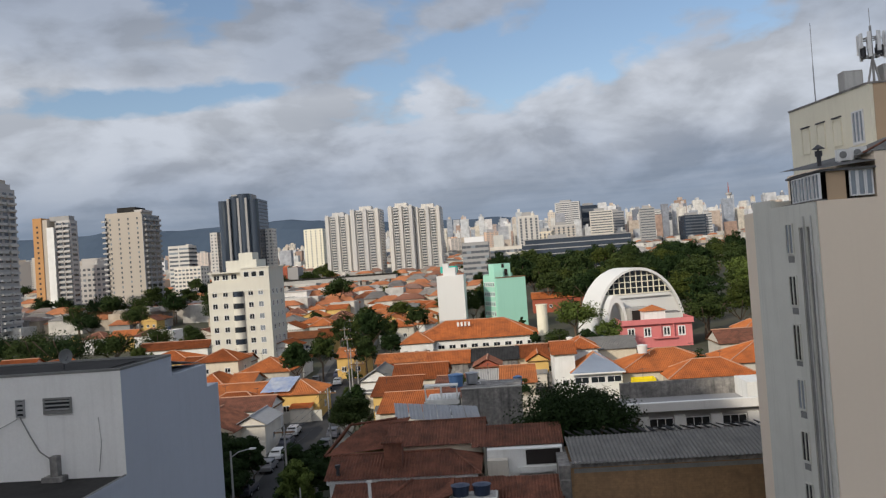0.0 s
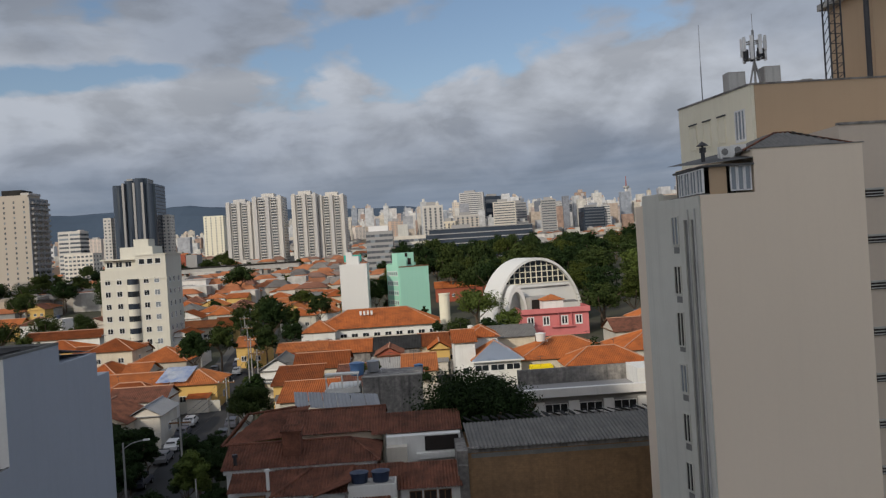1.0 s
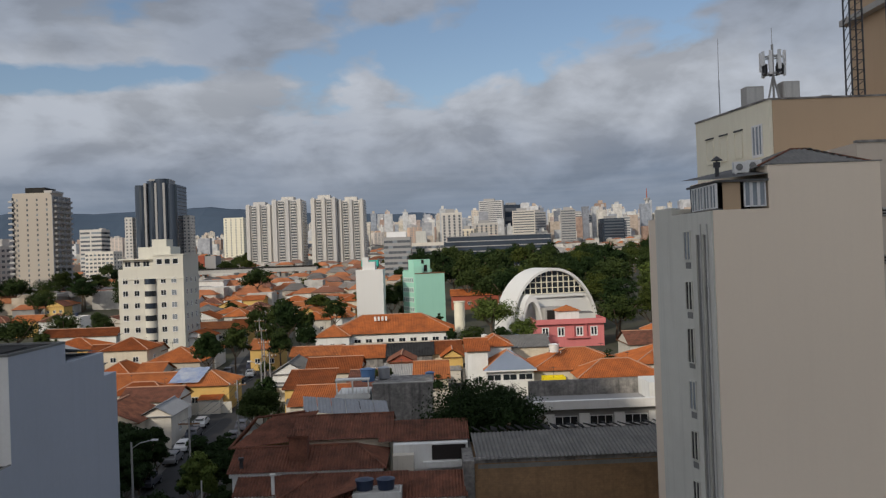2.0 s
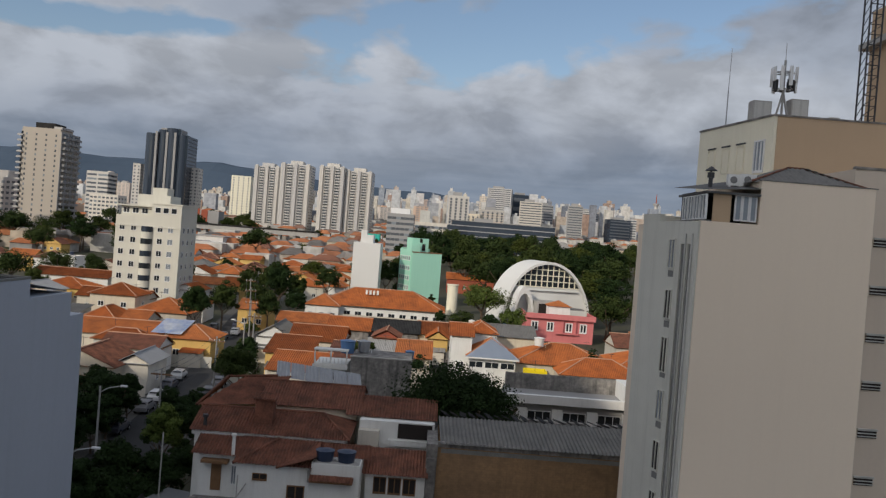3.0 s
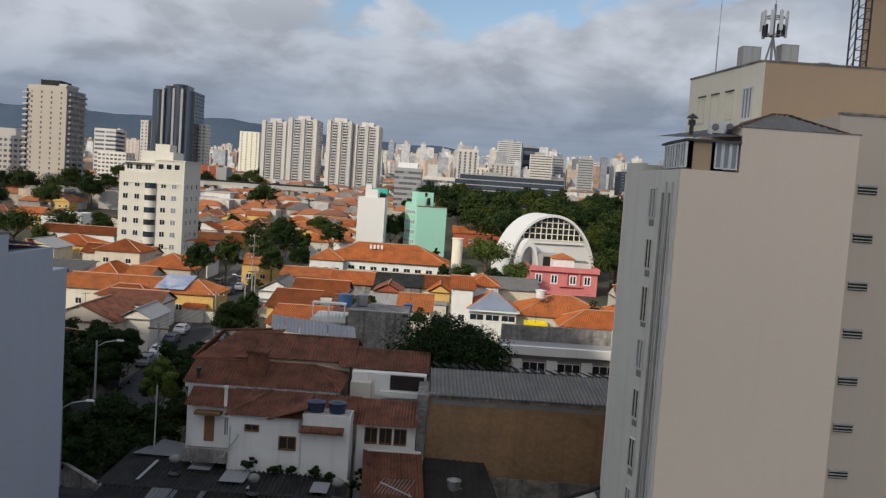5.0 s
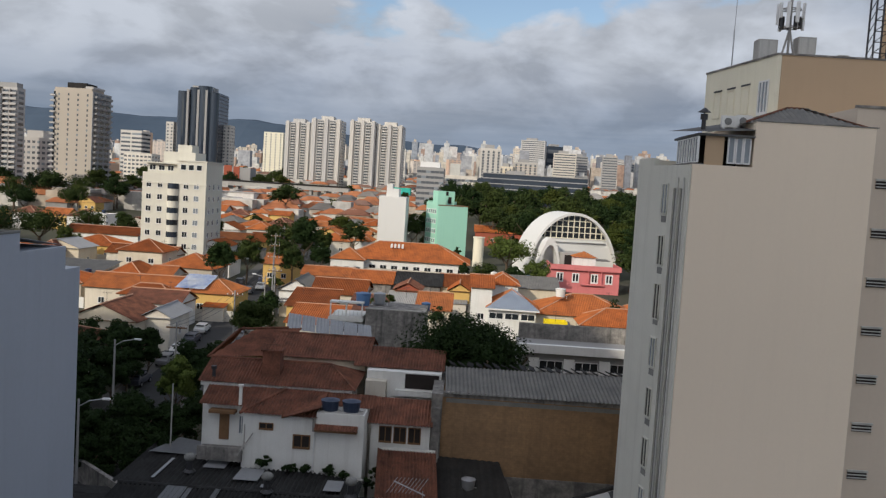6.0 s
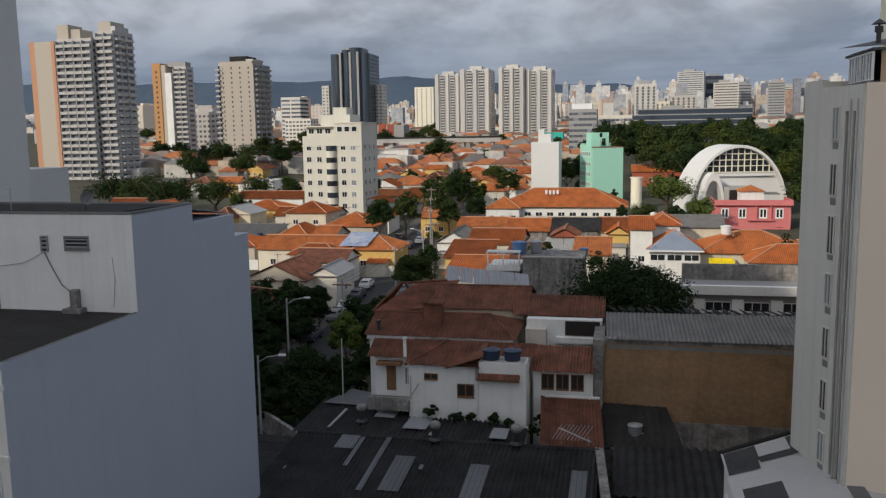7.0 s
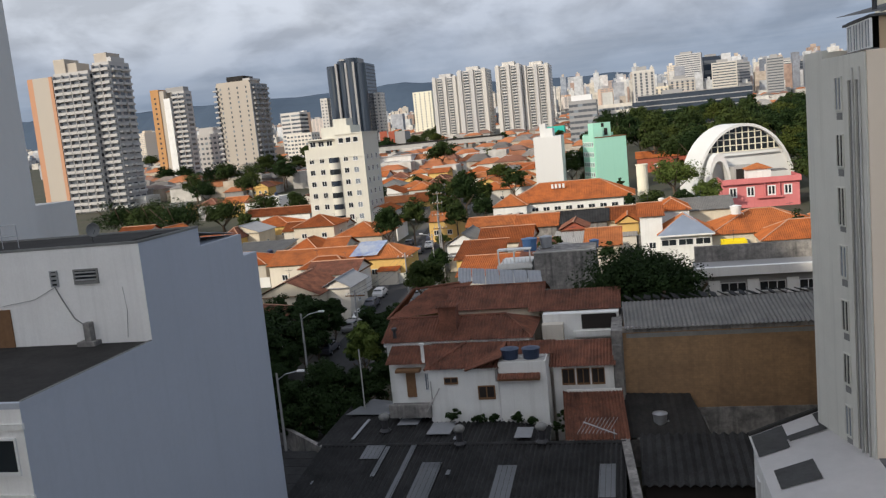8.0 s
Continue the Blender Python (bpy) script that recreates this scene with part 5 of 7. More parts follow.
house(-24.6, -17.5, 132.8, 9, 4.4, "shed", 1.8, "yellow", "tile", n=2, label="ochre house under a lean-to orange tile roof")
house(-23.1, -14.0, 146, 11, 4.5, "gable_x", 2.2, "pale", "tile", n=3)
house(-21.0, -13.5, 116.5, 8, 5.0, "shed", 1.6, "pale", "tile", n=2)
house(-14.5, -9.0, 128, 12, 4.4, "shed", 1.8, "pale", "tilered", n=2)
house(-30.0, -20, 171.3, 9, 4.0, "gable_x", 1.5, "redbrick", "tile", n=3, label="low red-walled house under an orange tile roof")
house(-18.6, -10.8, 162, 10, 4.5, "gable_x", 2.0, "cement", "tile", n=2)
house(-10.8, -1.3, 162.6, 10, 4.6, "gable_x", 1.9, "cement", "fibrodark", n=2, label="house under a dark weathered fibre-cement roof")
house(-1.2, 7.2, 163.3, 10, 4.6, "gable_x", 2.0, "pale", "tile", n=2)
house(0.6, 4.4, 158.5, 6, 4.6, "gable_y", 1.5, "yellow", "tile", n=1, label="narrow yellow gabled house with a round gable vent")
house(-9.5, -2.5, 140, 10, 4.2, "shed", 1.2, "cement", "concrete", n=2, label="flat cement house with cluttered roof")
house(-4.2, 1.2, 137.2, 9, 4.4, "shed", 1.8, "pale", "tile", n=1)
house(-9.0, -4.5, 150, 7, 5.4, "gable_y", 1.4, "redbrick", "tilered", n=1, label="red gabled house front among the roofs")
house(7.5, 15.3, 138.3, 9, 5.2, "hip", 2.8, "white", "tile", n=3, rows=((0.66, 2.3),), label="white two-storey house with a glazed upper room")
bm = bmesh.new()
br2 = thing("blue_roof", 11.4, 138.1, ground_z(138) + 5.25, "blue-grey sheet roof front over the glazed room", "roof")
bm.faces.new([bm.verts.new(p) for p in ((-4.4, -0.6, 0), (4.4, -0.6, 0), (0.3, 4.4, 2.95))])
bmesh.ops.solidify(bm, geom=bm.faces[:], thickness=0.08)
part("sheet", bm, "bluepaint", br2)
part("fascia", boxes((-4.4, 4.4, -0.62, -0.5, -0.25, 0.0)), "white", br2)
house(4.6, 8.0, 140, 12, 8.2, "gable_x", 1.6, "white", "tile", n=1, side=False, label="tall white party wall house with an orange roof")
house(7.6, 13.0, 152, 9, 7.2, "hip", 1.8, "white", "tile", n=2)
house(15.6, 33, 143, 14, 4.0, "hip", 3.0, "pale", "tile", n=5, label="wide low house under a large orange hipped roof")
house(22.5, 36, 136, 9, 3.8, "hip", 2.4, "pale", "tile", n=3)
house(34, 47, 146, 14, 4.0, "hip", 2.8, "pale", "tile", n=3)
house(16.6, 20.2, 135.5, 3, 3.6, "flat", 0, "brightyellow", "concrete", n=2, label="bright yellow painted front wall of a shop")
house(12.3, 21.5, 164, 11, 5.2, "gable_x", 1.8, "pale", "fibro", n=2, label="house under a pale grey fibre-cement roof")
tank(20.0, 146.5, ground_z(146) + 6.6, 0.9, 1.3, "white", "white water tank on a tiled roof")
house(-26.0, 3.6, 203, 15, 4.3, "hip", 4.0, "white", "tile", n=11, rows=((0.45, 1.6),), pitch=0.4, over=0.8, label="long white school-like building under a large orange hipped roof")
house(-29.0, -21, 200, 8, 4.2, "hip", 2.6, "white", "tile", n=3)
vb = thing("roof_vents", -13.4, 207.0, ground_z(203) + 7.0, "row of small white roof vents on the orange ridge", "vent")
for k in range(4):
    part("vent", boxes((-2.0 + 0.9 * k, -1.5 + 0.9 * k, -0.3, 0.3, 0, 1.0)), "white", vb)
pk = thing("pink_house", 31.4, 198, ground_z(198), "pink two-storey house with white windows and a roof terrace", "house")
part("wall", boxes((-8.0, 8.0, 0, 10, -1, 5.6)), "pinkpaint", pk)
part("parapet", boxes((-8.3, 8.3, -0.8, -0.6, 5.6, 6.6), (-8.3, -8.1, -0.6, 10, 5.6, 6.6), (8.1, 8.3, -0.6, 10, 5.6, 6.6), (-8.3, 8.3, -0.8, 0, 5.4, 5.6)), "pinkpaint", pk)
for k, x in enumerate((-5.9, -2.2, 2.2, 5.6)):
    window(pk, x, 0, 3.6, 1.7, 2.2, "-y", mullions=2, fr=0.25, label="white framed window on the pink wall")
part("veranda", boxes((-1.0, 4.4, -0.7, -0.1, 2.0, 2.3), (0.6, 0.8, -0.7, -0.5, 2.3, 5.4), (3.6, 3.8, -0.7, -0.5, 2.3, 5.4)), "pinkpaint", pk)
part("terrace_room", boxes((-2.5, 2.5, 2, 7, 5.6, 8.3)), "white", pk)
rbm, cap = tiled_roof(5, 5, 8.3, 1.3, "hip", 0.4)
part("terrace_roof", boxes((2.5, 6.0, 2, 7, 7.6, 7.8)), "fibro", pk)
ob = part("roof", rbm, "tile", pk, "small orange pyramid roof", Matrix.Translation((0, 4.5, 0)))

# vaulted church hall
ch = thing("vaulted_church", 31.0, 221, ground_z(222), "white parabolic vaulted church hall with a gridded glass front", "church", rz=13)
W, HH = 12.5, 17.6


def arch(n, w, h, k=1.0):
    pts = []
    for i in range(n + 1):
        u = -math.cos(math.pi * i / n)
        pts.append((u * w, h * math.sqrt(max(0.0, 1 - u * u)) * k))
    return pts


def vault(w, h, y0, y1, thick, n=28):
    bm = bmesh.new()
    rings = []
    for y, s in ((y0, 1.0), (y1, 1.0), (y1, 1 - thick / w), (y0, 1 - thick / w)):
        rings.append([bm.verts.new((x * s, y, z * s if z > 0.01 else -0.5)) for x, z in arch(n, w, h)])
    for a, b in ((0, 1), (1, 2), (2, 3), (3, 0)):
        for i in range(n):
            bm.faces.new((rings[a][i], rings[a][i + 1], rings[b][i + 1], rings[b][i]))
    return bm


part("vault", vault(W, HH, -0.9, 13, 0.5), "plainwhite", ch, "white painted concrete vault")
bm = bmesh.new()
a = arch(28, W * 0.955, HH * 0.955)
for i in range(28):
    (xa, za), (xb, zb) = a[i], a[i + 1]
    bm.faces.new([bm.verts.new(p) for p in ((xa, 0.5, -0.5), (xb, 0.5, -0.5), (xb, 0.5, min(zb, 10.9)), (xa, 0.5, min(za, 10.9)))])
part("front_wall", bm, "plainwhite", ch)
bm = bmesh.new()
for i in range(28):
    (xa, za), (xb, zb) = a[i], a[i + 1]
    if max(za, zb) > 10.9:
        bm.faces.new([bm.verts.new(p) for p in ((xa, 0.55, 10.9), (xb, 0.55, 10.9), (xb, 0.55, max(zb, 10.9)), (xa, 0.55, max(za, 10.9)))])
part("glazing", bm, "pane", ch, "dark glass of the arched front")
for k in range(-5, 6):
    x = 1.55 * k
    h = HH * 0.955 * math.sqrt(max(0.0, 1 - (x / (W * 0.955)) ** 2))
    if h > 11.2:
        part("mullion", boxes((x - 0.11, x + 0.11, 0.25, 0.5, 10.9, h)), "cream", ch)
for k in range(5):
    z = 10.9 + 1.5 * k
    w = W * 0.955 * math.sqrt(max(0.0, 1 - (z / (HH * 0.955)) ** 2))
    part("transom", boxes((-w, w, 0.22, 0.48, z - 0.1, z + 0.1)), "cream", ch)
part("canopy", boxes((-8.5, 8.5, -0.2, 0.4, 9.9, 10.3)), "plainwhite", ch)
part("small_vault", vault(3.0, 11.0, -4.5, -0.95, 0.5, 16), "plainwhite", ch, "smaller white arch beside the front", Matrix.Translation((-7.6, 0, 0)))
part("porch", boxes((-5.0, 1.5, -7, 0.3, 0, 7.5)), "concrete", ch)
part("porch_opening", boxes((-4.6, -1.0, -7.06, -6.95, 2.0, 7.0)), "shadow", ch)

# white slab and mint block
sl = thing("white_slab_building", -18.8, 242, ground_z(242), "narrow blank white slab building with a stepped top", "building")
part("wall", boxes((-3.9, 3.9, 0, 12, -1, 18.0), (-2.0, 1.6, 1, 8, 18.0, 20.3), (-2.0, -0.3, 1, 5, 20.3, 21.6)), "plainwhite", sl)
gb = thing("mint_building", -5.7, 247, ground_z(247), "mint green block with a blank front and windowed side", "building", rz=20)
part("wall", boxes((0, 9.2, 0, 11, -1, 16.0)), "green", gb)
part("window_wall", boxes((-0.3, 0, 0.4, 11, -1, 16.8)), "green", gb)
part("parapet", boxes((0, 9.2, 10.7, 11.0, 16, 17.2)), "green", gb)
part("roof_slab", boxes((0.05, 9.3, -0.1, 10.7, 16.0, 16.25)), "wood", gb)
part("lift_house", boxes((1.0, 6.2, 4, 9, 16.25, 20.3)), "green", gb)
part("tank_house", boxes((0.4, 3.2, 2.4, 4, 16.25, 18.4)), "green", gb)
part("opening", boxes((4.2, 5.2, 3.94, 4.02, 16.6, 18.6)), "shadow", gb)
part("opening", boxes((3.4, 4.2, 3.94, 4.02, 19.0, 20.2)), "shadow", gb)
for k in range(5):
    for j in range(5):
        simple_window(gb, -0.3, 1.6 + 2.0 * j, 2.6 + 2.9 * k, 1.3, 1.5, "-x", "frame")
        simple_window(gb, -0.34, 1.6 + 2.0 * j, 2.6 + 2.9 * k, 0.9, 1.0, "-x", "paneblue", "pane")
# orange-roofed wing beyond, with a column
house(6, 31, 300, 9, 5, "gable_x", 2.2, "redbrick", "tile", n=6, pitch=0.6)
cw = thing("water_tower", 6.6, 236, ground_z(236), "pale cylindrical water tower by the trees", "tower")
bm = bmesh.new()
cyl(bm, 0, 0, -1, 8.2, 1.5, seg=18)
cyl(bm, 0, 0, 8.2, 8.5, 1.7, seg=18)
part("shaft", bm, "cream", cw)

# ---- white apartment block in the middle distance ----
wb = thing("white_apartment_block", -67.6, 200.7, ground_z(200), "white eight-storey apartment block with a curved stair bay and penthouse", "building")
part("wall", boxes((-7.7, 7.7, 0, 13, -1, 22.0), (0.6, 7.7, 0, 13, 22.0, 25.0)), "creamwhite", wb)
part("penthouse", boxes((-7.2, 0.6, 1.8, 12, 22.0, 24.2), (-3.5, 4.2, 2.0, 10, 24.2, 27.2), (-0.5, 3.0, 3, 8, 27.2, 29.0)), "creamwhite", wb)
part("eave", boxes((-7.9, 0.6, 0.6, 12, 24.2, 24.5), (0.5, 7.9, -0.15, 13.1, 25.0, 25.3), (-7.9, 7.9, -0.12, 0.0, 19.4, 19.65)), "creamwhite", wb)
bm = bmesh.new()
cyl(bm, -0.2, 0.2, -1, 19.4, 1.35, seg=20)
part("stair_bay", bm, "creamwhite", wb, "curved glazed stair bay")
for k in range(7):
    z = 1.5 + 2.9 * k
    bm = bmesh.new()
    cyl(bm, -0.2, 0.2, z - 0.6, z + 0.7, 1.4, seg=20)
    part("bay_window", bm, "pane" if k % 2 else "mirrorglass", wb)
    for x in (-6.1, -3.4, 2.9, 5.4):
        window(wb, x, 0, z + 0.2, 1.25, 1.3, "-y", mullions=2, pane="pane" if x < 4 else "paneblue", fr=0.06)
    for y in (2.5, 6.0, 10.0):
        window(wb, 7.7, y, z + 0.2, 1.2, 1.3, "+x", mullions=2)
for k in range(3):
    window(wb, 2.1 + 1.9 * k, 0, 23.6, 1.35, 1.3, "-y", mullions=1)
    window(wb, -6.0 + 2.2 * k, 1.8, 23.2, 1.5, 1.3, "-y", mullions=2)

# ---- towers ----


def tower(name, x0, x1, y, d, h, wall, label, floors, cols, rz=0.0, inset=None, style="windows", ww=1.4, side_cols=3, crown=None, side_face="+x", side_wall=None, floor_h=None):
    """An apartment tower; style windows: single openings, balcony: projecting slabs with dark recesses."""
    w = x1 - x0
    z0 = ground_z(y)
    ob = thing(name, (x0 + x1) / 2, y, z0, label, "building", rz, "apartment towers")
    part("wall", boxes((-w / 2, w / 2, 0, d, -2, h)), wall, ob)
    fh = h / (floors + 0.6)
    if side_wall:
        s = 1 if side_face == "+x" else -1
        part("side_wall", boxes((s * w / 2, s * w / 2 + 0.3 * s, 0.0, d, -2, h) if s > 0 else (-w / 2 - 0.3, -w / 2, 0.0, d, -2, h)), side_wall, ob)
    for k in range(floors):
        z = fh * (k + 0.75)
        for c in range(cols):
            cx = -w / 2 + w * (c + 0.5) / cols
            if style == "balcony" or style == "piers" and c % 2:
                part("balcony", balcony_mesh(w / cols * 0.96, fh, wall), None, ob, "", Matrix.Translation((cx, 0, z)))
            else:
                simple_window(ob, cx, 0, z, ww, fh * 0.46, "-y", "glassgrey" if (k * 7 + c * 3) % 5 else "paneblue")
        for c in range(side_cols):
            sy = d * (c + 0.5) / side_cols
            sx = w / 2 + (0.3 if side_wall else 0)
            simple_window(ob, sx if side_face == "+x" else -sx, sy, z, ww if style == "windows" else d / side_cols * 0.62, fh * 0.5, side_face, "glassgrey" if (k * 5 + c) % 4 else "pane")
    if style == "piers":
        for c in range(0, cols, 2):
            cx = -w / 2 + w * (c + 0.5) / cols
            part("pier", boxes((cx - w / cols * 0.28, cx + w / cols * 0.28, -1.6, -0.04, -2, h + 0.8)), "towerwhite", ob)
    for c in crown or ():
        part("crown", boxes(c[:6]), c[6], ob)
    return ob


def balcony_mesh(w, fh, paint="towerwhite"):
    key = ("b", round(w, 2), round(fh, 2), paint)
    if key not in MESHES:
        bm = boxes((-w / 2, w / 2, -1.3, 0.0, -fh * 0.5, -fh * 0.42), (-w / 2, w / 2, -1.3, -1.2, -fh * 0.42, -fh * 0.06))
        box(bm, -w / 2, -w / 2 + 0.3, -1.3, 0, -fh * 0.5, fh * 0.5)
        me = bpy.data.meshes.new("balcony")
        box(bm, -w / 2 + 0.35, w / 2 - 0.05, -0.12, 0.02, -fh * 0.4, fh * 0.36)
        bm.faces.ensure_lookup_table()
        for f in bm.faces[-6:]:
            f.material_index = 1
        bm.to_mesh(me)
        bm.free()
        me.materials.append(M[paint])
        me.materials.append(M["glassgrey"])
        MESHES[key] = me
    return MESHES[key]


# tall balcony pair at the end of the street
tower("balcony_tower", -236.4, -219.5, 327, 12, 61, "towerpale", "grey balcony apartment tower with an ochre edge", 21, 4, style="balcony", side_cols=2,
      crown=((-6, 2, 2, 11, 61, 65, "towerbeige"), (-8.4, -3, 1, 11, 61, 67, "towerbeige")))
tower("balcony_tower", -219.0, -211.0, 330, 15, 64, "towerpale", "grey balcony apartment tower with white slab edges", 22, 2, style="balcony", side_cols=3,
      crown=((-4, 2, 2, 12, 64, 68, "towerbeige"), (2, 4, 2, 12, 64, 66, "towerwhite")))
for k in range(21):
    part("balcony", boxes((0, 1.3, 1.0, 6.5, -0.15, 0.85)), "towerwhite", bpy.data.objects["balcony_tower.001"], "", Matrix.Translation((4.0, 0, 2.95 * k + 1.2)))
    part("balcony", boxes((0, 1.3, 8.0, 14.0, -0.15, 0.85)), "towerwhite", bpy.data.objects["balcony_tower.001"], "", Matrix.Translation((4.0, 0, 2.95 * k + 1.2)))
e = thing("tower_flank", -243.5, 326, ground_z(326), "cream and ochre blank flank of the balcony tower", "building")
part("wall", boxes((-3.0, 5.5, 0, 12, -2, 60)), "towerbeige", e)
part("stripe", boxes((-5.6, -3, 0, 12, -2, 60)), "towerpink", e, "ochre stripe of the flank")
part("stripe", boxes((5.5, 7.1, -0.6, 10.0, -2, 60)), "towerpink", e, "ochre stripe of the flank")
tower("ochre_tower", -246.2, -238.5, 440, 8, 54.5, "towerpale", "slim grey balcony tower with white fin", 19, 2, style="balcony", side_cols=1, crown=((-8, 3, 1, 7, 54.5, 57, "towergrey"),))
e = thing("tower_flank", -253.5, 438, ground_z(438), "ochre flank with small windows beside the slim tower", "building")
part("wall", boxes((-5.0, 0.0, 0, 10, -2, 56.5)), "towerorange", e)
part("link_wall", boxes((0.0, 3.0, 0.5, 10, -2, 55.5)), "towerbeige", e)
part("fin", boxes((3.0, 7.0, -0.6, 8, -2, 51)), "white", e, "white vertical fin")
for k in range(18):
    simple_window(e, -2.5, 0, 4 + 2.8 * k, 1.1, 1.1)
tower("low_grid_block", -252, -232, 470, 14, 29, "towerpale", "pale apartment block with a gridded frame front", 9, 7, ww=1.7, crown=((-8, 6, 2, 10, 29, 33, "towerpale"),))
# side wall in darker grey paint, for the shade on that face
tower("beige_tower", -204, -184.9, 411, 21, 53, "towerbeige", "beige apartment tower with a dark roof crown", 21, 4, ww=0.8, side_cols=1, side_wall="towergrey",
      crown=((-4, 5.5, 2, 14, 54.3, 57, "darkroof"), (-9.5, 9, 0.4, 14, 53, 54.3, "towerbeige"), (5.5, 9.4, 1, 14, 54.3, 55.4, "towerpale")))
for k in range(19):
    z = 53 / 19.6 * (k + 0.5)
    b = part("balcony", boxes((-1.6, 0, 0.5, 5, -0.15, 0.9)), "towergrey", bpy.data.objects["beige_tower"], "", Matrix.Translation((-9.55, 0, z)))
    simple_window(bpy.data.objects["beige_tower"], -9.3, 0, z + 1.2, 1.0, 1.8, "-y", "pane")
    part("corner_slab", boxes((-1.6, 0.9, -1.1, 0.4, -0.15, 0.6)), "towerpale", bpy.data.objects["beige_tower"], "", Matrix.Translation((-9.55, 0, z)))
    for q in (1.0, 7.6, 14.2):
        # wide dark panes stand in for shaded recesses behind the balconies
        simple_window(bpy.data.objects["beige_tower"], 9.86, q + 2.8, z + 1.3, 4.6, 1.9, "+x", "pane")
        part("balcony", boxes((0, 1.5, q, q + 5.5, -0.15, 0.9)), "towergrey", bpy.data.objects["beige_tower"], "", Matrix.Translation((9.85, 0, z)))
# dark glass tower
gl = thing("glass_tower", -229, 700, ground_z(700), "dark mirror-glass office tower with rounded bays", "building")
bm = boxes((-17, 17, 2, 32, -2, 76))
part("core", bm, "mirrorglass", gl, "dark mirror glass")
for x, r, h, mt in ((-12, 5.2, 75, "mirrorglass"), (-2.5, 4.6, 79, "mirrorglass"), (5.5, 6.0, 80.5, "mirrorglass"), (13.5, 4.4, 75.5, "mirrorglass")):
    bm = bmesh.new()
    cyl(bm, x, 2.5, -2, h, r, seg=20)
    part("bay", bm, mt, gl)
for x in (-7.2, 1.6, 8.4):
    part("pier", boxes((x - 0.9, x + 0.9, -3.2, 3, -2, 77)), "towergrey", gl, "pale stone pier")
for k in range(24):
    part("spandrel", boxes((-17.1, 17.1, 1.85, 32.1, 2.5 + 3.1 * k, 3.1 + 3.1 * k)), "darkmetal", gl)
part("crown", boxes((-6, 10, 4, 24, 76, 81)), "towergrey", gl)
# white twin towers
for x0, x1, y, h in ((-154, -132.5, 700, 55.5), (-130, -105, 688, 58.5), (-97, -76, 680, 58.5), (-76, -54, 684, 56.5)):
    tower("white_twin_tower", x0, x1, y, 24, h, "towerwhite", "white apartment tower with stacked balconies", 25, 5, style="piers", ww=0.9, side_cols=3,
          crown=((-5, 5, 3, 16, h, h + 3, "towerwhite"),))
tower("slim_tower", -152.5, -147, 720, 20, 52, "towerwhite", "slim white apartment tower with small windows", 20, 2, style="windows")
tower("cream_tower", -103, -96, 780, 16, 48, "cream", "cream apartment tower between the white ones", 17, 3)
tower("slim_tower", -262, -255.5, 720, 14, 50, "towerwhite", "slim white apartment tower with small windows", 17, 2)
tower("slim_tower", -216, -206, 720, 14, 50, "towerwhite", "slim white apartment tower with small windows", 17, 3)
tower("cream_tower", -222, -201, 900, 20, 51, "cream", "cream apartment tower beyond the viaduct", 18, 4)
tower("grey_striped_block", -259, -243, 620, 16, 39, "towerwhite", "white office block with dark strip windows", 12, 2, ww=7)
tower("pink_block", -231, -212, 560, 16, 23, "pale", "pale pink apartment block", 8, 7, ww=1.8)
cs = thing("construction_block", -146, 535, ground_z(535), "brick and orange-netted building under construction", "building")
part("wall", boxes((-10, 8, 0, 14, -1, 18)), "towergrey", cs)
part("netting", boxes((-3, 1, -0.3, 0, -1, 18.5), (-9, -4, -0.25, 0, 10, 19)), "redbrick", cs, "orange netting")
hl = thing("warehouse", -107, 388, ground_z(388), "white flat-roofed warehouse hall", "building")
part("wall", boxes((-10, 10, 0, 20, -1, 9)), "white", hl)
part("roof", boxes((-10.3, 10.3, -0.3, 20.3, 9, 9.4)), "concrete", hl)
vd = thing("viaduct", -105, 505, ground_z(505), "long low concrete viaduct with dark openings", "bridge")
part("deck", boxes((-45, 35, 0, 8, 7.5, 10)), "concrete", vd)
for k in range(9):
    part("pillar", boxes((-43 + 9 * k, -41.5 + 9 * k, 1, 7, -1, 7.5)), "concrete", vd)
part("parapet", boxes((-45, 35, -0.2, 0.2, 10, 11)), "darkroof", vd)

# offices beyond the park
tower("grey_office", -27, -12, 470, 20, 26, "towergrey", "grey office block with a rooftop plant", 8, 6, ww=2.4, crown=((-6, 5, 2, 16, 26, 29, "frame"),))
tower("cream_office", -12, 7, 500, 20, 22, "pale", "cream office block with rows of windows", 6, 8, ww=2.2, crown=((-7, -1, 2, 14, 22, 29, "pale"),))
t = thing("teal_shed", -38, 520, ground_z(520), "low building with teal roofing", "building")
part("wall", boxes((-6, 4, 0, 10, -1, 8)), "concrete", t)
part("roof", boxes((-6.2, 4.2, -0.2, 10, 8, 12)), "teal", t, "teal sheet roof screen")
lo = thing("long_office", 50, 640, ground_z(640), "long dark low office building with thin bands behind the park", "building")
for k in range(6):
    part("band", boxes((-44 + 6 * (k > 4), 42, 0, 20, 3.9 * k, 3.9 * k + 0.7)), "towergrey", lo)
    part("strip_window", boxes((-43.8 + 6 * (k > 4), 41.8, 0.2, 19.8, 3.9 * k + 0.7, 3.9 * k + 3.9)), "mirrorglass", lo)
part("roof", boxes((-38.5, 42.5, -0.5, 20.5, 23.4, 24.0)), "towergrey", lo)
part("plant_room", boxes((-20, -6, 4, 14, 24.0, 26.5)), "towergrey", lo)

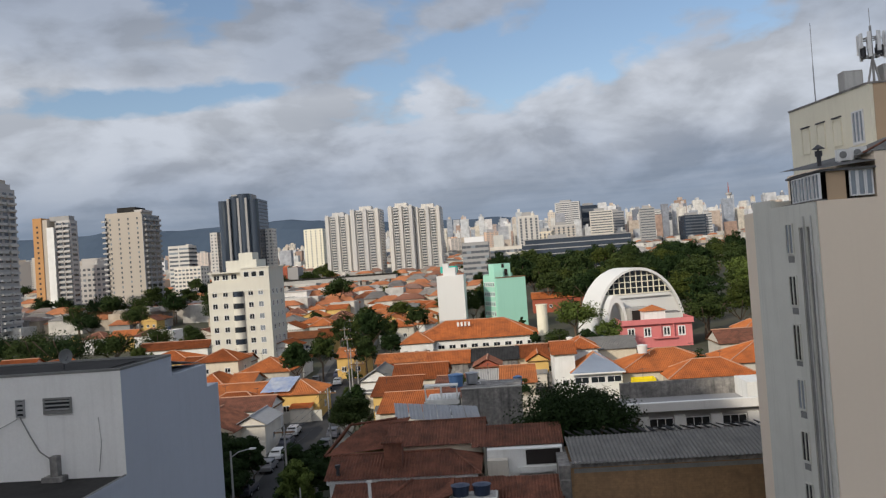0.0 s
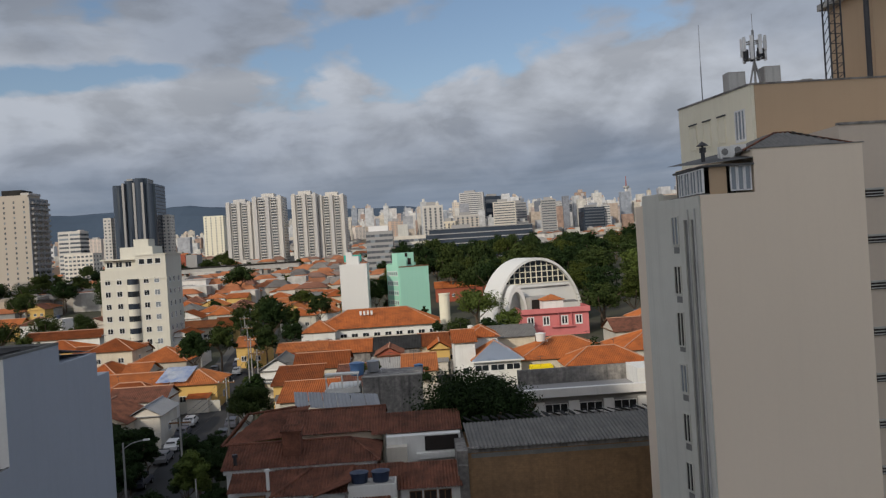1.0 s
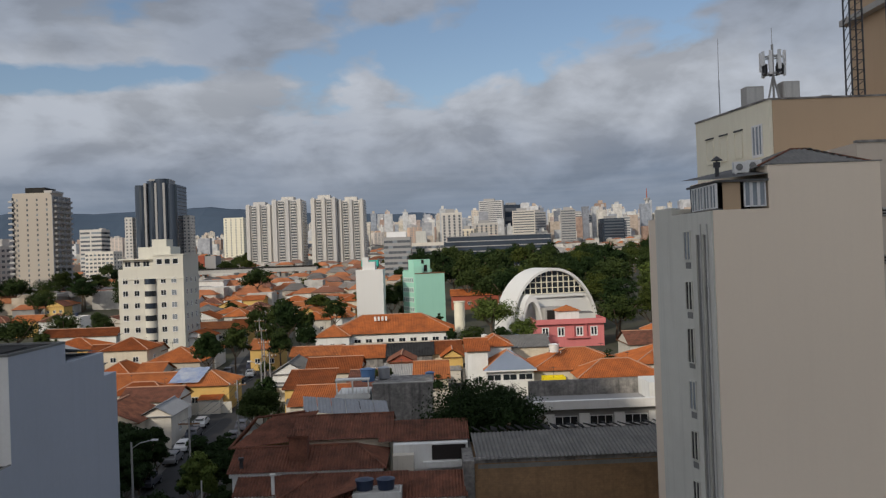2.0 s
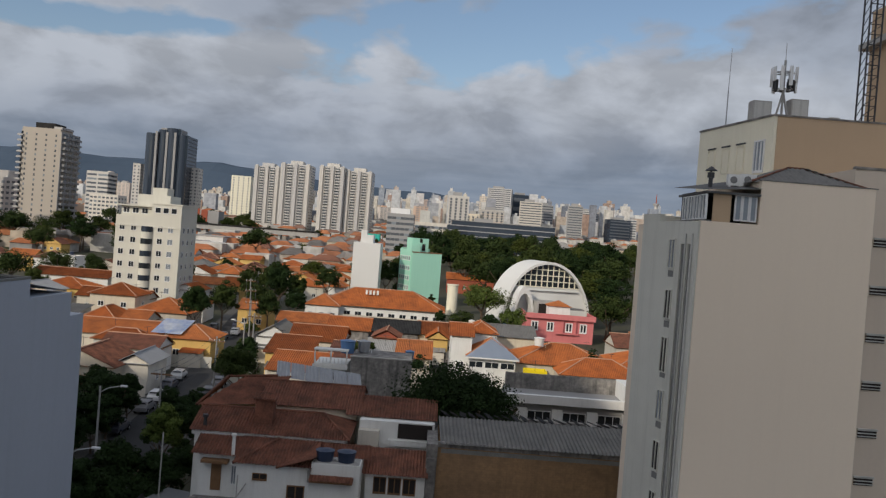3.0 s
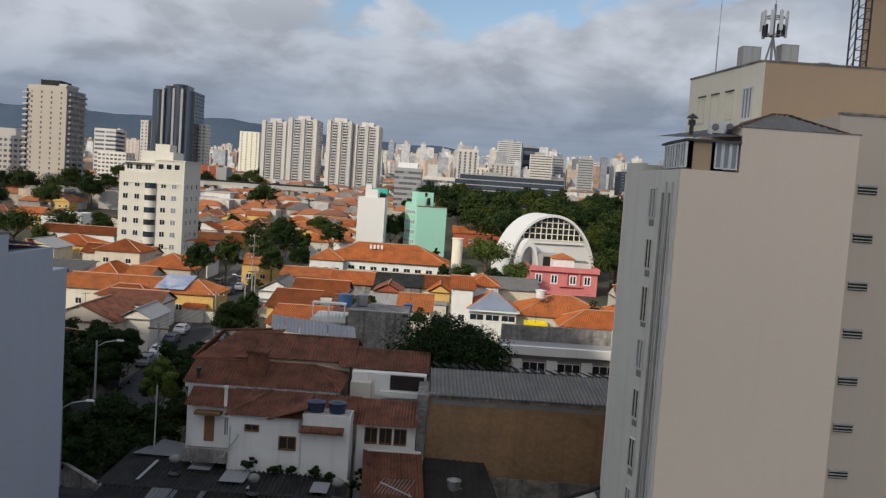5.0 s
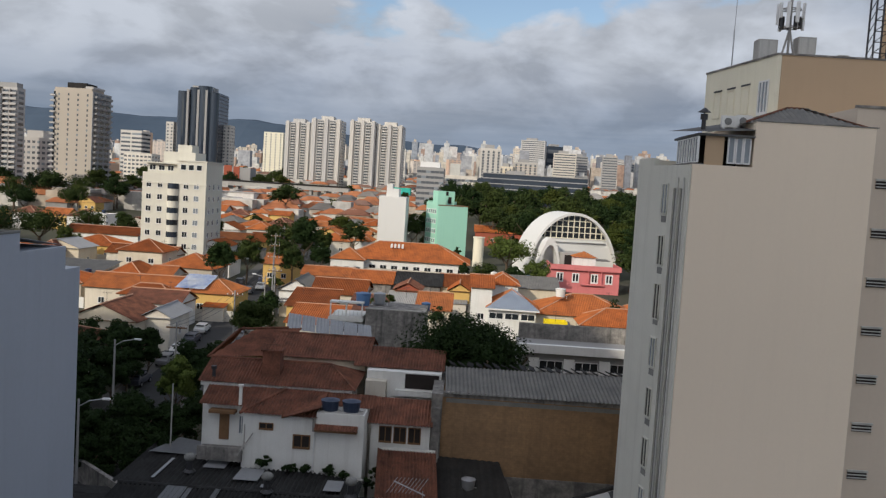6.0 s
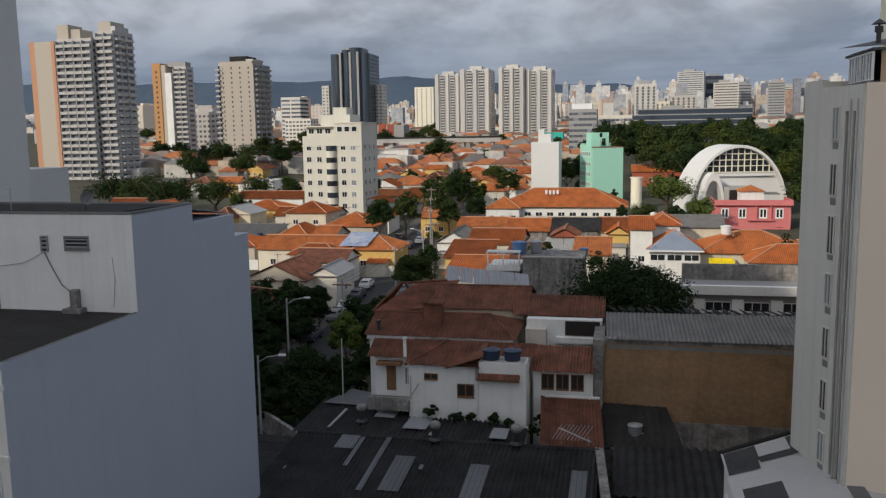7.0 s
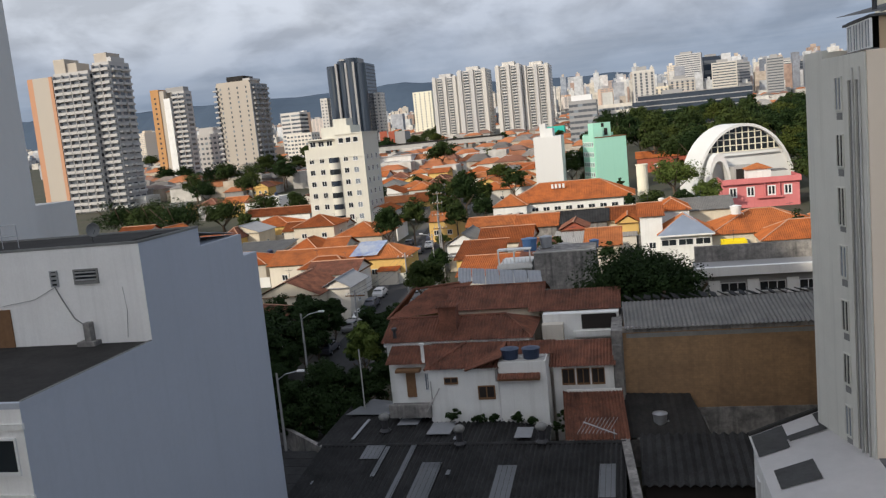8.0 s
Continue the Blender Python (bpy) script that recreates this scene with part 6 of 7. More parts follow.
# ---- skyline beyond the park ----
for x0, x1, y, h, wall, fl, cols, label in (
        (12, 34, 900, 48, "towerwhite", 15, 4, "white tower with dark corner windows"),
        (88, 131, 1500, 80, "towerwhite", 22, 6, "tall white gridded residential tower"),
        (138, 175, 1550, 73, "mirrorglass", 4, 1, "tall dark glass office tower"),
        (128, 163, 1300, 56, "farmix", 14, 5, "white gridded office block with setback"),
        (171, 195, 1400, 55, "towergrey", 12, 4, "plain grey concrete office tower"),
        (196, 218, 1250, 54, "towergrey", 14, 5, "grey concrete office tower with fine fins"),
        (257, 280, 1500, 52, "towerwhite", 14, 3, "white vertically striped apartment tower"),
        (284, 309, 1500, 48, "mirrorglass", 10, 2, "dark glass block with a white side"),
        (269, 304, 1300, 39, "mirrorglass", 8, 2, "dark glass block beside a white one"),
        (304, 314, 1310, 41, "towerwhite", 10, 1, "narrow white office block"),
        (58, 89, 1100, 37, "farmix", 11, 5, "pair of pale apartment blocks"),
        (36, 52, 1000, 30, "pale", 9, 3, "small pale rendered apartment block")):
    ob = thing("skyline_tower", (x0 + x1) / 2, y, ground_z(y), label, "building", (fl * 7) % 30 - 15, "skyline towers")
    w = x1 - x0
    part("wall", boxes((-w / 2, w / 2, 0, 22, -4, h)), wall, ob)
    part("roof_block", boxes((-w * 0.3, w * 0.15, 4, 16, h, h + 4)), "towergrey", ob)
    for c in range(cols):
        cx = -w / 2 + w * (c + 0.5) / cols
        if fl % 2:
            part("window_strip", boxes((cx - w / cols * 0.2, cx + w / cols * 0.2, -0.3, 0.1, 2, h - 2)), "glassgrey", ob)
    for k in range(fl):
        z = h * (k + 0.6) / (fl + 0.4)
        if fl % 2:
            part("slab", boxes((-w * 0.48, w * 0.48, -0.5, 0.05, z - 0.35, z + 0.35)), wall if wall != "mirrorglass" else "towergrey", ob)
        else:
            part("window_band", boxes((-w * 0.46, w * 0.46, -0.3, 0.1, z, z + h / fl * 0.38)), "glassgrey", ob)
sp = thing("broadcast_tower", 418, 1600, ground_z(1600), "tall white banded broadcast tower", "tower")
bm = bmesh.new()
cyl(bm, 0, 0, -2, 78, 4.2, 3.4, 12)
part("shaft", bm, "towerwhite", sp)
bm = bmesh.new()
for z in (50, 62, 74):
    cyl(bm, 0, 0, z, z + 4, 6, 6, 12)
part("gallery", bm, "towergrey", sp)
bm = bmesh.new()
cyl(bm, 0, 0, 78, 97, 1.2, 0.4, 8)
part("mast", bm, "redbrick", sp)

random.seed(11)


def far_variant(w, d, h, bands, top):
    ob = thing("distant_building", 0, -300, -400, "distant pale apartment block in the skyline", "building", group="distant skyline")
    part("wall", boxes((-w / 2, w / 2, -d / 2, d / 2, -6, h)), "farmix", ob)
    bm = bmesh.new()
    fh = h / bands
    for k in range(bands):
        for s in range(3):
            cx = -w / 2 + w * (s + 0.5) / 3
            box(bm, cx - w * 0.11, cx + w * 0.11, -d / 2 - 0.15, -d / 2 + 0.1, fh * (k + 0.35), fh * (k + 0.8))
    tagged(part("window", bm, "towergrey", ob), kind="stuff")
    if top:
        part("roof_block", boxes((-w * 0.25, w * 0.2, -d * 0.3, d * 0.3, h, h + 4)), "farmix", ob)
    return ob


variants = [far_variant(16, 14, 40, 13, True), far_variant(22, 16, 55, 17, True), far_variant(12, 12, 30, 10, False), far_variant(28, 16, 26, 8, False),
            far_variant(14, 14, 64, 20, True)]
count = 0
for k in range(450):
    y = 620 * (4200 / 620) ** (random.random() ** 0.75)
    x = random.uniform(-0.86, 0.62) * y
    lane = x / y
    if y < 1150 and -0.42 < lane < 0.45:
        continue
    if 0.0 < lane < 0.30 and y < 1700:
        continue
    if random.random() < (0.35 if lane < -0.12 else 0.0):
        continue
    s = random.uniform(0.55, 1.15) * (0.7 if lane < -0.16 else 0.95)
    if y > 2600:
        s *= 1.15
    copy_thing(random.choice(variants), Matrix.Translation((x, y, ground_z(y))) @ pose(0, 0, 0, 0, 0, random.uniform(-35, 35)) @ Matrix.Diagonal((random.uniform(0.8, 1.3), 1, s, 1)))
    count += 1
    if count > 290:
        break
for v in variants:
    for o in [*v.children_recursive, v]:
        bpy.data.objects.remove(o)

# carpet of distant low roofs, trees and blocks
bm, cb2, sky_bm = bmesh.new(), bmesh.new(), bmesh.new()


def roof_prism(bm, x, y, z, w, d, rise):
    p = [bm.verts.new(c) for c in ((x - w / 2, y, z), (x + w / 2, y, z), (x + w / 2, y + d, z), (x - w / 2, y + d, z), (x - w * 0.2, y + d / 2, z + rise), (x + w * 0.2, y + d / 2, z + rise))]
    for f in ((0, 1, 5, 4), (1, 2, 5), (2, 3, 4, 5), (3, 0, 4)):
        bm.faces.new([p[i] for i in f])


for k in range(3000):
    y = 330 * (3600 / 330) ** random.random()
    lane = random.uniform(-0.75, 0.55)
    x = lane * y
    if -0.03 < lane < 0.34 and y < 640 or y < 420 and random.random() < 0.3:
        continue
    w, d, h = random.uniform(8, 15), random.uniform(8, 13), random.uniform(3, 6) * (1 + y / 2600)
    z = ground_z(y)
    if random.random() < (0.8 if y < 900 else 0.5):
        box(cb2, x - w / 2, x + w / 2, y, y + d, z - 2, z + h)
        roof_prism(bm, x, y - 0.5, z + h + 0.02, w + 1, d + 1, random.uniform(1.8, 3.0))
    else:
        box(cb2, x - w / 2, x + w / 2, y, y + d, z - 2, z + h * 1.3)
for k in range(2600):
    y = random.uniform(1300, 4000)
    lane = random.uniform(-0.14, 0.5) if random.random() < 0.6 else random.uniform(-0.85, -0.14)
    w, d = random.uniform(8, 19), 14
    h = random.uniform(24, 88) * random.uniform(0.55, 1.0) * (1.25 if y > 2500 else 0.9) * (1.0 if lane > -0.14 else 0.55)
    z = ground_z(y)
    x = lane * y
    box(sky_bm, x - w / 2, x + w / 2, y, y + d, z - 4, z + h)
    if k % 2:
        box(sky_bm, x - w / 5, x + w / 5, y + 3, y + 10, z + h, z + h + 5)
tagged(new("distant_roofs", finish(bm, "distant_roofs", islands("distant_tile", [(0, (0.36, 0.13, 0.06)), (0.35, (0.44, 0.18, 0.085)), (0.55, (0.22, 0.1, 0.065)), (0.7, (0.25, 0.23, 0.21)), (0.85, (0.13, 0.12, 0.115)), (1, (0.5, 0.48, 0.45))]))),
       "carpet of distant low orange tile roofs", "houses", kind="stuff")
tagged(new("distant_walls", finish(cb2, "distant_walls", islands("distant_wall", [(0, (0.5, 0.48, 0.44)), (0.4, (0.62, 0.6, 0.56)), (0.7, (0.3, 0.29, 0.28)), (1, (0.5, 0.42, 0.32))]))),
       "carpet of distant low pale buildings", "houses", kind="stuff")
tagged(new("distant_skyline", finish(sky_bm, "distant_skyline", islands("distant_blocks", [(0, (0.30, 0.33, 0.38)), (0.2, (0.62, 0.62, 0.61)), (0.42, (0.58, 0.53, 0.45)), (0.55, (0.36, 0.25, 0.20)), (0.66, (0.68, 0.68, 0.68)), (0.85, (0.16, 0.18, 0.22)), (1, (0.6, 0.6, 0.62))]))),
       "dense far skyline of pale apartment blocks", "buildings", kind="stuff")

# more houses of the quarter, row by row
random.seed(21)
ROWS = ((-152, -140, 258), (-96, -84, 176), (-118, -92, 150), (-120, -92, 168), (-125, -108, 190), (-56, -49, 186), (-62, -50, 205), (-64, -50, 222), (-58, -50, 240), (-76, -52, 258), (-80, -56, 276), (-88, -60, 296),
        (-40, -24, 238), (-42, -24, 256), (-46, -22, 276), (-52, -20, 296), (-58, -24, 318), (-60, -28, 342), (-100, -66, 322), (-104, -70, 350), (38, 66, 168), (40, 70, 128), (48, 80, 188),
        (-62, -50, 152), (-40, -34, 180), (-100, -80, 250), (-140, -115, 262), (-165, -145, 338))
for x0, x1, y in ROWS:
    x = x0
    while x < x1 - 4:
        w = random.uniform(6.5, 11)
        house(x, min(x + w, x1), y + random.uniform(-2, 2), random.uniform(8, 11), random.uniform(3.6, 5.0), random.choice(("hip", "gable_x", "gable_x", "gable_y", "hip")), random.uniform(1.5, 2.4),
              random.choice(("pale", "white", "pale", "yellow")), random.choice(("tile", "tile", "tile", "tile", "fibro", "tilered")), n=random.choice((1, 2, 3)), pitch=0.45 if y > 200 else 0.3, side=False)
        x += w + random.uniform(0.1, 1.6)

# ---- small things on the house roofs ----
random.seed(44)
for ob, w, d, h, rise, kind in HOUSES:
    bx, by, bz = ob.matrix_basis.translation
    if by > 260:
        continue
    lift = h + (rise * 0.55 if kind != "flat" else 0.05)
    if random.random() < 0.5:
        a = thing("house_antenna", bx + random.uniform(-0.3, 0.3) * w, by + random.uniform(-0.1, 0.2) * d, bz + lift, "thin television antenna on a tiled roof", "antenna", random.uniform(0, 90), "house antennas")
        bm = bmesh.new()
        tube(bm, [(0, 0, -0.8), (0, 0, 2.0)], 0.03, 5)
        part("mast", bm, "darkmetal", a)
        bm = bmesh.new()
        tube(bm, [(-0.6, 0, 1.8), (0.6, 0, 1.8)], 0.02, 4)
        part("boom", bm, "darkmetal", a)
        for k in range(4):
            bm = bmesh.new()
            tube(bm, [(-0.5 + 0.33 * k, -0.4, 1.82), (-0.5 + 0.33 * k, 0.4, 1.82)], 0.014, 4)
            part("element", bm, "darkmetal", a)
    if random.random() < 0.16:
        tank(bx + random.uniform(-0.3, 0.3) * w, by + 0.42 * d, bz + h + 0.4, 0.6, 0.9, random.choice(("tankblue", "tank", "white")), "small water tank behind a roof ridge")
    if random.random() < 0.4:
        c = thing("yard_wall", bx + 0.1 * w, by - d / 2 - 1.6, bz, "low stained yard wall before a house", "wall", group="yard walls")
        part("wall", boxes((-w / 2, w / 2, -0.1, 0.1, -1, random.uniform(1.8, 2.8))), random.choice(("pale", "cement", "pale", "white")), c)
    if random.random() < 0.3:
        c = thing("lean_to", bx + random.uniform(-0.25, 0.25) * w, by - d / 2 - 1.2, bz, "low lean-to with a sheet roof before a house", "shed", group="lean-tos")
        ww = random.uniform(2.2, 4.0)
        part("wall", boxes((-ww / 2, ww / 2, -1.0, 1.1, -1, 2.4)), "pale", c)
        bm = bmesh.new()
        slope(bm, (-ww / 2 - 0.2, -1.3, 2.45), (ww / 2 + 0.2, -1.3, 2.45), (0, 2.5, 0.5), 0, 0, 0.3, 0.04)
        part("roof", bm, random.choice(("fibro", "sheet", "tile", "fibrodark")), c)

# ---- trees ----


def crown_mesh(seed, rx, rz, clumps, leaves, size, mat):
    """A crown of leaf sprays in uneven, flattened clumps of many sizes, ragged at the rim and with gaps between them."""
    rnd = random.Random(seed)
    verts, faces = [], []
    lobes = [(rnd.uniform(0, 6.283), rnd.uniform(0.82, 1.12)) for _ in range(7)]
    for c in range(clumps):
        a, el = rnd.uniform(0, 6.283), math.asin(rnd.uniform(-0.45, 1.0))
        r = rnd.uniform(0.2, 0.80) * min(lobes, key=lambda q: abs(math.atan2(math.sin(a - q[0]), math.cos(a - q[0]))))[1]
        cx, cy, cz = r * rx * math.cos(a) * math.cos(el), r * rx * math.sin(a) * math.cos(el), r * rz * math.sin(el)
        cr = rnd.uniform(0.14, 0.36) * rx
        wx, wy, wz = rnd.uniform(0.75, 1.2), rnd.uniform(0.75, 1.2), rnd.uniform(0.45, 0.8)
        for k in range(leaves):
            d = Vector((rnd.gauss(0, 1), rnd.gauss(0, 1), rnd.gauss(0, 1)))
            d.normalize()
            rad = cr * rnd.uniform(0.25, 1.15) ** 0.5
            p = Vector((cx, cy, cz)) + Vector((d.x * rad * wx, d.y * rad * wy, d.z * rad * wz))
            n = (d + Vector((rnd.uniform(-1, 1), rnd.uniform(-1, 1), rnd.uniform(-0.2, 1.4)))).normalized()
            q = n.to_track_quat("Z", "Y")
            s = size * rnd.uniform(0.5, 1.25)
            i = len(verts)
            spin = rnd.uniform(0, 6.283)
            for u, v in ((-1, -0.4), (0.1, -0.65), (1, 0.12), (-0.1, 0.6)):
                verts.append(p + q @ Vector(((u * math.cos(spin) - v * math.sin(spin)) * s, (u * math.sin(spin) + v * math.cos(spin)) * s, rnd.uniform(-0.25, 0.25) * s)))
            faces.append((i, i + 1, i + 2, i + 3))
    me = bpy.data.meshes.new("crown")
    me.from_pydata(verts, [], faces)
    me.materials.append(M[mat])
    return me


def trunk_bm(h, r, limbs, reach, seed):
    rnd = random.Random(seed)
    bm = bmesh.new()
    pts = [(0, 0, -0.6), (0.1 * r, 0, h * 0.4), (rnd.uniform(-0.3, 0.3), rnd.uniform(-0.3, 0.3), h)]
    for k in range(2):
        a, b = Vector(pts[k]), Vector(pts[k + 1])
        cylr = (r, r * 0.8, r * 0.6)
        q = (b - a).to_track_quat("Z", "Y")
        rings = [[bm.verts.new(p + q @ Vector((rr * math.cos(0.7854 * i), rr * math.sin(0.7854 * i), 0))) for i in range(8)] for p, rr in ((a, cylr[k]), (b, cylr[k + 1]))]
        for i in range(8):
            j = (i + 1) % 8
            bm.faces.new((rings[0][i], rings[0][j], rings[1][j], rings[1][i]))
    for k in range(limbs):
        a = 6.283 * k / limbs + rnd.uniform(-0.4, 0.4)
        s = Vector(pts[2]) * rnd.uniform(0.75, 1.0)
        tube(bm, [s, s + Vector((reach * 0.4 * math.cos(a), reach * 0.4 * math.sin(a), reach * 0.35)), s + Vector((reach * 0.8 * math.cos(a), reach * 0.8 * math.sin(a), reach * 0.8))], r * 0.28, 5)
    return bm


def tree(x, y, top, rx, rz, mat="leaf", seed=1, clumps=26, leaves=90, size=0.34, label="", name="tree", group="trees"):
    """A tree whose crown tops out top metres over the ground, with half-width rx and half-height rz."""
    z0 = ground_z(y)
    ob = thing(name, x, y, z0, label or "broadleaf tree with a dense dark green crown", "tree", random.uniform(0, 360), group)
    part("crown", crown_mesh(seed, rx, rz, clumps, leaves, size, mat), None, ob, "", Matrix.Translation((0, 0, top - rz)))
    part("trunk", trunk_bm(max(0.8, top - 1.6 * rz), max(0.14, rx * 0.07), 5, rx, seed), "bark", ob)
    return ob


tree(4.3, 84.5, 15.0, 7.2, 6.6, "leafdark", 3, 230, 300, 0.15, "large rounded dark green tree behind the shed")
tree(-22.2, 104, 10.8, 3.3, 3.3, "leaf", 4, 90, 200, 0.14, "rounded street tree in front of the houses")
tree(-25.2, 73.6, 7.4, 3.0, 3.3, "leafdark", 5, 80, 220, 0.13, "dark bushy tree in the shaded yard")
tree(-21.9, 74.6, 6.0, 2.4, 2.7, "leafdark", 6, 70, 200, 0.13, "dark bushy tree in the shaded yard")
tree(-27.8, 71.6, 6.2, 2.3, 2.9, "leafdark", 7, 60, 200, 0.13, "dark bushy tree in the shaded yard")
tree(-23.2, 80, 8.9, 2.2, 3.2, "leaflight", 8, 60, 160, 0.13, "feathery lighter green tree by the street")
for k, (x, y, top, rx, rz) in enumerate(((-24.6, 70.6, 4.8, 2.7, 2.6), (-22.2, 71.8, 4.4, 2.3, 2.4), (-27.0, 70.0, 4.6, 2.3, 2.5), (-34.2, 84, 6.0, 2.2, 2.8), (-33.8, 89.5, 6.4, 2.2, 3.0),
                                         (-34.4, 95, 6.0, 2.1, 2.8), (-24.2, 90, 6.6, 2.2, 3.0), (-23.6, 96.5, 6.2, 2.0, 2.9), (-34.6, 101.5, 5.6, 1.9, 2.6), (-33.0, 78.5, 5.6, 2.0, 2.6))):
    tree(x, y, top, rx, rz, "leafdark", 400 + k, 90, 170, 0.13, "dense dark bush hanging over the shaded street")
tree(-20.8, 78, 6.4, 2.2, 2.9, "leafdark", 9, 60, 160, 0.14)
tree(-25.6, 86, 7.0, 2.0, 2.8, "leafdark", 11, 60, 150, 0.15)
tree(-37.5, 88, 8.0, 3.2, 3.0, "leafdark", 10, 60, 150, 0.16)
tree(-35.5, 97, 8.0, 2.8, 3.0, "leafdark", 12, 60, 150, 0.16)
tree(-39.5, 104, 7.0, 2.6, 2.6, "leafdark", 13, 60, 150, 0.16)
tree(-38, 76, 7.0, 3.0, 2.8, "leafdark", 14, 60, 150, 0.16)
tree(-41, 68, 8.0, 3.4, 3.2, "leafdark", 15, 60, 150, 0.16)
for k, (x, y, hgt) in enumerate(((-9.6, 66.5, 1.0), (-8.2, 66.2, 1.4), (-6.4, 66.2, 1.2), (-5.2, 66.1, 0.9), (-3.2, 66.6, 2.4), (-2.9, 68.0, 3.0), (-11.6, 66.4, 1.8))):
    bush = thing("bush", x, y, 4.4 if hgt < 2 else 3.0, "small dark weed bush at the foot of the white wall", "plant", group="weeds")
    part("crown", crown_mesh(200 + k, 0.7, hgt * 0.5, 14, 60, 0.09, "leafdark"), None, bush, "", Matrix.Translation((0, 0, hgt * 0.45)))
for k, (x, y, hh, rr) in enumerate(((-36.5, 84, 8.5, 3.0), (-35.8, 91, 7.5, 2.6), (-26.2, 93, 7.5, 2.4), (-37.5, 101, 7.0, 2.6), (-40.5, 96, 7.5, 3.0), (-43, 88, 7.0, 3.0), (-36.6, 78, 6.5, 2.6), (-25.6, 99, 6.0, 2.0), (-44.0, 106, 6.5, 2.6), (-36.5, 107, 5.5, 1.8))):
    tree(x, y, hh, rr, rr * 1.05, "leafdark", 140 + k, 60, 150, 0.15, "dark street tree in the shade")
random.seed(8)
for k, (x, y, top, rx, rz) in enumerate(((-35.5, 200, 14.5, 3.9, 5.6), (-39, 206, 13.5, 3.6, 5.0), (-33, 212, 11, 2.8, 4.2), (-41, 170, 12, 3.6, 4.2), (-44.5, 163, 11, 3.6, 4.0), (-36.5, 185, 10, 3.2, 3.6),
                                         (-33, 176, 9.5, 3.0, 3.4), (-49, 178, 9, 3.0, 3.2), (-30, 190, 9, 3.0, 3.4), (-52, 190, 8, 2.6, 3), (-45, 212, 11, 3.8, 4.4), (-46.5, 225, 11, 4, 4.4),
                                         (-121, 215, 12.5, 9.8, 6.2), (-133, 222, 12, 9.2, 6.0), (-110, 220, 11.5, 8.2, 5.6), (-104, 236, 10, 5, 4), (-145, 225, 12, 9.0, 5.6), (-128, 205, 8.5, 5, 3.6), (-92, 232, 10, 4.4, 4),
                                         (-86, 262, 11, 5, 4.6), (-158, 300, 12, 6, 5), (-178, 330, 14, 8, 6), (-150, 320, 12, 7, 5), (-165, 360, 14, 8, 6), (-190, 372, 15, 8, 6), (-120, 330, 12, 6, 5),
                                         (13.5, 206, 12.4, 6.6, 4.6), (7.5, 182, 8.2, 3.6, 3.4), (14, 181, 7.6, 3.2, 3.0), (19.0, 190, 9.0, 3.6, 3.8), (44, 205, 12, 6, 5), (-28, 232, 12, 4, 4.6), (46.5, 213, 17, 6.0, 7.5), (53, 207, 15.5, 6, 7), (45, 234, 17, 6, 7.5), (-13.5, 255, 14, 4, 5.5),
                                         (-10, 262, 15, 4, 6), (-26, 300, 9, 4, 3.6), (-96, 205, 8, 2.6, 3.2), (-74, 232, 9, 4, 3.6), (-72, 248, 9, 4, 3.8), (-47, 258, 10, 4, 4), (-30, 262, 8, 3.4, 3.2))):
    tree(x, y, top, rx, rz, "leaflight" if k in (26, 29) else "leaf" if k % 4 else "leafdark", 30 + k, 60, 100, 0.22 + 0.05 * (rx > 5))
random.seed(77)
for k in range(34):
    x, y = random.uniform(-105, 30), random.uniform(120, 320)
    if -30 < x < 8 and 196 < y < 225 or 20 < x and 190 < y:
        continue
    r = random.uniform(1.3, 2.6)
    tree(x, y, random.uniform(5.0, 7.5), r, r * 1.1, "leaf" if k % 3 else "leafdark", 300 + k % 6, 36, 70, 0.2, "small garden tree between the houses")
# park wood
protos = []
for k in range(5):
    z = thing("park_tree", 0, -300, -400, "tall dense park tree in the wood behind the church", "tree", group="park trees")
    part("crown", crown_mesh(90 + k, 6.2, 5.4, 60, 80, 0.36, ("leaf", "leafdark", "leaf", "leaf", "leaflight")[k]), None, z, "", Matrix.Translation((0, 0, 10)))
    part("trunk", trunk_bm(7, 0.4, 5, 5.5, 90 + k), "bark", z)
    protos.append(z)
random.seed(31)
for k in range(185):
    y = random.uniform(235, 560)
    x = random.uniform(-0.02, 0.42) * y + random.uniform(-4, 4)
    if y < 262 and x < 42:
        continue
    if y < 300 and (x < 14 or x < 40 and y < 256):
        continue
    if x < 36 and 466 < y:
        continue
    s = random.uniform(0.85, 1.3)
    pick = protos[random.choice((0, 1, 1, 2, 3, 3))] if not (y < 300 and x > 45 and random.random() < 0.6) else protos[4]
    copy_thing(pick, Matrix.Translation((x, y, ground_z(y))) @ pose(0, 0, 0, 0, 0, random.uniform(0, 360)) @ Matrix.Diagonal((s, s, s * random.uniform(0.85, 1.15), 1)))
for k in range(60):
    y = random.uniform(340, 900)
    x = random.uniform(-0.66, -0.20 if y < 720 else -0.05) * y
    s = random.uniform(0.7, 1.2)
    copy_thing(protos[k % 4], Matrix.Translation((x, y, ground_z(y))) @ pose(0, 0, 0, 0, 0, random.uniform(0, 360)) @ Matrix.Diagonal((s * 1.2, s * 1.2, s, 1)))
for k in range(40):
    y = random.uniform(250, 640)
    x = random.uniform(-0.21, -0.03) * y
    if -0.135 < x / y < -0.115:
        continue
    s = random.uniform(0.35, 0.7)
    copy_thing(protos[k % 4], Matrix.Translation((x, y, ground_z(y))) @ pose(0, 0, 0, 0, 0, random.uniform(0, 360)) @ Matrix.Diagonal((s, s, s, 1)))
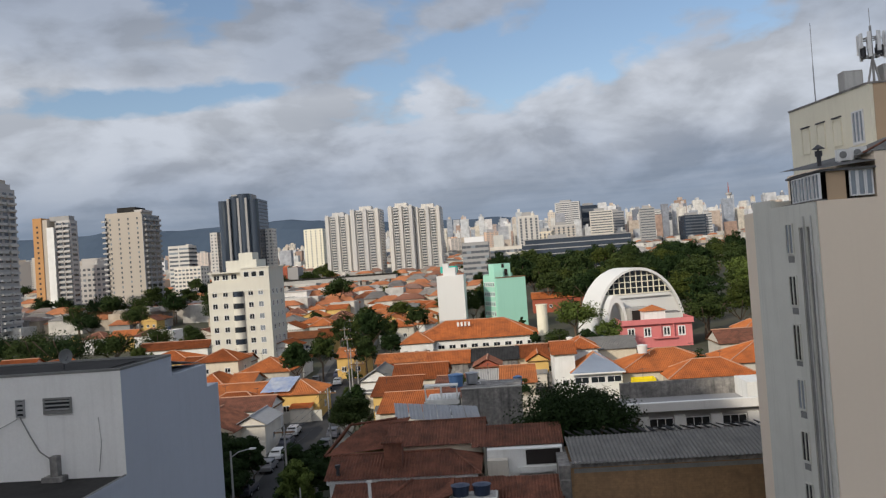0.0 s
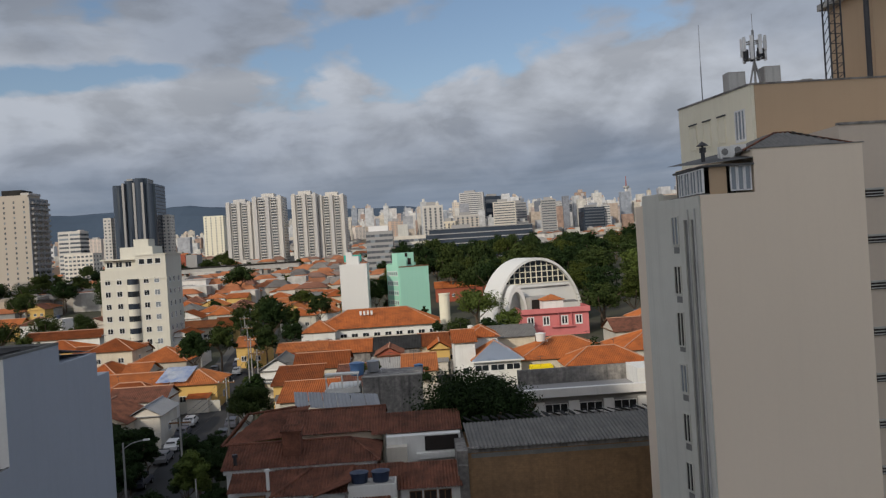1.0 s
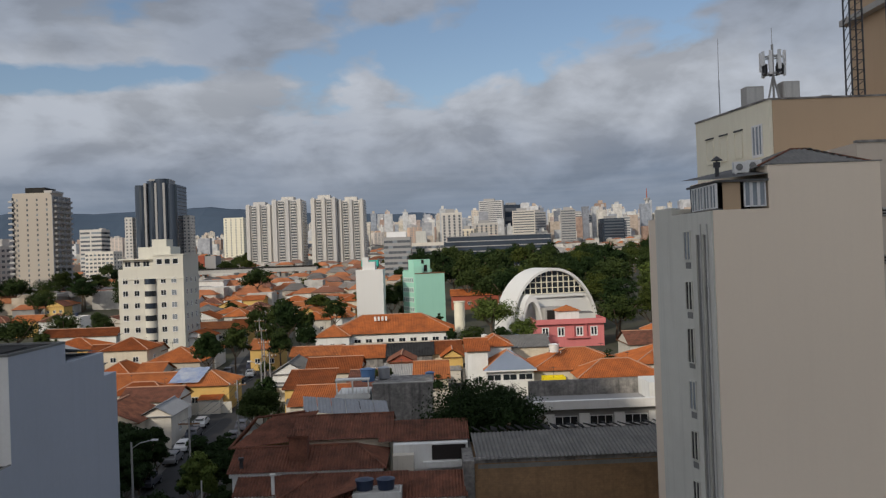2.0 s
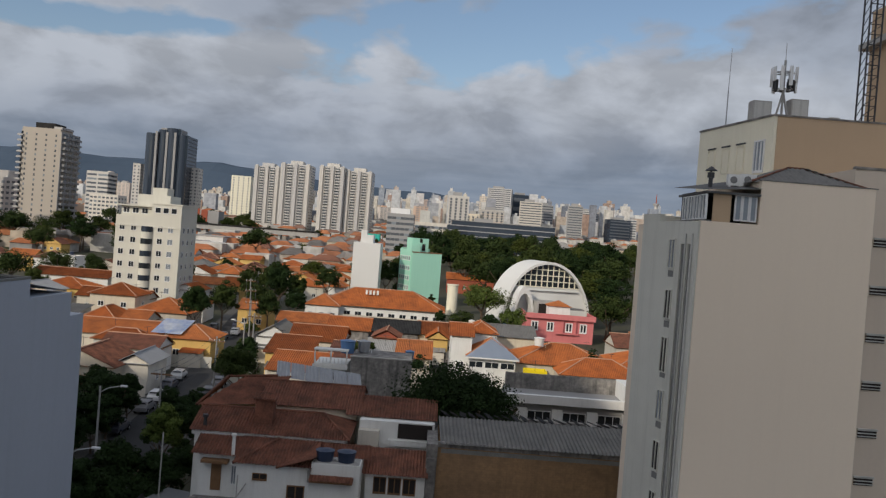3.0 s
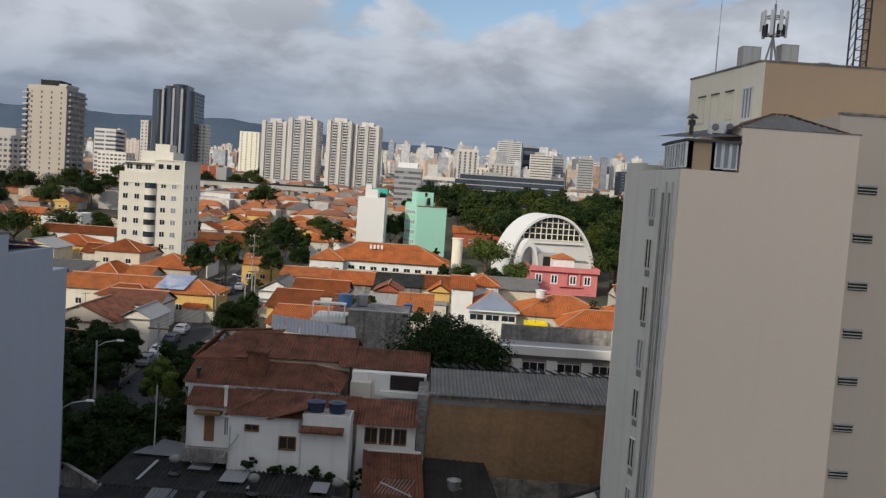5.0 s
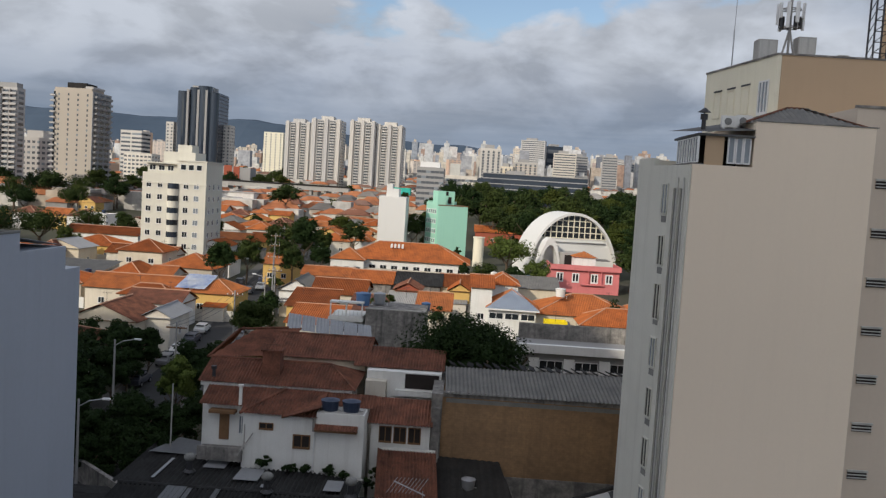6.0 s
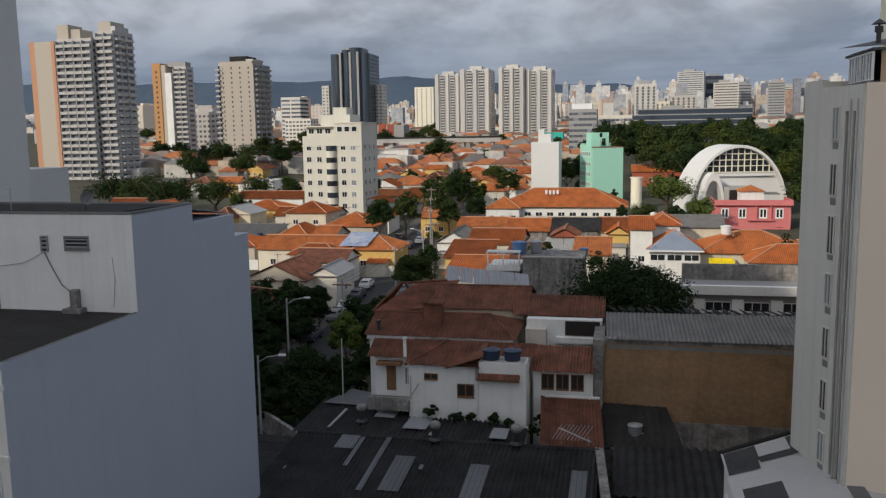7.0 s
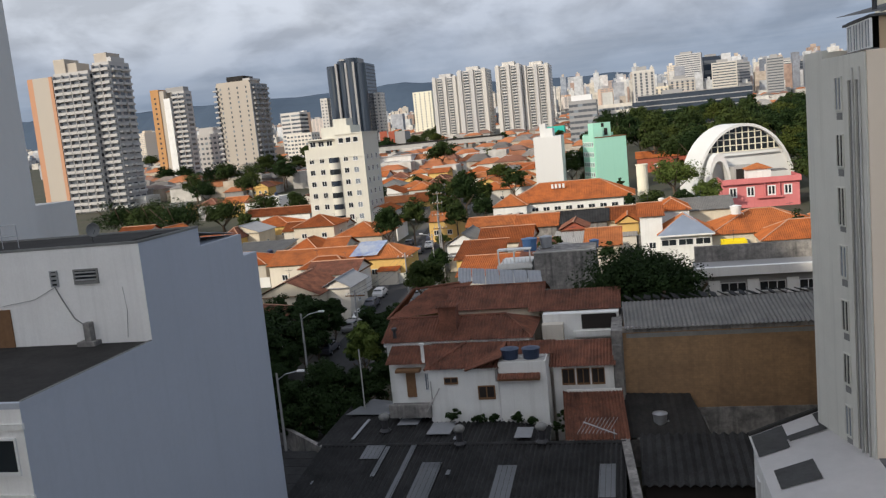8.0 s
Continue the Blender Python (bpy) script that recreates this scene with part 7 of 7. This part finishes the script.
for v in protos:
    for o in [*v.children_recursive, v]:
        bpy.data.objects.remove(o)

# ---- street furniture ----


def car(x, y, rz, label):
    ob = thing("car", x, y, ground_z(y) + 0.17, label, "car", rz, "parked cars")
    prof = ((-2.1, 0.35), (-2.1, 0.85), (-1.75, 0.95), (-1.25, 1.45), (0.6, 1.48), (1.2, 1.0), (2.0, 0.85), (2.1, 0.4))
    bm = bmesh.new()
    rows = [[bm.verts.new((s * (0.82 if z < 1.2 else 0.66), u, z)) for u, z in prof] for s in (-1, 1)]
    bm.faces.new(rows[0])
    bm.faces.new(rows[1][::-1])
    for i in range(len(prof)):
        j = (i + 1) % len(prof)
        bm.faces.new((rows[0][i], rows[1][i], rows[1][j], rows[0][j]))
    bmesh.ops.bevel(bm, geom=bm.edges[:], offset=0.05, segments=1, affect="EDGES")
    part("body", bm, "carpaint", ob)
    part("windscreen", boxes((-0.6, 0.6, -0.02, 0.02, -0.3, 0.3)), "pane", ob, "", pose(0, 0.95, 1.26, -52, 0, 0))
    part("rear_window", boxes((-0.58, 0.58, -0.02, 0.02, -0.26, 0.26)), "pane", ob, "", pose(0, -1.54, 1.22, 42, 0, 0))
    for s in (-1, 1):
        part("side_window", boxes((s * 0.73 - 0.03, s * 0.73 + 0.03, -1.1, 0.6, 1.02, 1.36)), "pane", ob)
        for u in (-1.3, 1.3):
            bm = bmesh.new()
            cyl(bm, 0, 0, -0.1, 0.1, 0.32, seg=14)
            w = part("wheel", bm, "tyre", ob, "", Matrix.Translation((s * 0.78, u, 0.32)) @ pose(0, 0, 0, 0, 90, 0))
            bm = bmesh.new()
            cyl(bm, 0, 0, -0.11, 0.11, 0.18, seg=12)
            part("rim", bm, "metalgrey", w)
    return ob


random.seed(3)
for x, y, rz in ((-34.6, 108, 2), (-35.0, 114, 2), (-35.6, 121, 3), (-29.2, 118, 3), (-29.6, 125, 4), (-36.4, 128, 5), (-34.2, 98, 1), (-44, 176, 8), (-40.5, 182, 6), (-38.5, 172, 7), (-41, 156, 88), (-46, 157, 90), (-52, 156.5, 90), (-39.5, 166, 7)):
    car(x, y, rz + random.uniform(-1, 1), "small parked car by the kerb of the street")


def pole(x, y, h, lamp=0, label="grey concrete utility pole with cross arms"):
    ob = thing("street_lamp" if lamp else "utility_pole", x, y, ground_z(y), label, "pole", group="street poles")
    bm = bmesh.new()
    cyl(bm, 0, 0, -0.5, h, 0.14, 0.09, 8)
    part("pole", bm, "towergrey", ob)
    if lamp:
        bm = bmesh.new()
        tube(bm, [(0, 0, h - 0.6), (lamp * 0.8, 0, h - 0.1), (lamp * 2.0, 0, h + 0.15)], 0.05)
        part("arm", bm, "metalgrey", ob)
        part("lamp_head", boxes((lamp * 2.0 - 0.1, lamp * 2.0 + 0.5, -0.14, 0.14, h + 0.08, h + 0.22)), "frame", ob)
    else:
        part("cross_arm", boxes((-1.1, 1.1, -0.06, 0.06, h - 0.7, h - 0.55)), "wood", ob)
        for k in range(4):
            part("insulator", boxes((-1.0 + 0.65 * k, -0.92 + 0.65 * k, -0.05, 0.05, h - 0.55, h - 0.35)), "frame", ob)
    return ob


pole(-29.6, 80, 9.6, 1, "street lamp with a short arm over the shaded street")
pole(-26.4, 66, 8.0, 1, "street lamp with a short arm over the shaded street")
mast = thing("thin_mast", -20.4, 70, ground_z(70), "thin pale pole in the shaded yard", "pole")
bm = bmesh.new()
tube(bm, [(0, 0, -0.5), (0.05, 0, 8.6)], 0.06)
part("pole", bm, "concrete", mast)
pole(-28.0, 132, 9.0, -1, "street lamp by the corner house")
POLES = [(-26.6, 110), (-27.2, 135), (-31.5, 152), (-36, 172), (-40.5, 192), (-43, 212), (-26.5, 88)]
for x, y in POLES:
    pole(x, y, 10.0)
lines = thing("overhead_cables", 0, 0, 0, "sagging dark overhead cables between the street poles", "cables")
for (xa, ya), (xb, yb) in zip(sorted(POLES, key=lambda p: p[1]), sorted(POLES, key=lambda p: p[1])[1:]):
    for off, hh in ((-0.9, 9.6), (0.0, 9.6), (0.9, 9.6), (0.2, 7.6)):
        bm = bmesh.new()
        pts = []
        for i in range(9):
            u = i / 8
            y = ya + (yb - ya) * u
            pts.append((xa + (xb - xa) * u + off, y, (ground_z(ya) * (1 - u) + ground_z(yb) * u) + hh - 2.2 * u * (1 - u)))
        tube(bm, pts, 0.02, 4)
        part("cable", bm, "darkmetal", lines)
ta = thing("yagi_antenna", 1.2, 62.5, 4.6, "bent rake-like television antenna lying over the roof edge", "antenna", group="roof antennas")
bm = bmesh.new()
tube(bm, [(-2.2, 0.3, 1.2), (0.2, -0.4, 0.5)], 0.05)
tube(bm, [(0, 0, 0), (0, 0, 0.7)], 0.04)
part("boom", bm, "metalgrey", ta)
for k in range(9):
    u = k / 8
    bm = bmesh.new()
    tube(bm, [(-2.6 + 2.2 * u, -0.9, 0.75), (-2.0 + 2.3 * u, 1.3, 1.15)], 0.018)
    part("element", bm, "metalgrey", ta)
